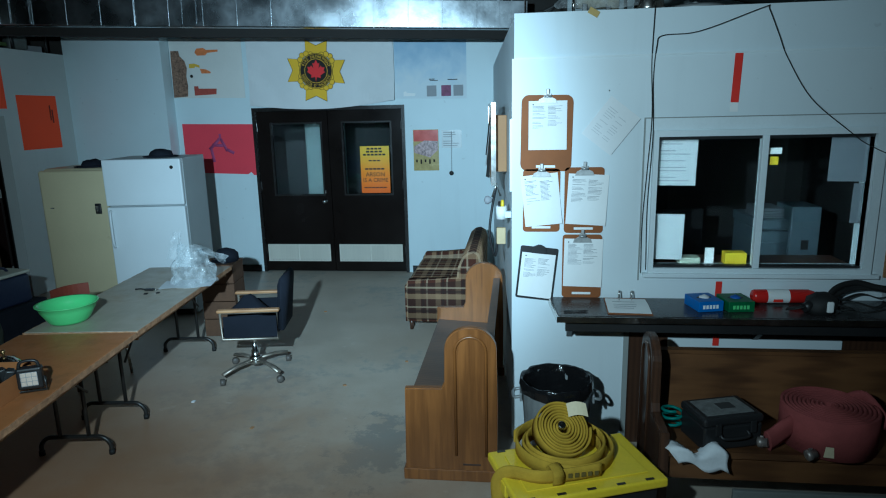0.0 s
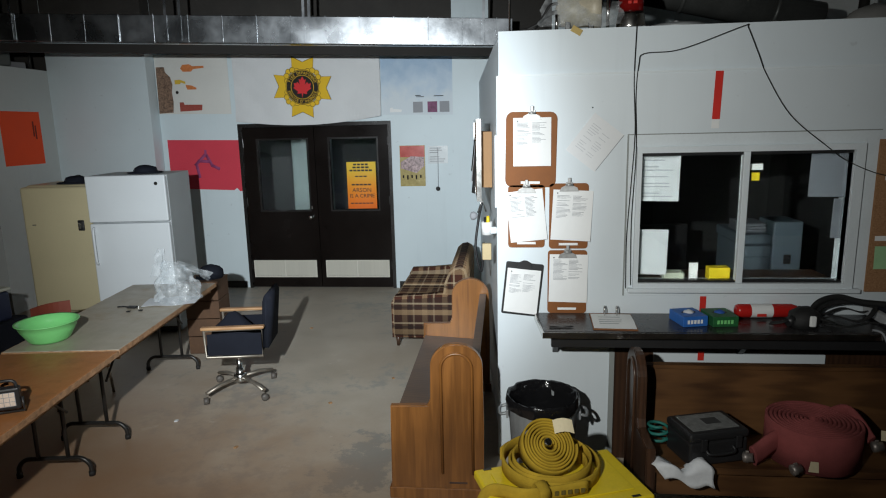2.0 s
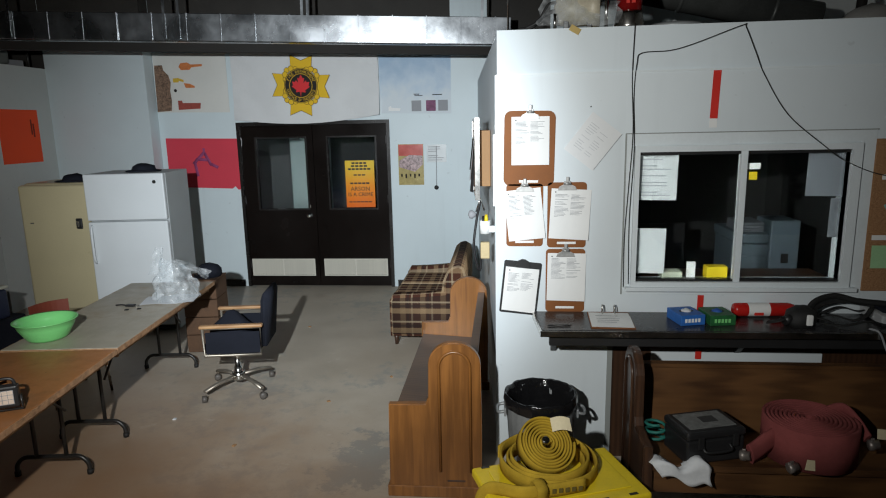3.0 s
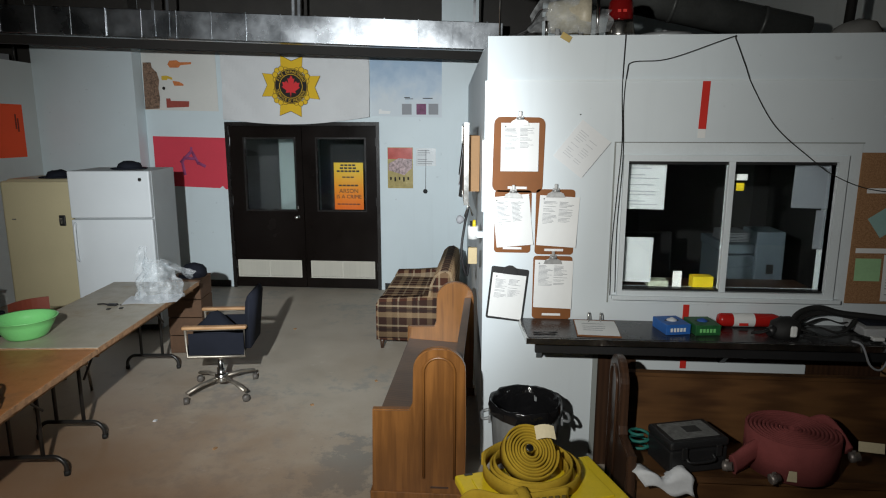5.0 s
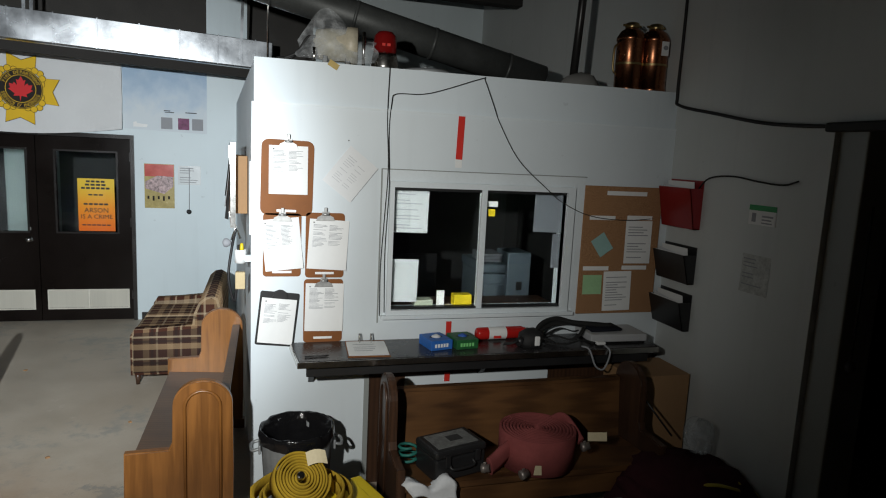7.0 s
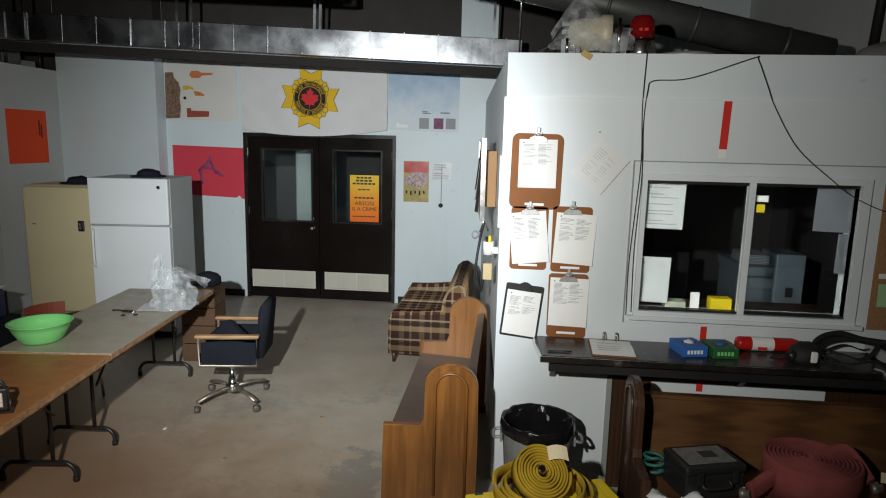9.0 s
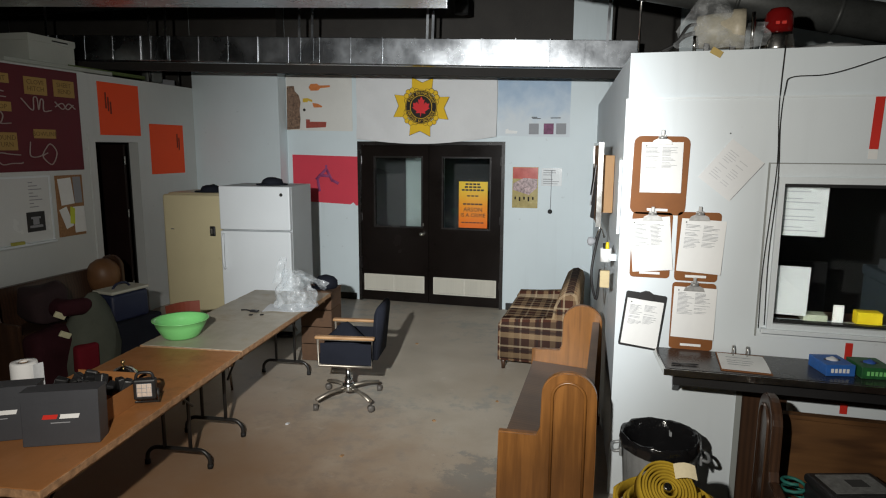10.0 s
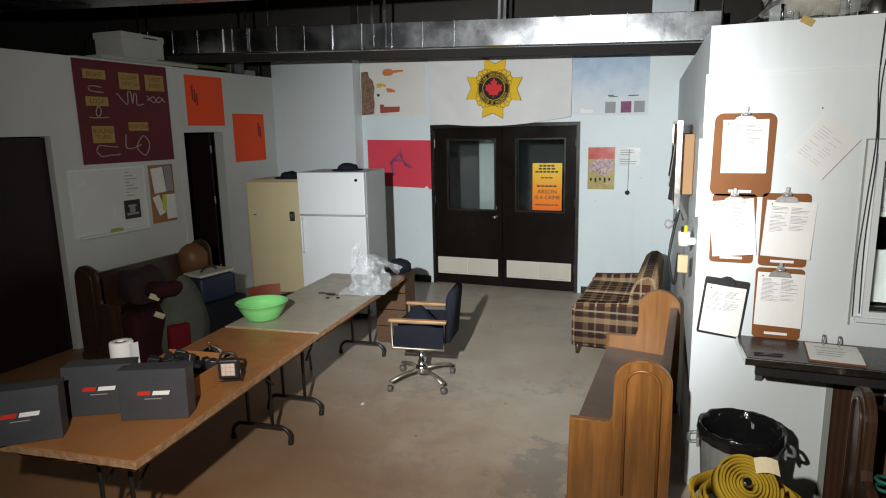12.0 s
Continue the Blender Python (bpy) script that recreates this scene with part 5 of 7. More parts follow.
def carton(at, label, w=0.32, h=0.25, d=0.11):
    th = thing("equipment_carton", label, "carton", at, "dark grey cartons")
    dk = bpy.data.materials.get("dark_grey_carton") or mat("dark_grey_carton", (0.052, 0.055, 0.062), 0.45, var=0.12, scale=5, bump=0.05)
    part("body", box(-w / 2, w / 2, 0, d, 0, h - 0.012, 0.004), dk, th)
    part("lid", joined((-w / 2 - 0.002, w / 2 + 0.002, -0.002, d + 0.002, h - 0.012, h), (-w / 2 - 0.002, w / 2 + 0.002, -0.002, 0.0, h - 0.05, h - 0.012)), dk, th, "tuck-in lid")
    part("red_mark", prism([(-0.075, 0.123), (-0.015, 0.123), (-0.008, 0.143), (-0.068, 0.143)], -0.0015, 0.0, "y"), RED, th, "red slanted mark")
    part("white_mark", prism([(-0.004, 0.123), (0.075, 0.123), (0.082, 0.143), (0.003, 0.143)], -0.0015, 0.0, "y"), PAPER, th, "pale grey slanted mark")
    part("small_print", box(-0.04, 0.04, -0.0015, 0.0, 0.103, 0.107), INK, th)
    return th


carton(pose(-2.392, 2.140, TBL, -3, 0, 25), "dark grey equipment carton with red and white marking")
carton(pose(-2.69, 2.09, TBL, -3, 0, 30), "dark grey equipment carton with red and white marking")
carton(pose(-2.77, 1.755, TBL, -3, 0, 40), "dark grey equipment carton standing at the table end")
tr = thing("cardboard_tray", "open cardboard tray full of black radio gear", "cardboard box", pose(-2.60, 2.50, TBL, 0, 0, 7))
part("tray", joined((-0.20, 0.20, -0.19, 0.20, 0, 0.004), (-0.20, 0.20, -0.194, -0.19, 0, 0.10), (-0.20, 0.20, 0.20, 0.204, 0, 0.125), (-0.204, -0.20, -0.19, 0.20, 0, 0.11), (0.20, 0.204, -0.19, 0.20, 0, 0.11)), mat("orange_cardboard", (0.34, 0.14, 0.04), 0.75, var=0.12, bump=0.12), tr)
rnd = random.Random(5)
for k in range(16):
    x, y = rnd.uniform(-0.16, 0.15), rnd.uniform(-0.15, 0.12)
    part("radio", rough_up(box(-0.03, 0.03, -0.02, 0.02, 0, rnd.uniform(0.06, 0.12), 0.008), 0.006, 30, k), BLACK, tr, "black handset", at=pose(x, y, 0.055, rnd.uniform(-25, 25), rnd.uniform(-25, 25), rnd.uniform(0, 180)))
for k in range(4):
    part("coiled_cord", tube([(-0.1 + 0.05 * k + 0.03 * math.cos(a * 0.9), 0.03 * math.sin(a * 0.9), 0.10 + 0.004 * a) for a in range(14)], 0.005, 6), RUBBER, tr)
lm = thing("work_light", "small black work light with a square pale lens", "work light", pose(-2.362, 2.635, TBL, 0, 0, 26))
part("housing", box(-0.055, 0.055, -0.02, 0.03, 0.025, 0.135, 0.01), BLACK, lm, "black ribbed housing")
part("lens", box(-0.036, 0.036, -0.023, -0.018, 0.045, 0.115, 0.004), mat("pale_lens", (0.66, 0.55, 0.46), 0.25, var=0.15, scale=60), lm, "pale square lens")
part("led_grid", joined(*[(-0.036 + 0.024 * k, -0.034 + 0.024 * k, -0.0245, -0.0232, 0.045, 0.115) for k in range(4)], *[(-0.036, 0.036, -0.0245, -0.0232, 0.045 + 0.023 * k, 0.047 + 0.023 * k) for k in range(4)]), INK, lm)
part("stand", tube([(-0.06, 0.0, 0.08), (-0.065, 0.0, 0.01), (0.065, 0.0, 0.01), (0.06, 0.0, 0.08)], 0.007, 6), BLACKM, lm)
part("top_handle", tube(smooth_path([(-0.045, 0, 0.13), (-0.03, 0, 0.165), (0.03, 0, 0.165), (0.045, 0, 0.13)], 4), 0.008, 6), BLACK, lm)
be = thing("desk_bell", "silver domed bell with a knob on top", "bell", pose(-2.68, 2.84, TBL))
part("base", lathe([(0.088, 0), (0.09, 0.014), (0.07, 0.02)], 28), BLACK, be)
part("dome", lathe([(0.082, 0.022), (0.080, 0.04), (0.068, 0.066), (0.045, 0.086), (0.018, 0.098), (0.008, 0.10)], 32), CHROME, be, "dull silver dome")
part("plunger", lathe([(0.006, 0.10), (0.006, 0.115), (0.013, 0.12), (0.011, 0.132), (0.003, 0.136)], 14), BRASS, be)
rl = thing("paper_towel_roll", "white paper towel roll standing on the table", "paper towel", pose(-2.93, 2.45, TBL))
part("roll", rough_up(lathe([(0.060, 0), (0.062, 0.01), (0.062, 0.225), (0.058, 0.235), (0.020, 0.235), (0.020, 0.20)], 30), 0.0015, 25), mat("soft_tissue", (0.80, 0.80, 0.79), 0.95, var=0.05, bump=0.3, fine=140), rl)
part("tube", lathe([(0.021, 0.10), (0.021, 0.237)], 20, cap=False), CARD, rl)
part("loose_end", thick(grid(4, 4, lambda u, v: (0.063 + 0.012 * u * u, -0.005 + 0.05 * u, 0.01 + 0.215 * v)), 0.001), CLOTHW, rl)
bo = thing("bowl", "bright green plastic mixing bowl on the table", "bowl", pose(-2.96, 3.70, TBL))
part("shell", lathe([(0.11, 0.0), (0.125, 0.015), (0.165, 0.085), (0.178, 0.122), (0.19, 0.126), (0.19, 0.131), (0.174, 0.128), (0.160, 0.09), (0.118, 0.018), (0.02, 0.012)], 48), GREENP, bo, shade=True)
part("foot_ring", lathe([(0.10, -0.0), (0.10, 0.004)], 32), GREENP, bo)
bg = thing("plastic_bag", "crumpled clear plastic bag standing on the table", "plastic bag", pose(-2.60, 4.66, TBL, 0, 0, 15))


def film():
    m, t, b = nodes_of("clear_film", 0.12)
    tr_ = t.nodes.new("ShaderNodeBsdfTransparent")
    tr_.inputs[0].default_value = (0.93, 0.95, 0.96, 1)
    b.inputs["Base Color"].default_value = (0.75, 0.78, 0.8, 1)
    mx = t.nodes.new("ShaderNodeMixShader")
    v = coords(t)
    n = noise_of(t, v, 16, 5)
    link(t, ramp(t, n, [(0.40, (0.10,) * 3), (0.62, (0.34,) * 3)]), mx.inputs[0])
    link(t, tr_.outputs[0], mx.inputs[1])
    link(t, b.outputs[0], mx.inputs[2])
    link(t, mx.outputs[0], t.nodes["Material Output"].inputs["Surface"])
    bumped(t, b, n, 0.8, 0.02)
    return m


FILM = film()


def crumple(u, v):
    a = 2 * math.pi * u
    r = 0.15 * (1 - 0.55 * v ** 1.3) * (1 + 0.20 * math.sin(3 * a + 4 * v) + 0.09 * math.sin(8 * a + 5 * v))
    p = Vector((r * 1.15 * math.cos(a) + 0.03 * v, r * 0.8 * math.sin(a), 0.30 * v + 0.03 * math.cos(a + 2.6) * v))
    q = p + noise.noise_vector(p * 11) * 0.035 * min(1, 4 * v)
    return q + noise.noise_vector(p * 27) * 0.012 * min(1, 4 * v)


def pull_up(u, v):
    """The twisted corner that stands up above the bag."""
    w = 0.075 * (1 - 0.75 * v) + 0.01
    p = Vector((-0.085 + (u - 0.5) * 2 * w + 0.02 * v, -0.03 + 0.03 * math.sin(5 * u), 0.20 + 0.23 * v))
    return p + noise.noise_vector(Vector((u * 4, v * 4, 1))) * 0.022


def side_flap(u, v):
    p = Vector((0.04 + 0.24 * u, -0.05 + 0.10 * v, 0.30 - 0.10 * u * v - 0.14 * u * (1 - v)))
    return p + noise.noise_vector(Vector((u * 4, v * 4, 7))) * 0.03


part("film", grid(44, 24, crumple), FILM, bg, "clear crinkled film")
part("pulled_corner", grid(12, 16, pull_up), FILM, bg)
part("loose_flap", grid(16, 10, side_flap), FILM, bg)
part("flat_sheet", thick(grid(8, 6, lambda u, v: (-0.22 + 0.40 * u, -0.16 + 0.26 * v, 0.004 + 0.005 * math.sin(8 * u + 3 * v))), 0.001), CLOTHW, bg, "white sheet under the bag")
ky = thing("key_ring", "black key fob and small bits on the table", "keys", pose(-2.83, 4.43, TBL))
part("fob", rough_up(box(-0.035, 0.035, -0.02, 0.02, 0, 0.018, 0.006), 0.003, 40), BLACK, ky)
part("ring", tube([(0.05 + 0.02 * math.cos(a), 0.02 * math.sin(a), 0.004) for a in [k * 0.52 for k in range(12)]], 0.0025, 6, closed=True), CHROME, ky)
part("strap", tube([(-0.03, 0, 0.008), (-0.09, 0.03, 0.004), (-0.13, 0.015, 0.004)], 0.006, 6), RUBBER, ky)
for x, y in ((-2.80, 4.33), (-2.72, 4.36)):
    solid("scrap", rough_up(box(-0.012, 0.012, -0.01, 0.01, 0, 0.008), 0.003, 60), RUBBER, "tiny dark scrap on the table", "scrap", at=pose(x, y, TBL))
CRATEW = mat("brown_crate_wood", (0.10, 0.052, 0.026), 0.75, var=0.3, scale=9, bump=0.2)
bx = thing("crate", "brown wooden crate standing behind the table end", "crate", pose(-2.79, 5.56, 0, 0, 0, 6))
for y in (-0.15, 0.138):
    for k in range(4):
        part("board", box(-0.155, 0.155, y, y + 0.012, 0.005 + k * 0.172, 0.170 + k * 0.172, 0.003), CRATEW, bx)
for x in (-0.155, 0.143):
    for k in range(4):
        part("board", box(x, x + 0.012, -0.137, 0.137, 0.005 + k * 0.172, 0.170 + k * 0.172, 0.003), CRATEW, bx)
part("lid", box(-0.16, 0.16, -0.155, 0.155, 0.69, 0.703, 0.003), CRATEW, bx)
cp = thing("cap", "black cap lying on the wooden crate", "cap", pose(-2.745, 5.58, 0.705, 0, 8, -20))
part("crown", rough_up(lathe([(0.10, 0), (0.11, 0.03), (0.10, 0.08), (0.07, 0.11), (0.01, 0.125)], 24), 0.012, 12), FABB, cp, shade=True)
part("peak", thick(grid(8, 4, lambda u, v: (-0.09 + 0.18 * u, -0.09 - 0.08 * v * math.sin(math.pi * u), 0.012 + 0.01 * v)), 0.004), FABB, cp)


def hat(at, label, w):
    th = thing("hat", label, "hat", at, "dark hats")
    part("crown", rough_up(lathe([(0.11, 0.0), (0.115, 0.02), (0.10, 0.055), (0.05, 0.075), (0.01, 0.078)], 24), 0.014, 11, w), FABB, th, shade=True)
    part("brim", rough_up(lathe([(0.17, 0.0), (0.18, 0.008), (0.11, 0.016)], 28), 0.008, 9, w), FABB, th, shade=True)
    return th


hat(pose(-3.70, 6.28, 1.657), "crumpled black hat on top of the refrigerator", 1)
hat(pose(-4.50, 6.30, 1.562), "flattened black hat on top of the old refrigerator", 3)
rc = thing("stacking_chair", "red-brown plastic chair pushed to the table", "chair", pose(-3.42, 4.44, 0, 0, 0, 62))
RUST = mat("rust_red_plastic", (0.20, 0.045, 0.025), 0.4, var=0.12)
part("backrest", thick(grid(8, 6, lambda u, v: (-0.15 + 0.30 * u, 0.18 + 0.05 * math.sin(math.pi * u), 0.46 + 0.28 * v)), 0.008), RUST, rc, "curved red-brown back")
part("seat", thick(grid(8, 8, lambda u, v: (-0.17 + 0.34 * u, -0.2 + 0.40 * v, 0.45 - 0.02 * math.sin(math.pi * u) * math.sin(math.pi * v))), 0.008), RUST, rc)
for x in (-0.19, 0.19):
    for y in (-0.18, 0.18):
        part("leg", tube([(x, y, 0.44), (x * 1.12, y * 1.12, 0.0)], 0.011, 8), CHROME, rc, "chrome tube leg")

# ---- on the far pew ----
TURN = mat("maroon_canvas", (0.040, 0.012, 0.016), 0.95, var=0.35, scale=5, bump=0.35, fine=220, spec=0.1)
bp = thing("backpack", "grey-green rucksack with a dark red pocket and reflective straps", "backpack", pose(-4.62, 4.55, 0.0, 0, 0, 80))
KHAKI = mat("grey_green_canvas", (0.10, 0.11, 0.088), 0.9, var=0.25, scale=5, bump=0.4, fine=240, spec=0.1)
WINE = mat("wine_red_canvas", (0.16, 0.012, 0.02), 0.9, var=0.2, bump=0.3, fine=240, spec=0.1)
bm = lathe([(0.02, 0.0), (0.20, 0.005), (0.26, 0.08), (0.275, 0.25), (0.255, 0.42), (0.20, 0.56), (0.12, 0.67), (0.04, 0.735), (0.005, 0.74)], 40)
for v in bm.verts:
    v.co.y *= 0.72
    v.co.x += 0.10 * v.co.z * v.co.z
part("sack", rough_up(rough_up(bm, 0.05, 4.5, 2), 0.018, 11, 4), KHAKI, bp, shade=True)
part("pocket", rough_up(box(-0.25, -0.05, -0.205, -0.10, 0.10, 0.34, 0.03, 3), 0.008, 9), WINE, bp, "dark red front pocket", shade=True)
part("top_flap", rough_up(box(-0.30, -0.02, -0.10, 0.10, 0.58, 0.74, 0.06, 4), 0.05, 7, 4), TURN, bp, "dark maroon rolled flap", shade=True)
for x, z in ((-0.30, 0.60), (-0.27, 0.42)):
    part("reflective_strap", box(-0.05, 0.05, -0.012, 0.012, 0, 0.05, 0.004), mat("reflective_tape", (0.70, 0.68, 0.45), 0.3) if x < -0.28 else bpy.data.materials["reflective_tape"], bp, "silver-yellow reflective strap", at=pose(x, -0.05, z, 10, 30, 0))
co = thing("coat", "dark coat heaped on the pew", "coat", pose(-5.08, 4.50, 0.45, 0, 0, 80))
part("body", rough_up(box(-0.16, 0.16, -0.18, 0.16, 0.0, 0.36, 0.09, 4), 0.05, 6, 6), mat("plum_black_cloth", (0.03, 0.014, 0.016), 0.9, var=0.4, bump=0.3), co, shade=True)
cl = thing("cooler_bag", "navy soft cooler bag with a white lid edge", "cooler", pose(-4.66, 5.02, 0.401, 0, 0, 82))
NAVY = mat("navy_nylon", (0.012, 0.018, 0.05), 0.55, var=0.25, bump=0.25, fine=200)
part("body", rough_up(box(-0.21, 0.21, -0.13, 0.13, 0.0, 0.27, 0.03, 3), 0.006, 8), NAVY, cl, shade=True)
part("lid", rough_up(box(-0.215, 0.215, -0.135, 0.135, 0.275, 0.305, 0.012, 2), 0.004, 8), mat("off_white_vinyl", (0.50, 0.50, 0.42), 0.6), cl, "off-white lid")
part("handle", tube(smooth_path([(-0.10, 0, 0.30), (-0.05, 0, 0.345), (0.05, 0, 0.345), (0.10, 0, 0.30)], 4), 0.012, 6), NAVY, cl)
hp = thing("coat", "dark maroon coat hanging down to the floor from the pew", "coat", pose(-4.74, 4.24, 0, 0, 0, 85))
part("body", rough_up(rough_up(box(-0.19, 0.19, -0.12, 0.12, 0.0, 0.50, 0.08, 5), 0.05, 5, 9), 0.02, 13, 3), TURN, hp, shade=True)
gr = thing("gear_chest", "black gear chest on the floor in front of the pew", "chest", pose(-4.66, 5.05, 0.0, 0, 0, 85))
part("body", rough_up(box(-0.26, 0.30, -0.17, 0.17, 0.0, 0.40, 0.02, 3), 0.003, 7, 8), FABB, gr, shade=True)

ba = thing("leather_helmet", "brown rounded leather helmet propped on the pew", "helmet", pose(-5.24, 5.42, 0.42))
LEATH = mat("brown_leather", (0.16, 0.075, 0.03), 0.5, var=0.25, scale=8, bump=0.15)
part("shell", rough_up(lathe([(0.10, 0.12), (0.145, 0.20), (0.165, 0.29), (0.155, 0.37), (0.12, 0.43), (0.06, 0.465), (0.005, 0.475)], 32), 0.012, 6), LEATH, ba, shade=True)
part("brim", rough_up(lathe([(0.03, 0.0), (0.12, 0.01), (0.135, 0.06), (0.105, 0.13)], 28), 0.010, 7), LEATH, ba, "folded lower edge", shade=True)

# ---- on the storage deck ----
bk = thing("file_box", "white cardboard file box with a lid on the storage deck", "file box", pose(-6.12, 5.70, 2.945, 0, 0, 4))
CARDW = mat("white_cardboard", (0.52, 0.55, 0.50), 0.8, var=0.08)
part("body", box(-0.20, 0.18, -0.32, 0.30, 0, 0.22, 0.004), CARDW, bk)
part("lid", box(-0.21, 0.19, -0.33, 0.31, 0.20, 0.27, 0.004), CARDW, bk, "lift-off lid")
part("print", box(0.19, 0.192, -0.02, 0.20, 0.225, 0.24), INKD, bk, "dark printed line")
for k, (y0, y1, w, z, m, lab) in enumerate(((4.75, 6.05, 0.34, 2.855, CARDW, "stack of pale boards on the storage deck"), (5.1, 6.5, 0.24, 2.90, CARDW, "pale board on the storage deck"), (5.7, 7.2, 0.06, 2.855, mat("green_pole_paint", (0.12, 0.17, 0.05), 0.6, var=0.2), "green painted pole on the storage deck"), (5.9, 7.1, 0.05, 2.92, bpy.data.materials.get("green_pole_paint"), "green painted pole on the storage deck"))):
    solid("plank" if k < 2 else "pole", box(-6.12 - w / 2 + 0.06, -6.12 + w / 2 + 0.06, y0, y1, z, z + 0.042, 0.006), m or CARDW, lab, "plank" if k < 2 else "pole", at=pose(0.03 * k, 0, 0))
sw = thing("power_saw", "grey power saw on the storage deck", "saw", pose(-5.98, 7.28, 2.855, 0, 0, 70))
part("motor", rough_up(box(-0.12, 0.10, -0.08, 0.08, 0.03, 0.20, 0.03, 3), 0.01, 10), mat("grey_cast_metal", (0.14, 0.15, 0.14), 0.5, var=0.2), sw, shade=True)
part("handle", tube(smooth_path([(-0.10, 0, 0.18), (-0.16, 0, 0.25), (0.0, 0, 0.27), (0.09, 0, 0.19)], 4), 0.014, 6), BLACK, sw)
part("blade_guard", box(0.08, 0.30, -0.02, 0.02, 0.02, 0.10, 0.01), INK, sw)
for y in (6.95, 7.5):
    solid("rail_post", tube([(-5.76, y, 2.855), (-5.76, y, 3.10)], 0.012, 8), BLACKM, "black steel post on the deck edge", "post", group="deck posts")
for y, z in ((4.9, 3.05), (4.72, 3.06)):
    solid("helmet", lathe([(0.10, 0), (0.10, 0.05), (0.07, 0.10), (0.01, 0.12)], 20), mat("grey_helmet_shell", (0.10, 0.10, 0.11), 0.3) if y > 4.8 else bpy.data.materials["grey_helmet_shell"], "dark helmet in the shadow of the deck", "helmet", group="stored helmets", at=pose(-7.2, y + 0.4, 2.853))

# ---- on top of the office ----
TOP = 2.581
sr = thing("siren", "old cream siren under a clear plastic sheet", "siren", pose(0.47, 3.90, TOP, 0, 0, -8))
CREAMM = mat("cream_cast_metal", (0.46, 0.42, 0.32), 0.45, var=0.25, scale=9)
part("body", lathe([(0.02, -0.14), (0.085, -0.12), (0.095, -0.04), (0.095, 0.05), (0.11, 0.06), (0.11, 0.12), (0.085, 0.125), (0.08, 0.07), (0.02, 0.06)], 32), CREAMM, sr, "cream drum with an open mouth", at=pose(0.0, 0, 0.125, 0, 90, 0))
part("mouth", lathe([(0.015, 0.0), (0.07, 0.02)], 24), DARKROOM, sr, at=pose(0.08, 0, 0.125, 0, 90, 0))
for x in (-0.08, 0.05):
    part("foot", box(x, x + 0.03, -0.06, 0.06, 0, 0.06, 0.004), BLACKM, sr)
part("plastic_cover", grid(20, 10, lambda u, v: Vector((-0.22 + 0.45 * u, -0.14 + 0.1 * v, 0.02 + 0.30 * math.sin(math.pi * min(0.85, u + 0.1)) * v)) + noise.noise_vector(Vector((u * 4, v * 3, 5))) * 0.03), FILM, sr)
part("cable", tube(smooth_path([(-0.10, -0.05, 0.12), (-0.18, -0.06, 0.10), (-0.26, -0.08, 0.03), (-0.34, -0.06, 0.02)], 6), 0.012, 6), RUBBER, sr)
part("cable", tube(smooth_path([(-0.08, -0.06, 0.15), (-0.16, -0.08, 0.15), (-0.22, -0.09, 0.06), (-0.30, -0.08, 0.02)], 6), 0.009, 6), RUBBER, sr)
for x in (0.33, 0.615):
    solid("bracket_post", tube([(x, 3.80, TOP), (x, 3.80, TOP + (0.09 if x < 0.5 else 0.20))], 0.010, 8), CHROME, "silver threaded rod on the partition top", "rod")
bc = thing("beacon_light", "dark red beacon lamp on a chrome base", "beacon", pose(0.755, 3.88, TOP))
part("base", lathe([(0.085, 0), (0.088, 0.02), (0.075, 0.08), (0.07, 0.10)], 32), CHROME, bc, "chrome base")
part("dome", lathe([(0.068, 0.10), (0.072, 0.15), (0.066, 0.20), (0.045, 0.225), (0.01, 0.232)], 32), mat("dark_red_lens", (0.16, 0.006, 0.006), 0.12, var=0.05, bump=0.02), bc, "dark red lens")
part("filament_strip", joined((-0.03, -0.012, -0.076, -0.070, 0.135, 0.15), (0.0, 0.02, -0.077, -0.071, 0.135, 0.15)), RED, bc, "bright red reflector strip")
ds = thing("lid", "galvanised metal lid lying on the partition", "lid", pose(1.03, 3.96, TOP))
part("dish", lathe([(0.17, 0), (0.18, 0.012), (0.15, 0.03), (0.02, 0.036)], 40), GALV, ds)
part("knob", lathe([(0.012, 0.034), (0.018, 0.05), (0.01, 0.058)], 14), GALV, ds)
solid("tape_scrap", box(-0.03, 0.03, -0.002, 0.002, -0.03, 0.004), mat("yellowed_tape", (0.45, 0.33, 0.10), 0.6), "scrap of yellowed tape on the wall's top edge", "tape", at=pose(0.44, 3.715, TOP, 0, 30, 0))
solid("hanging_rod", tube([(0.075, 4.9, 2.567), (0.075, 4.9, 3.99)], 0.008, 8), CHROME, "thin steel rod from the ceiling to the office roof", "rod")
rp = thing("round_duct", "grey round spiral duct slanting down behind the siren", "duct", pose(0, 4.62, 0))
a, b = Vector((-0.75, 0.25, 3.40)), Vector((2.12, 0.0, 2.70))
part("pipe", tube([a, b], 0.115, 24), mat("dusty_grey_duct", (0.075, 0.08, 0.078), 0.5, 0.3, var=0.3, scale=6), rp, shade=True)
for k in range(5):
    c = a.lerp(b, 0.1 + 0.2 * k)
    d = (b - a).normalized()
    part("joint_ring", tube([c - d * 0.012, c + d * 0.012], 0.119, 24), bpy.data.materials["dusty_grey_duct"], rp)
COPPER = mat("aged_copper", (0.36, 0.15, 0.075), 0.27, 1.0, var=0.4, scale=10, bump=0.05)


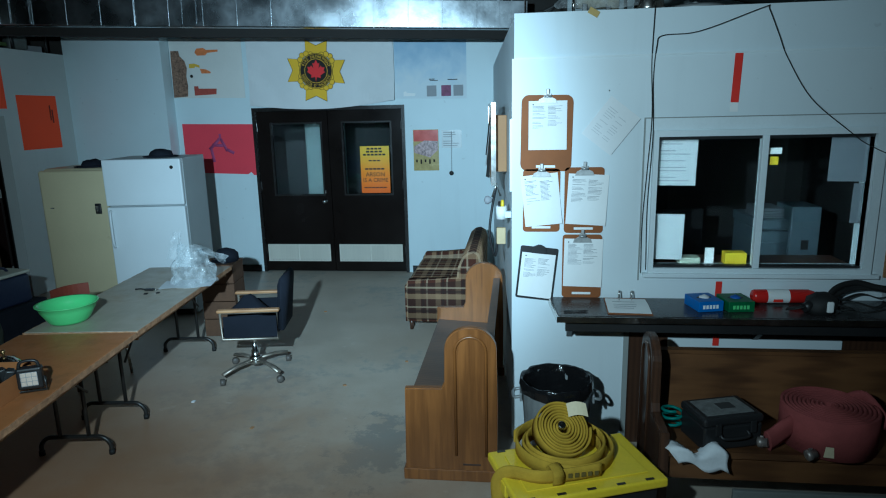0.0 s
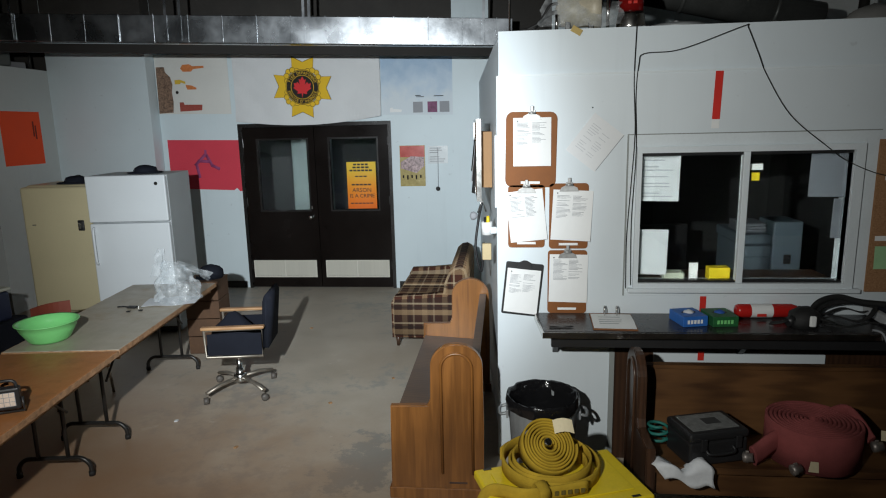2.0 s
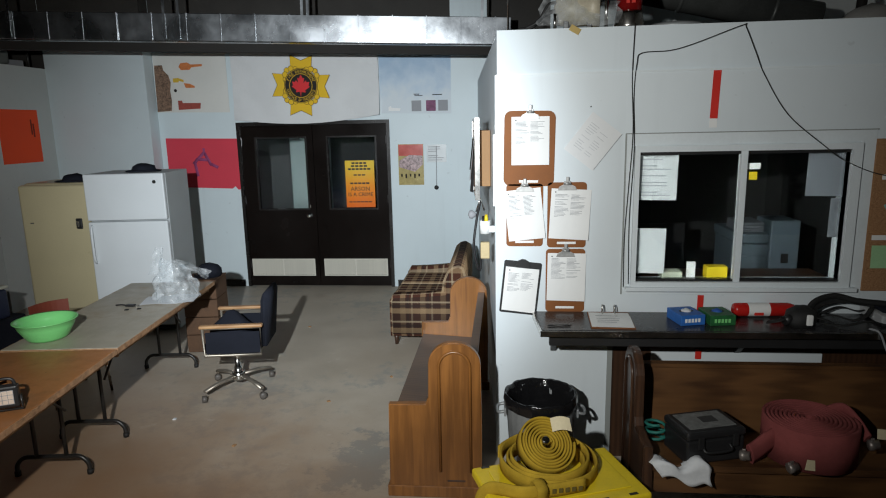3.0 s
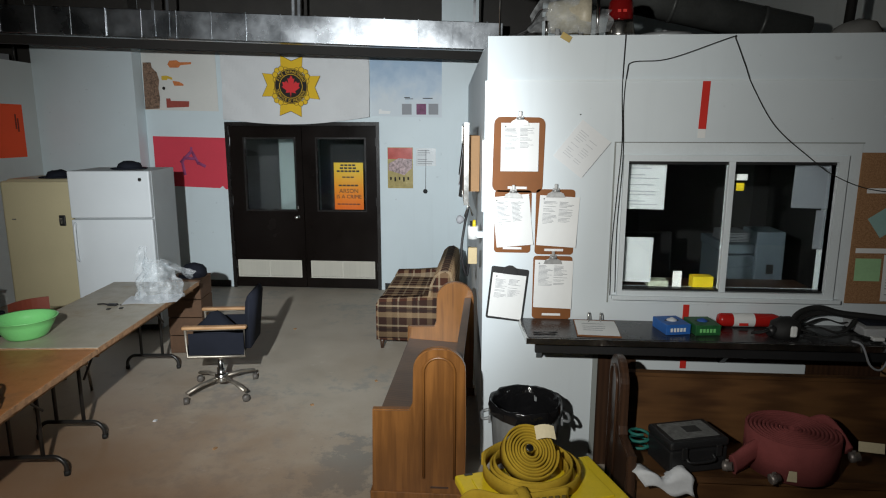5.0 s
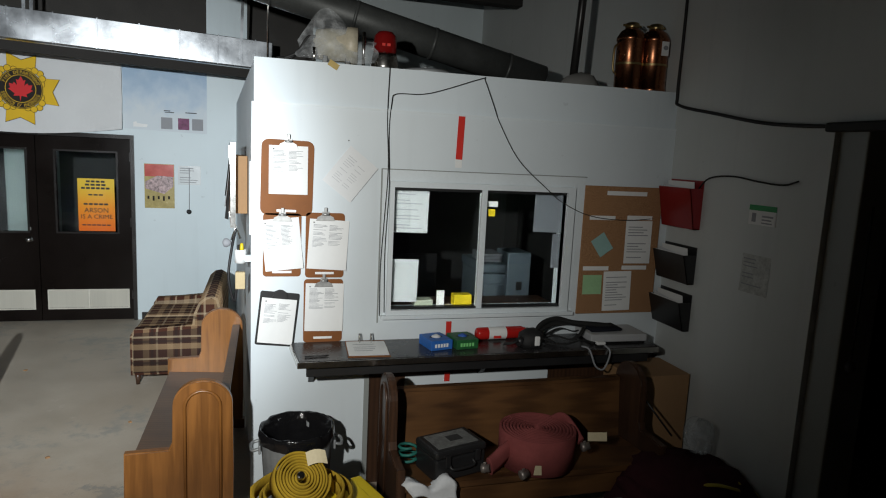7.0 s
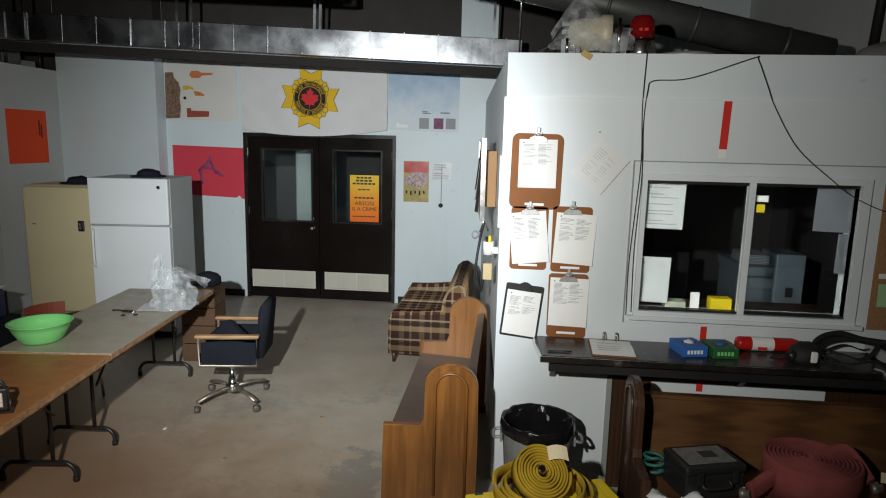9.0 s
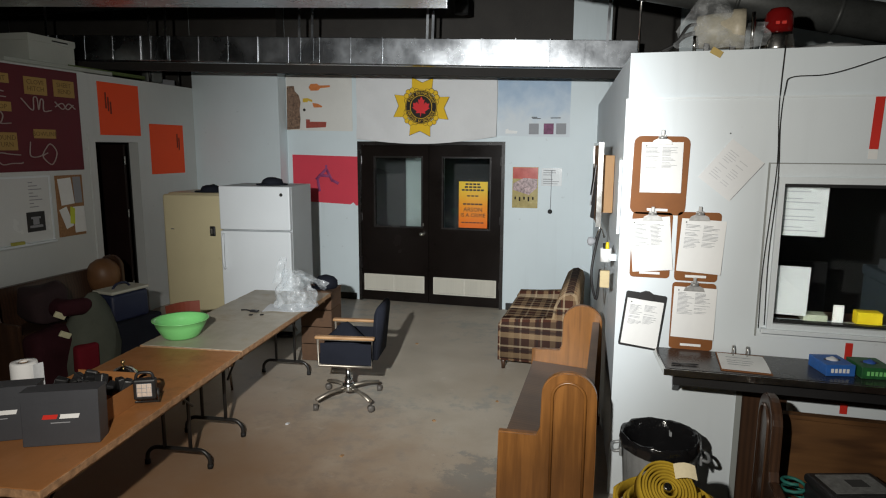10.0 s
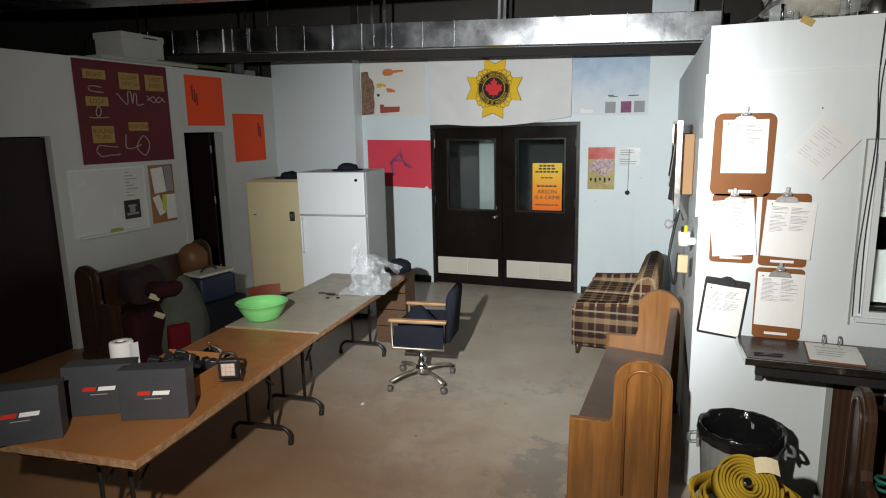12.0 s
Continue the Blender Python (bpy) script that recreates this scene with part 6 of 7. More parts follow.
def copper_extinguisher(at, label, tag):
    th = thing("copper_extinguisher", label, "fire extinguisher", at, "copper extinguishers")
    part("tank", lathe([(0.086, 0), (0.092, 0.008), (0.092, 0.03), (0.088, 0.036), (0.088, 0.36), (0.092, 0.366), (0.092, 0.385), (0.07, 0.43), (0.04, 0.455)], 36), COPPER, th, "dark copper tank")
    part("cap", lathe([(0.042, 0.45), (0.045, 0.46), (0.045, 0.485), (0.03, 0.495)], 24), BRASS, th, "brass screw cap")
    part("band", lathe([(0.0905, 0.19), (0.0905, 0.205)], 36, cap=False), BRASS, th)
    for sgn in (-1, 1):
        part("cap_lug", box(sgn * 0.045 - 0.02, sgn * 0.045 + 0.02, -0.008, 0.008, 0.465, 0.48, 0.003), BRASS, th)
    part("handle", tube(smooth_path([(-0.09, 0.0, 0.34), (-0.115, 0.0, 0.30), (-0.115, 0.0, 0.16), (-0.09, 0.0, 0.12)], 5), 0.007, 8), BRASS, th, "side handle")
    if tag:
        tg_ = part("label_plate", box(-0.005, 0.045, -0.0955, -0.088, 0.26, 0.36, 0.002), PAPER, th, "white label plate")
        part("label_mark", lathe([(0.016, 0), (0.016, 0.003)], 14), INK, tg_, at=pose(0.02, -0.0955, 0.315, 90, 0, 0))
    return th


copper_extinguisher(pose(2.455, 3.93, TOP) @ Matrix.Diagonal((1.06, 1.06, 0.93, 1)), "old copper fire extinguisher on the partition top", False)
copper_extinguisher(pose(2.62, 3.90, TOP) @ Matrix.Diagonal((1.06, 1.06, 0.93, 1)), "old copper fire extinguisher with a white label plate", True)
solid("conduit_pipe", tube([(2.22, 4.3, 2.565), (2.30, 4.3, 4.0)], 0.03, 12), BLACKM, "dark vertical pipe above the office", "pipe")
solid("sack", rough_up(lathe([(0.14, 0), (0.15, 0.05), (0.10, 0.11), (0.03, 0.13)], 20), 0.03, 9), mat("dusty_grey_sack", (0.2, 0.2, 0.19), 0.9), "dusty grey sack on the office roof", "sack", at=pose(2.16, 4.10, TOP - 0.016))
for x0, y0 in ((-6.0, 6.35), (-3.0, 5.6), (1.2, 5.0)):
    solid("ceiling_pipe", tube([(x0, y0, 3.957), (x0 + 4.0, y0 + 0.3, 3.957)], 0.045, 12), BLACKM, "dark pipe under the ceiling", "pipe", group="ceiling pipes")
solid("pipe_end", lathe([(0.075, 0), (0.075, 0.16), (0.06, 0.16), (0.06, 0.02)], 24), RUBBER, "black pipe end hanging from the ceiling", "pipe", at=pose(-1.75, 7.05, 3.52))

# ---- on the counter ----
CT = 0.946


def glove_box(at, m, side, label):
    th = thing("glove_box", label, "tissue box", at, "glove boxes")
    part("carton", box(-0.082, 0.082, -0.06, 0.14, 0, 0.068, 0.003), m, th)
    part("opening", flat_shape([(0.05 * math.cos(a), 0.04 + 0.025 * math.sin(a)) for a in [k * math.pi / 8 for k in range(16)]], 0.068, 0.0688), INKD, th, "oval opening")
    part("glove_tuft", rough_up(lathe([(0.035, 0.062), (0.03, 0.075), (0.01, 0.085)], 14, centre=(0.0, 0.04, 0)), 0.008, 40), side, th)
    part("print", joined(*[(-0.055 + 0.022 * k, -0.04 + 0.022 * k, -0.0612, -0.06, 0.02, 0.045) for k in range(5)]), PAPER if side is CLOTHW else GREENP, th)
    return th


glove_box(pose(1.07, 3.50, CT, 0, 0, 12) @ Matrix.Scale(0.86, 4), mat("blue_carton", (0.03, 0.14, 0.48), 0.5, var=0.2, scale=20), CLOTHW, "blue glove box on the counter")
glove_box(pose(1.235, 3.50, CT, 0, 0, 6) @ Matrix.Scale(0.86, 4), mat("green_carton", (0.02, 0.12, 0.035), 0.5, var=0.4, scale=25), mat("blue_glove", (0.03, 0.10, 0.4), 0.6), "green glove box on the counter")
ex = thing("fire_extinguisher", "small red fire extinguisher lying on the counter", "fire extinguisher", pose(1.35, 3.63, CT + 0.040, 0, 90, 2))
part("cylinder", lathe([(0.02, 0), (0.034, 0.006), (0.039, 0.02), (0.039, 0.31), (0.030, 0.34), (0.018, 0.35)], 32), mat("glossy_red_paint", (0.46, 0.015, 0.012), 0.25, var=0.1), ex, "red cylinder")
part("label", lathe([(0.0395, 0.08), (0.0395, 0.20)], 32, cap=False), PAPER, ex, "white printed band")
part("label_print", box(0.008, 0.024, -0.0405, -0.030, 0.11, 0.16), RED, ex)
part("valve", lathe([(0.017, 0.35), (0.02, 0.38), (0.012, 0.40)], 14), BLACK, ex)
part("lever", box(-0.012, 0.012, -0.012, 0.055, 0.375, 0.39, 0.003), BLACK, ex)
mk = thing("breathing_mask", "black rubber breathing mask with straps on the counter", "mask", pose(1.66, 3.49, CT))
part("face", rough_up(lathe([(0.075, 0), (0.085, 0.03), (0.07, 0.075), (0.03, 0.10)], 22), 0.014, 14), RUBBER, mk, shade=True)
part("visor_band", box(0.0, 0.035, -0.085, -0.06, 0.015, 0.075, 0.008), PAPER, mk, "white buckle")
for s in (-1, 1):
    part("strap", tube(smooth_path([(s * 0.06, -0.02, 0.05), (s * 0.13, -0.05, 0.035), (s * 0.17, 0.0, 0.012)], 5), 0.01, 6, flat=(0.016, 0.004)), RUBBER, mk)
part("hose_end", lathe([(0.025, 0), (0.028, 0.05)], 16), BLACK, mk, at=pose(-0.10, -0.04, 0.03, 0, 75, 20))
sp = thing("harness_strap", "tangle of black webbing straps on the counter", "strap", pose(1.95, 3.56, CT))
for pts, w in (([(-0.20, -0.05, 0.012), (-0.21, 0.0, 0.07), (-0.15, 0.03, 0.115), (-0.05, 0.05, 0.13), (0.06, 0.04, 0.105), (0.20, 0.02, 0.095), (0.33, 0.0, 0.085)], 0.018),
               ([(-0.17, -0.06, 0.012), (-0.18, 0.02, 0.06), (-0.10, 0.06, 0.09), (0.02, 0.07, 0.10), (0.14, 0.06, 0.08), (0.26, 0.04, 0.075)], 0.022),
               ([(-0.15, 0.03, 0.012), (-0.10, -0.05, 0.045), (-0.02, -0.09, 0.03), (0.06, -0.06, 0.05), (0.12, 0.0, 0.075)], 0.016),
               ([(-0.19, -0.08, 0.012), (-0.08, -0.13, 0.014), (0.05, -0.11, 0.03), (0.13, -0.14, 0.02)], 0.012),
               ([(-0.12, 0.08, 0.012), (0.0, 0.10, 0.05), (0.1, 0.09, 0.03), (0.16, 0.05, 0.07)], 0.014)):
    part("webbing", tube(smooth_path(pts, 8), w, 6, flat=(w, 0.004)), RUBBER, sp)
part("buckle", box(0.13, 0.19, -0.17, -0.13, 0.01, 0.03, 0.006), PAPER, sp, "white plastic buckle")
part("hanging_cord", tube(smooth_path([(0.02, -0.17, 0.01), (0.05, -0.215, 0.0), (0.09, -0.235, -0.10), (0.15, -0.235, -0.12), (0.19, -0.225, -0.02), (0.18, -0.17, 0.012)], 7), 0.006, 6), INK, sp, "grey cord hanging over the edge")
dv = thing("device_box", "flat pale grey electronic device with printed top", "device", pose(2.27, 3.555, CT, 0, 0, -2))
part("case", box(-0.20, 0.20, -0.11, 0.13, 0.01, 0.06, 0.008), mat("pale_grey_plastic", (0.48, 0.49, 0.50), 0.45, var=0.06), dv)
part("dark_cloth", rough_up(box(-0.16, 0.05, -0.05, 0.10, 0.06, 0.08, 0.008), 0.012, 14), FABB, dv, shade=True)
part("feet", joined((-0.19, -0.16, -0.1, -0.07, 0, 0.01), (0.16, 0.19, -0.1, -0.07, 0, 0.01), (-0.19, -0.16, 0.09, 0.12, 0, 0.01), (0.16, 0.19, 0.09, 0.12, 0, 0.01)), RUBBER, dv)
bi = thing("ring_clipboard", "opened sheet in a two-ring clipboard on the counter", "clipboard", pose(0.645, 3.53, CT, 0, 0, -3))
part("board", box(-0.12, 0.12, -0.155, 0.15, 0, 0.004), HARDB, bi)
part("page", thick(grid(5, 5, lambda u, v: (-0.115 + 0.23 * u, -0.14 + 0.27 * v, 0.006 + 0.006 * math.sin(math.pi * v) * u)), 0.001), PAPER, bi, "white printed sheet")
part("print", bars(0.19, 0.2, 10, 31, z=0.0135), INK, bi)
for x in (-0.035, 0.035):
    part("ring", tube(smooth_path([(x, 0.10, 0.005), (x, 0.105, 0.045), (x, 0.12, 0.058), (x, 0.14, 0.045), (x, 0.14, 0.005)], 4), 0.0035, 6), CHROME, bi, "steel binder ring")
solid("pen", lathe([(0.005, 0), (0.005, 0.12), (0.002, 0.135)], 10), BLACK, "dark pen lying on the counter", "pen", at=pose(0.28, 3.41, CT + 0.005, 0, 90, 5))

# ---- inside the office window ----
# white paper greyed: the light lost through the glass is in its colour
GLASSP = mat("dimmed_window_paper", (0.46, 0.485, 0.50), 0.85, var=0.05, scale=6, bump=0.05)
# darker grey, for the sheets right of the mullion and the copier's stack
GREYP = mat("blue_grey_sheet", (0.17, 0.185, 0.21), 0.85, var=0.08, scale=6, bump=0.05)
for x, z, w, h, lab, ln in ((0.925, 1.742, 0.225, 0.265, "white printed notice taped inside the window", True), (0.900, 1.307, 0.175, 0.27, "blank white sheet taped inside the window", False), (1.865, 1.754, 0.23, 0.26, "blank white sheet taped inside the window", False), (1.918, 1.50, 0.055, 0.225, "torn strip of white paper hanging inside the window", False)):
    sheet("window_notice", w, h, wall_frame(x, 3.757, z, 0, -1), lab, int(x * 10), 11, lines=False, material=GLASSP if x < 1.5 else GREYP, group="window notices")
    if ln:
        solid("notice_print", bars(w, h, 12, 9, z=0), INK, "grey printed lines of the window notice", "print", at=wall_frame(x, 3.7475, z, 0, -1))
for x, z, w, h, m, lab in ((1.452, 1.80, 0.075, 0.035, PAPER, "small white label stuck to the window"), (1.452, 1.745, 0.045, 0.045, YELLOW, "small yellow sticky note on the window")):
    solid("sticker", box(-w / 2, w / 2, -h / 2, h / 2, 0, 0.0015), m, lab, "sticker", at=wall_frame(x, 3.745, z))
solid("inner_sill", box(W0, W1, 3.765, 4.05, 1.105, 1.133), DARKW, "dark shelf inside the office window", "shelf", kind="structure")
solid("yellow_box", box(1.24, 1.36, 3.775, 3.85, 1.134, 1.205, 0.003), YELLOW, "yellow box on the office window shelf", "box")
solid("card", box(1.125, 1.175, 3.78, 3.79, 1.134, 1.235), PAPER, "white card standing on the office window shelf", "card")
solid("pale_box", box(0.98, 1.10, 3.775, 3.87, 1.134, 1.175, 0.004), mat("pale_green_carton", (0.42, 0.46, 0.36), 0.7), "low pale green box on the office window shelf", "box")
pc = thing("photocopier", "pale blue-grey office photocopier in the dark office", "photocopier", pose(1.92, 4.75, 0))
COPY = mat("pale_blue_plastic", (0.11, 0.145, 0.175), 0.5, var=0.08)
part("body", box(-0.16, 0.20, -0.05, 0.5, 0.0, 1.16, 0.01), COPY, pc)
for k in range(3):
    part("paper_tray", box(-0.15, 0.03, -0.062, -0.05, 0.50 + 0.2 * k, 0.68 + 0.2 * k, 0.005), COPY, pc)
part("control_tower", box(0.04, 0.24, -0.08, 0.2, 0.9, 1.34, 0.008), COPY, pc, "raised control end")
part("scanner_lid", box(-0.18, 0.04, -0.06, 0.48, 1.17, 1.24, 0.01), COPY, pc)
part("paper_stack", rough_up(joined(*[(-0.16, 0.02, 0.0, 0.25, 1.25 + 0.012 * k, 1.258 + 0.012 * k) for k in range(6)]), 0.008, 12), GREYP, pc, "untidy paper stack")
part("button", joined((0.12, 0.17, -0.083, -0.08, 1.03, 1.10), (0.13, 0.16, -0.083, -0.08, 0.95, 0.98)), BLACK, pc)
ds = thing("office_desk", "dark cluttered desk in the unlit office", "desk", pose(1.2, 4.9, 0))
part("desktop", box(-0.7, 0.4, 0, 0.7, 0.72, 0.75, 0.004), DARKWX, ds)
for x in (-0.68, 0.36):
    part("side", box(x, x + 0.03, 0.02, 0.68, 0, 0.72), DARKW, ds)
mo = thing("monitor", "dark flat monitor on the office desk", "monitor", pose(1.25, 5.15, 0.751, 0, 0, 8))
part("screen", box(-0.25, 0.25, -0.02, 0.02, 0.12, 0.50, 0.008), BLACK, mo)
part("stand", joined((-0.02, 0.02, 0.02, 0.04, 0.02, 0.3), (-0.1, 0.1, -0.06, 0.1, 0, 0.02)), BLACK, mo)
solid("wall_calendar", box(1.75, 2.05, 6.28, 6.295, 1.75, 2.05), INK, "grey calendar on the office back wall", "calendar")


# ---- bin, tote and hoses ----
bn = thing("trash_can", "ribbed galvanised trash can with a black liner", "trash can", pose(0.246, 3.40, -0.118) @ Matrix.Diagonal((1.09, 1.09, 1.0, 1)))
bm = lathe([(0.145, 0.119), (0.15, 0.135), (0.178, 0.62), (0.182, 0.65), (0.175, 0.65), (0.170, 0.62), (0.14, 0.15), (0.01, 0.145)], 72)
for v in bm.verts:
    k = math.atan2(v.co.y, v.co.x)
    if 0.13 < v.co.z < 0.64:
        s = 1 + 0.018 * math.cos(k * 24)
        v.co.x, v.co.y = v.co.x * s, v.co.y * s
part("body", bm, GALV, bn, "ribbed grey metal body")
part("liner", rough_up(lathe([(0.186, 0.605), (0.190, 0.62), (0.191, 0.64), (0.189, 0.668), (0.183, 0.678), (0.173, 0.668), (0.163, 0.60), (0.15, 0.40), (0.10, 0.25), (0.01, 0.22)], 72, cap=False), 0.010, 22), BAGB, bn, "glossy black bag folded over the rim", shade=True)
for s in (-1, 1):
    part("handle", tube(smooth_path([(s * 0.185, -0.05, 0.58), (s * 0.222, -0.04, 0.57), (s * 0.225, 0.04, 0.57), (s * 0.185, 0.05, 0.58)], 4), 0.009, 8), GALV, bn, "side handle")
    part("handle_plate", box(s * 0.186 - 0.006, s * 0.186 + 0.006, -0.06, 0.06, 0.55, 0.60, 0.004), GALV, bn)
tt = thing("storage_tote", "black storage tote with a yellow lid", "storage tote", pose(0.285, 2.68, 0, 0, 0, 20))
part("body", prism([(-0.29, 0.0), (0.29, 0.0), (0.33, 0.40), (-0.33, 0.40)], -0.185, 0.185, "y", 0.01), BLACK, tt, "black ribbed body")
lid = part("lid", box(-0.355, 0.355, -0.215, 0.215, 0.40, 0.445, 0.012, 3), YELLOW, tt, "yellow snap lid")
part("lid_panel", box(-0.29, 0.29, -0.15, 0.15, 0.445, 0.452, 0.003), YELLOW, lid)
for k in range(5):
    part("slot", box(-0.31 + k * 0.14, -0.27 + k * 0.14, -0.205, -0.19, 0.4452, 0.447), BLACK, lid)
    part("slot", box(-0.31 + k * 0.14, -0.27 + k * 0.14, 0.19, 0.205, 0.4452, 0.447), BLACK, lid)
for x in (-0.36, 0.34):
    part("latch", box(x, x + 0.02, -0.06, 0.06, 0.37, 0.43, 0.005), YELLOW, lid)


def coil(r0, r1, turns, height, width, wob=0.0, seed=0):
    """A flat hose wound on edge: one long strap along a spiral."""
    bm = bmesh.new()
    n = int(turns * 40)
    rows_ = []
    for i in range(n + 1):
        t = i / n
        a = 2 * math.pi * turns * t
        r = r0 + (r1 - r0) * t + wob * math.sin(a * 0.37 + seed) * t
        th_ = width * 0.38
        lift = 0.012 * math.sin(a * 0.5 + seed) * wob / 0.01 if wob else 0.0
        ring = []
        for dr, dz in ((-th_, 0.0), (-th_, height), (0, height + 0.004), (th_, height), (th_, 0.0)):
            ring.append(bm.verts.new(((r + dr) * math.cos(a), (r + dr) * math.sin(a), dz + lift)))
        rows_.append(ring)
    for p, q in zip(rows_, rows_[1:]):
        for k in range(5):
            bm.faces.new((p[k], q[k], q[(k + 1) % 5], p[(k + 1) % 5])).smooth = True
    bm.faces.new(rows_[0])
    bm.faces.new(list(reversed(rows_[-1])))
    bmesh.ops.recalc_face_normals(bm, faces=bm.faces[:])
    return bm


yh = thing("fire_hose", "coiled flat yellow fire hose with a white tag", "fire hose", pose(0.235, 2.78, 0.453, 0, 0, 15))
part("outer_coil", coil(0.155, 0.235, 3.4, 0.062, 0.016, 0.012, 1), HOSEY, yh, "loose outer loops")
part("inner_roll", coil(0.022, 0.135, 8.0, 0.066, 0.013, 0.002, 2), HOSEY, yh, "tight inner roll, tilted", at=pose(-0.01, 0.02, 0.088, 40, 6, 0))
part("coupling", lathe([(0.016, 0), (0.022, 0.01), (0.022, 0.06), (0.016, 0.07)], 18), CHROME, yh, "metal coupling", at=pose(-0.01, 0.02, 0.10, 40, 0, 0))
part("hose_end", tube(smooth_path([(0.10, -0.235, 0.035), (-0.05, -0.25, 0.035), (-0.19, -0.235, 0.030), (-0.30, -0.16, 0.020), (-0.345, -0.13, -0.04), (-0.345, -0.13, -0.14)], 8), 0.03, 8, flat=(0.008, 0.034)), HOSEY, yh, "loose flat end hanging over the lid")
part("strap_wrap", tube(smooth_path([(-0.11, -0.27, 0.005), (-0.11, -0.275, 0.06), (-0.12, -0.22, 0.075), (-0.13, -0.20, 0.01)], 6), 0.03, 6, flat=(0.028, 0.005)), HOSEY, yh)
part("print", joined(*[(-0.06 + 0.03 * k, -0.042 + 0.03 * k, -0.262, -0.258, 0.025, 0.045) for k in range(5)]), mat("dark_olive_print", (0.12, 0.09, 0.015), 0.8, bump=0), yh, "dark stencilled marks")
part("tag", thick(grid(4, 3, lambda u, v: (0.03 + 0.09 * u, 0.0 + 0.04 * v - 0.02 * u, 0.175 + 0.05 * v + 0.012 * math.sin(3 * u))), 0.0015), mat("cream_tag", (0.66, 0.58, 0.38), 0.7), yh, "cream paper tag")
rh = thing("fire_hose", "rolled faded red fire hose with couplings on the pew", "fire hose", pose(1.50, 2.965, 0.463, 0, 0, 0))
part("roll", coil(0.02, 0.207, 10, 0.185, 0.021, 0.0, 3), HOSER, rh, "tight hose roll standing on edge")
part("loose_end", tube(smooth_path([(-0.17, -0.06, 0.11), (-0.22, -0.08, 0.09), (-0.27, -0.10, 0.06), (-0.31, -0.12, 0.045)], 6), 0.05, 8, flat=(0.02, 0.055)), HOSER, rh, "short loose end")
part("loose_end", tube(smooth_path([(0.13, 0.12, 0.15), (0.185, 0.07, 0.20), (0.215, 0.0, 0.17), (0.23, -0.08, 0.12)], 6), 0.03, 8, flat=(0.012, 0.03)), HOSER, rh)
for x, y, z, r in ((-0.335, -0.13, 0.045, 60), (-0.15, -0.20, 0.03, 100), (0.235, -0.12, 0.11, 80)):
    cp = part("coupling", lathe([(0.02, -0.03), (0.032, -0.025), (0.032, 0.0), (0.027, 0.004), (0.027, 0.03), (0.02, 0.03), (0.018, -0.02)], 20), mat("dull_grey_metal", (0.26, 0.23, 0.21), 0.45, 0.6, var=0.2) if x < -0.3 else bpy.data.materials["dull_grey_metal"], rh, "dull metal coupling", at=pose(x, y, z, 80, 0, r) @ Matrix.Scale(0.78, 4))
    part("lug", box(-0.006, 0.006, 0.03, 0.042, -0.01, 0.01, 0.002), bpy.data.materials["dull_grey_metal"], cp)
for x, y, z, r in ((-0.10, -0.21, 0.025, 20), (0.26, -0.10, 0.13, -10)):
    part("tag", thick(grid(3, 3, lambda u, v: (0.10 * u, 0.0 - 0.02 * u, 0.05 * v)), 0.0015), bpy.data.materials["cream_tag"], rh, "cream paper tag", at=pose(x, y, z, 0, r * 0.5, r))
tb = thing("toolbox", "black plastic toolbox with a printed lid insert", "toolbox", pose(1.005, 2.95, 0.463, 0, 0, 16))
part("body", box(-0.15, 0.15, -0.11, 0.10, 0, 0.12, 0.01), BLACK, tb)
lid = part("lid", box(-0.155, 0.155, -0.115, 0.105, 0.123, 0.165, 0.015, 3), BLACK, tb, "dark lid")
part("insert", box(-0.12, 0.12, -0.08, 0.075, 0.165, 0.168), mat("grey_printed_insert", (0.17, 0.175, 0.17), 0.5, var=0.5, scale=30), lid, "grey printed label insert")
part("insert_picture", box(-0.02, 0.06, -0.03, 0.03, 0.168, 0.1688), INKD, lid)
for x in (-0.1, 0.08):
    part("latch", box(x, x + 0.03, -0.125, -0.114, 0.08, 0.14, 0.003), BLACK, tb)
part("handle", tube(smooth_path([(-0.07, -0.11, 0.09), (-0.06, -0.135, 0.07), (0.06, -0.135, 0.07), (0.07, -0.11, 0.09)], 4), 0.008, 6), BLACK, tb)
solid("cord_reel", tube([(0.05 * math.cos(k * 0.6), 0.05 * math.sin(k * 0.6), 0.01 + 0.0035 * k) for k in range(30)], 0.008, 6), mat("teal_cord", (0.02, 0.16, 0.13), 0.6), "small coil of teal cord on the pew", "cord", at=pose(0.80, 3.03, 0.465))
solid("rag", rough_up(thick(grid(16, 12, lambda u, v: Vector((0.25 * u + 0.05 * v, 0.075 - 0.085 * min(1, v * 2.2), 0.012 - 0.17 * (0.6 + 0.4 * u) * max(0, v - 0.4) + 0.02 * math.sin(9 * u)))), 0.002), 0.022, 11, 3), CLOTHW, "crumpled white rag over the pew seat edge", "rag", at=pose(0.715, 2.765, 0.470), shade=True)
st = thing("steel_plate", "grey flat panel leaning under the pew front", "panel", pose(1.45, 2.70, 0))
part("panel", box(-0.45, 0.45, -0.012, 0.012, 0.0, 0.34, 0.004), mat("grey_green_panel", (0.16, 0.17, 0.16), 0.6, var=0.2), st)
cx = thing("cardboard_box", "closed brown cardboard box beside the pew", "cardboard box", pose(2.465, 3.43, 0, 0, 0, 0))
part("body", box(-0.20, 0.22, -0.17, 0.17, 0, 0.78, 0.005), CARD, cx)
part("flap", box(-0.20, 0.22, -0.172, -0.002, 0.78, 0.784), CARD, cx)
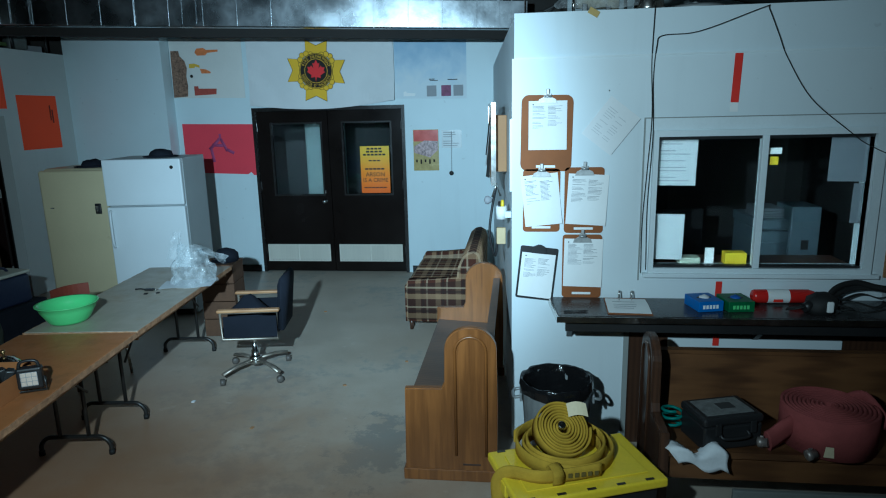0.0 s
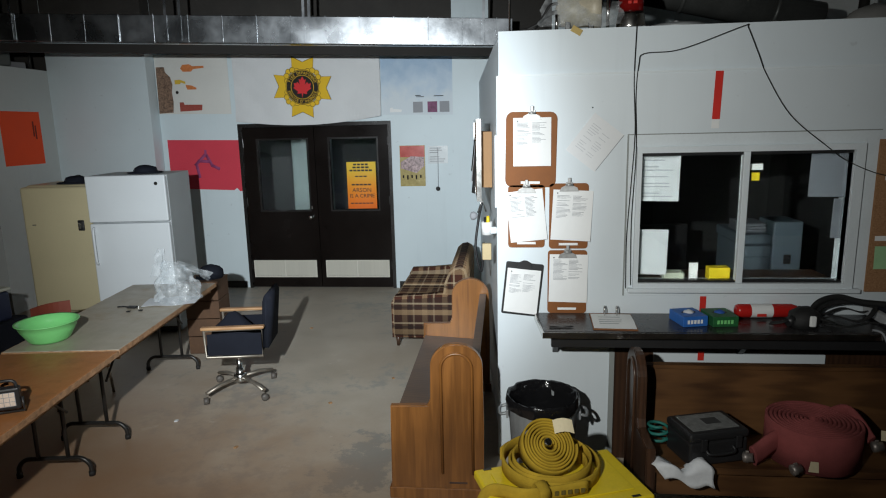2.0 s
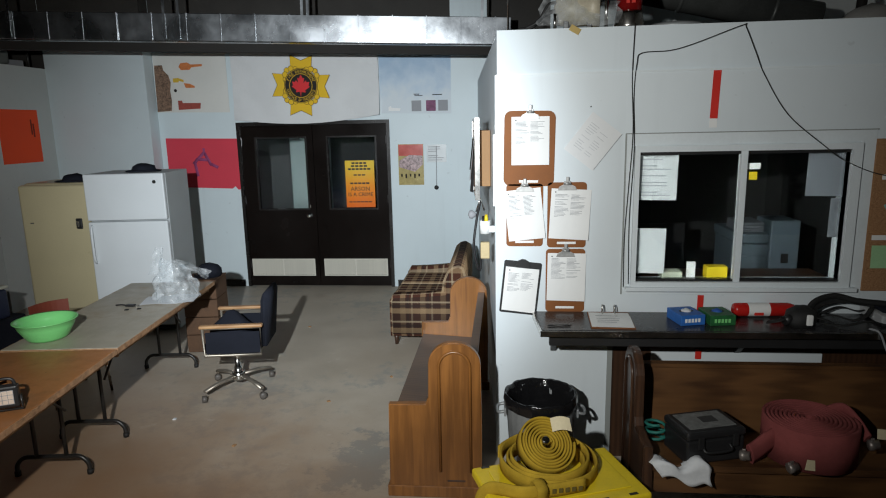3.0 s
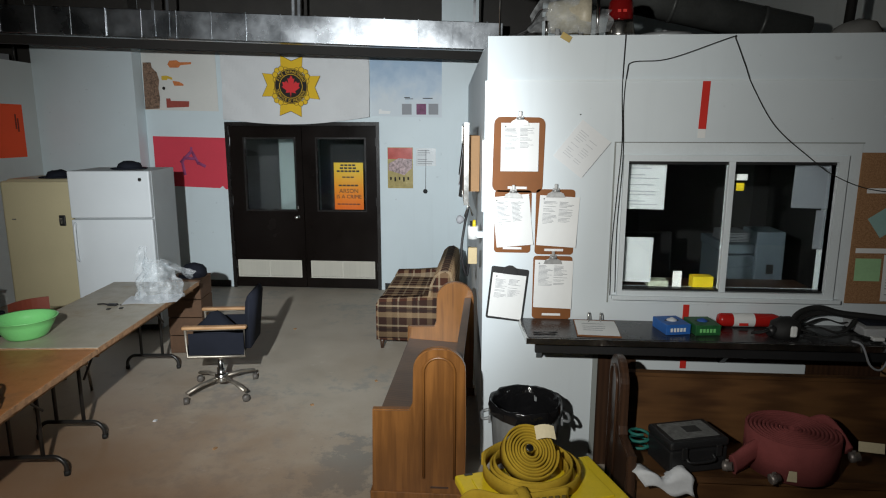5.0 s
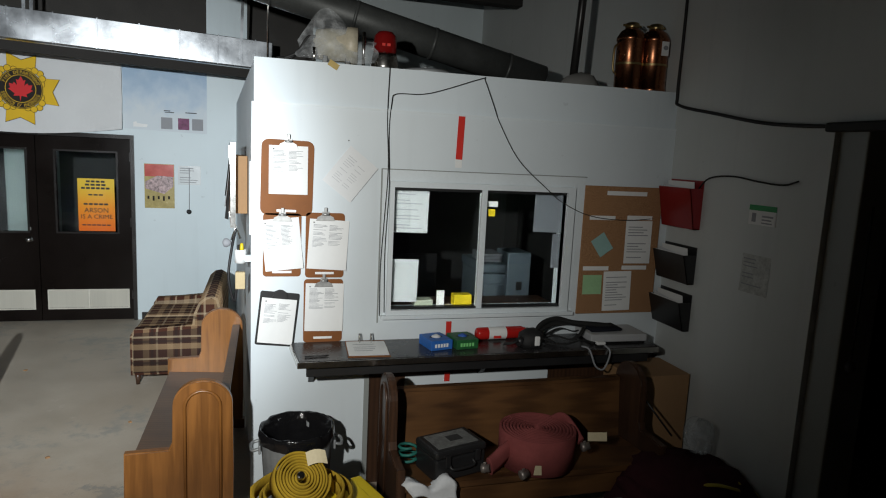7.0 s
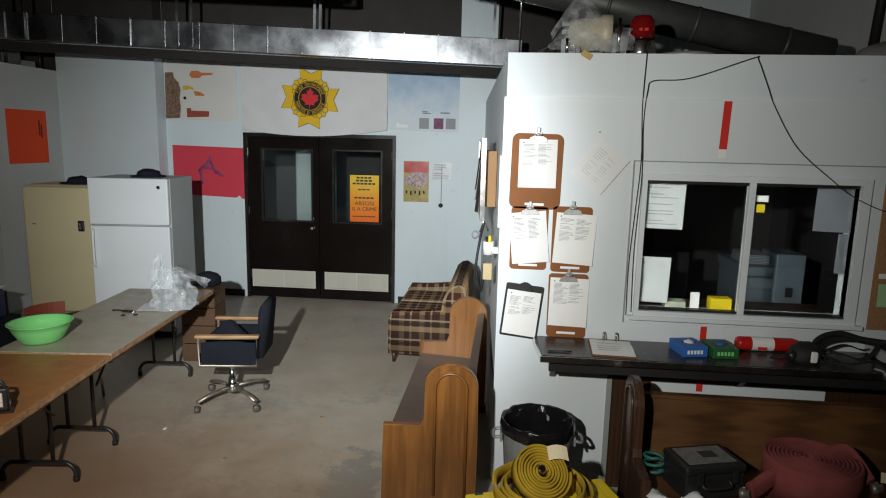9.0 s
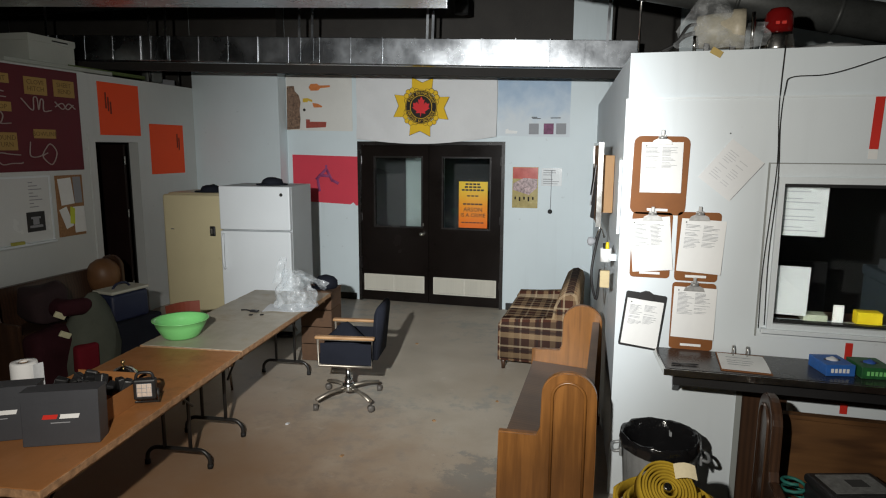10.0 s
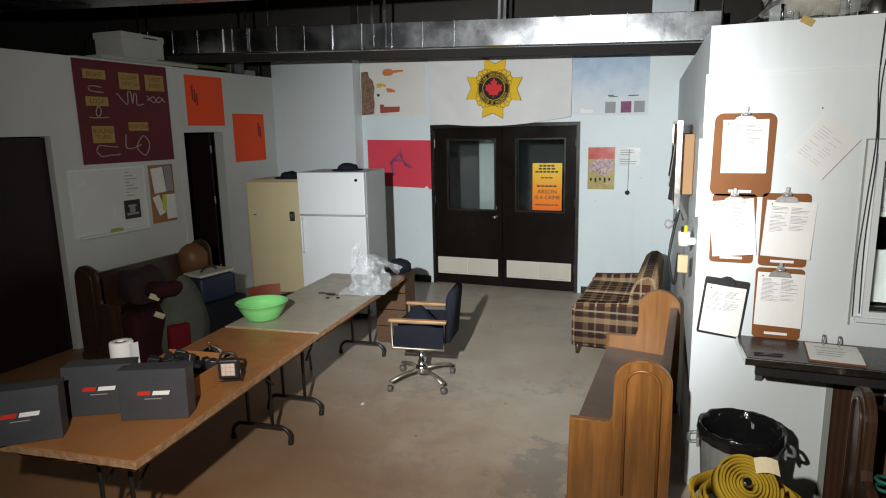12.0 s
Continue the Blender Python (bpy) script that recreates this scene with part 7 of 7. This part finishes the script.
part("flap", box(-0.20, 0.22, 0.002, 0.172, 0.78, 0.784), CARD, cx)
tg = thing("turnout_gear", "heap of dark maroon turnout gear with yellow trim", "clothing pile", pose(2.30, 2.72, 0))
part("coat_body", rough_up(rough_up(lathe([(0.42, 0), (0.44, 0.1), (0.40, 0.30), (0.30, 0.43), (0.15, 0.49), (0.02, 0.50)], 36), 0.07, 4, 3), 0.02, 14, 5), TURN, tg, shade=True)
part("coat_fold", rough_up(box(-0.40, 0.1, -0.35, 0.1, 0.30, 0.44, 0.06, 4), 0.05, 5, 7), TURN, tg, shade=True)
for p in ([(-0.12, -0.18, 0.47), (0.0, -0.24, 0.49), (0.12, -0.26, 0.46)], [(0.20, -0.16, 0.44), (0.28, -0.18, 0.40), (0.34, -0.20, 0.33)]):
    part("reflective_trim", tube(smooth_path(p, 6), 0.015, 6, flat=(0.016, 0.006)), mat("dull_yellow_trim", (0.42, 0.34, 0.03), 0.7) if p[0][0] < 0 else bpy.data.materials["dull_yellow_trim"], tg, "dull yellow trim band")
pb = solid("plastic_bag", grid(28, 14, lambda u, v: Vector((0.085 * math.sin(math.pi * v) ** 0.6 * math.cos(2 * math.pi * u), 0.085 * math.sin(math.pi * v) ** 0.6 * math.sin(2 * math.pi * u), 0.10 - 0.10 * math.cos(math.pi * v))) + noise.noise_vector(Vector((u * 7, v * 5, 2))) * 0.02), FILM, "small crumpled clear plastic bag on the gear", "plastic bag", at=pose(2.50, 2.90, 0.45))
solid("stick", tube([(2.22, 3.10, 0.75), (2.38, 2.98, 0.52)], 0.006, 6), BLACK, "thin dark stick leaning on the cardboard box", "stick")

# ---- small marks on the floor ----
for k, (x, y) in enumerate(((-2.35, 4.05), (-1.3, 4.4), (-1.75, 3.7), (-0.9, 4.9), (-2.0, 6.2))):
    solid("floor_scrap", rough_up(box(-0.012, 0.012, -0.01, 0.01, 0, 0.008), 0.004, 50, k), CLOTHW if k == 0 else CARD, "tiny scrap of litter on the floor", "litter", group="floor scraps", at=pose(x, y, 0.001, 0, 0, 40 * k))
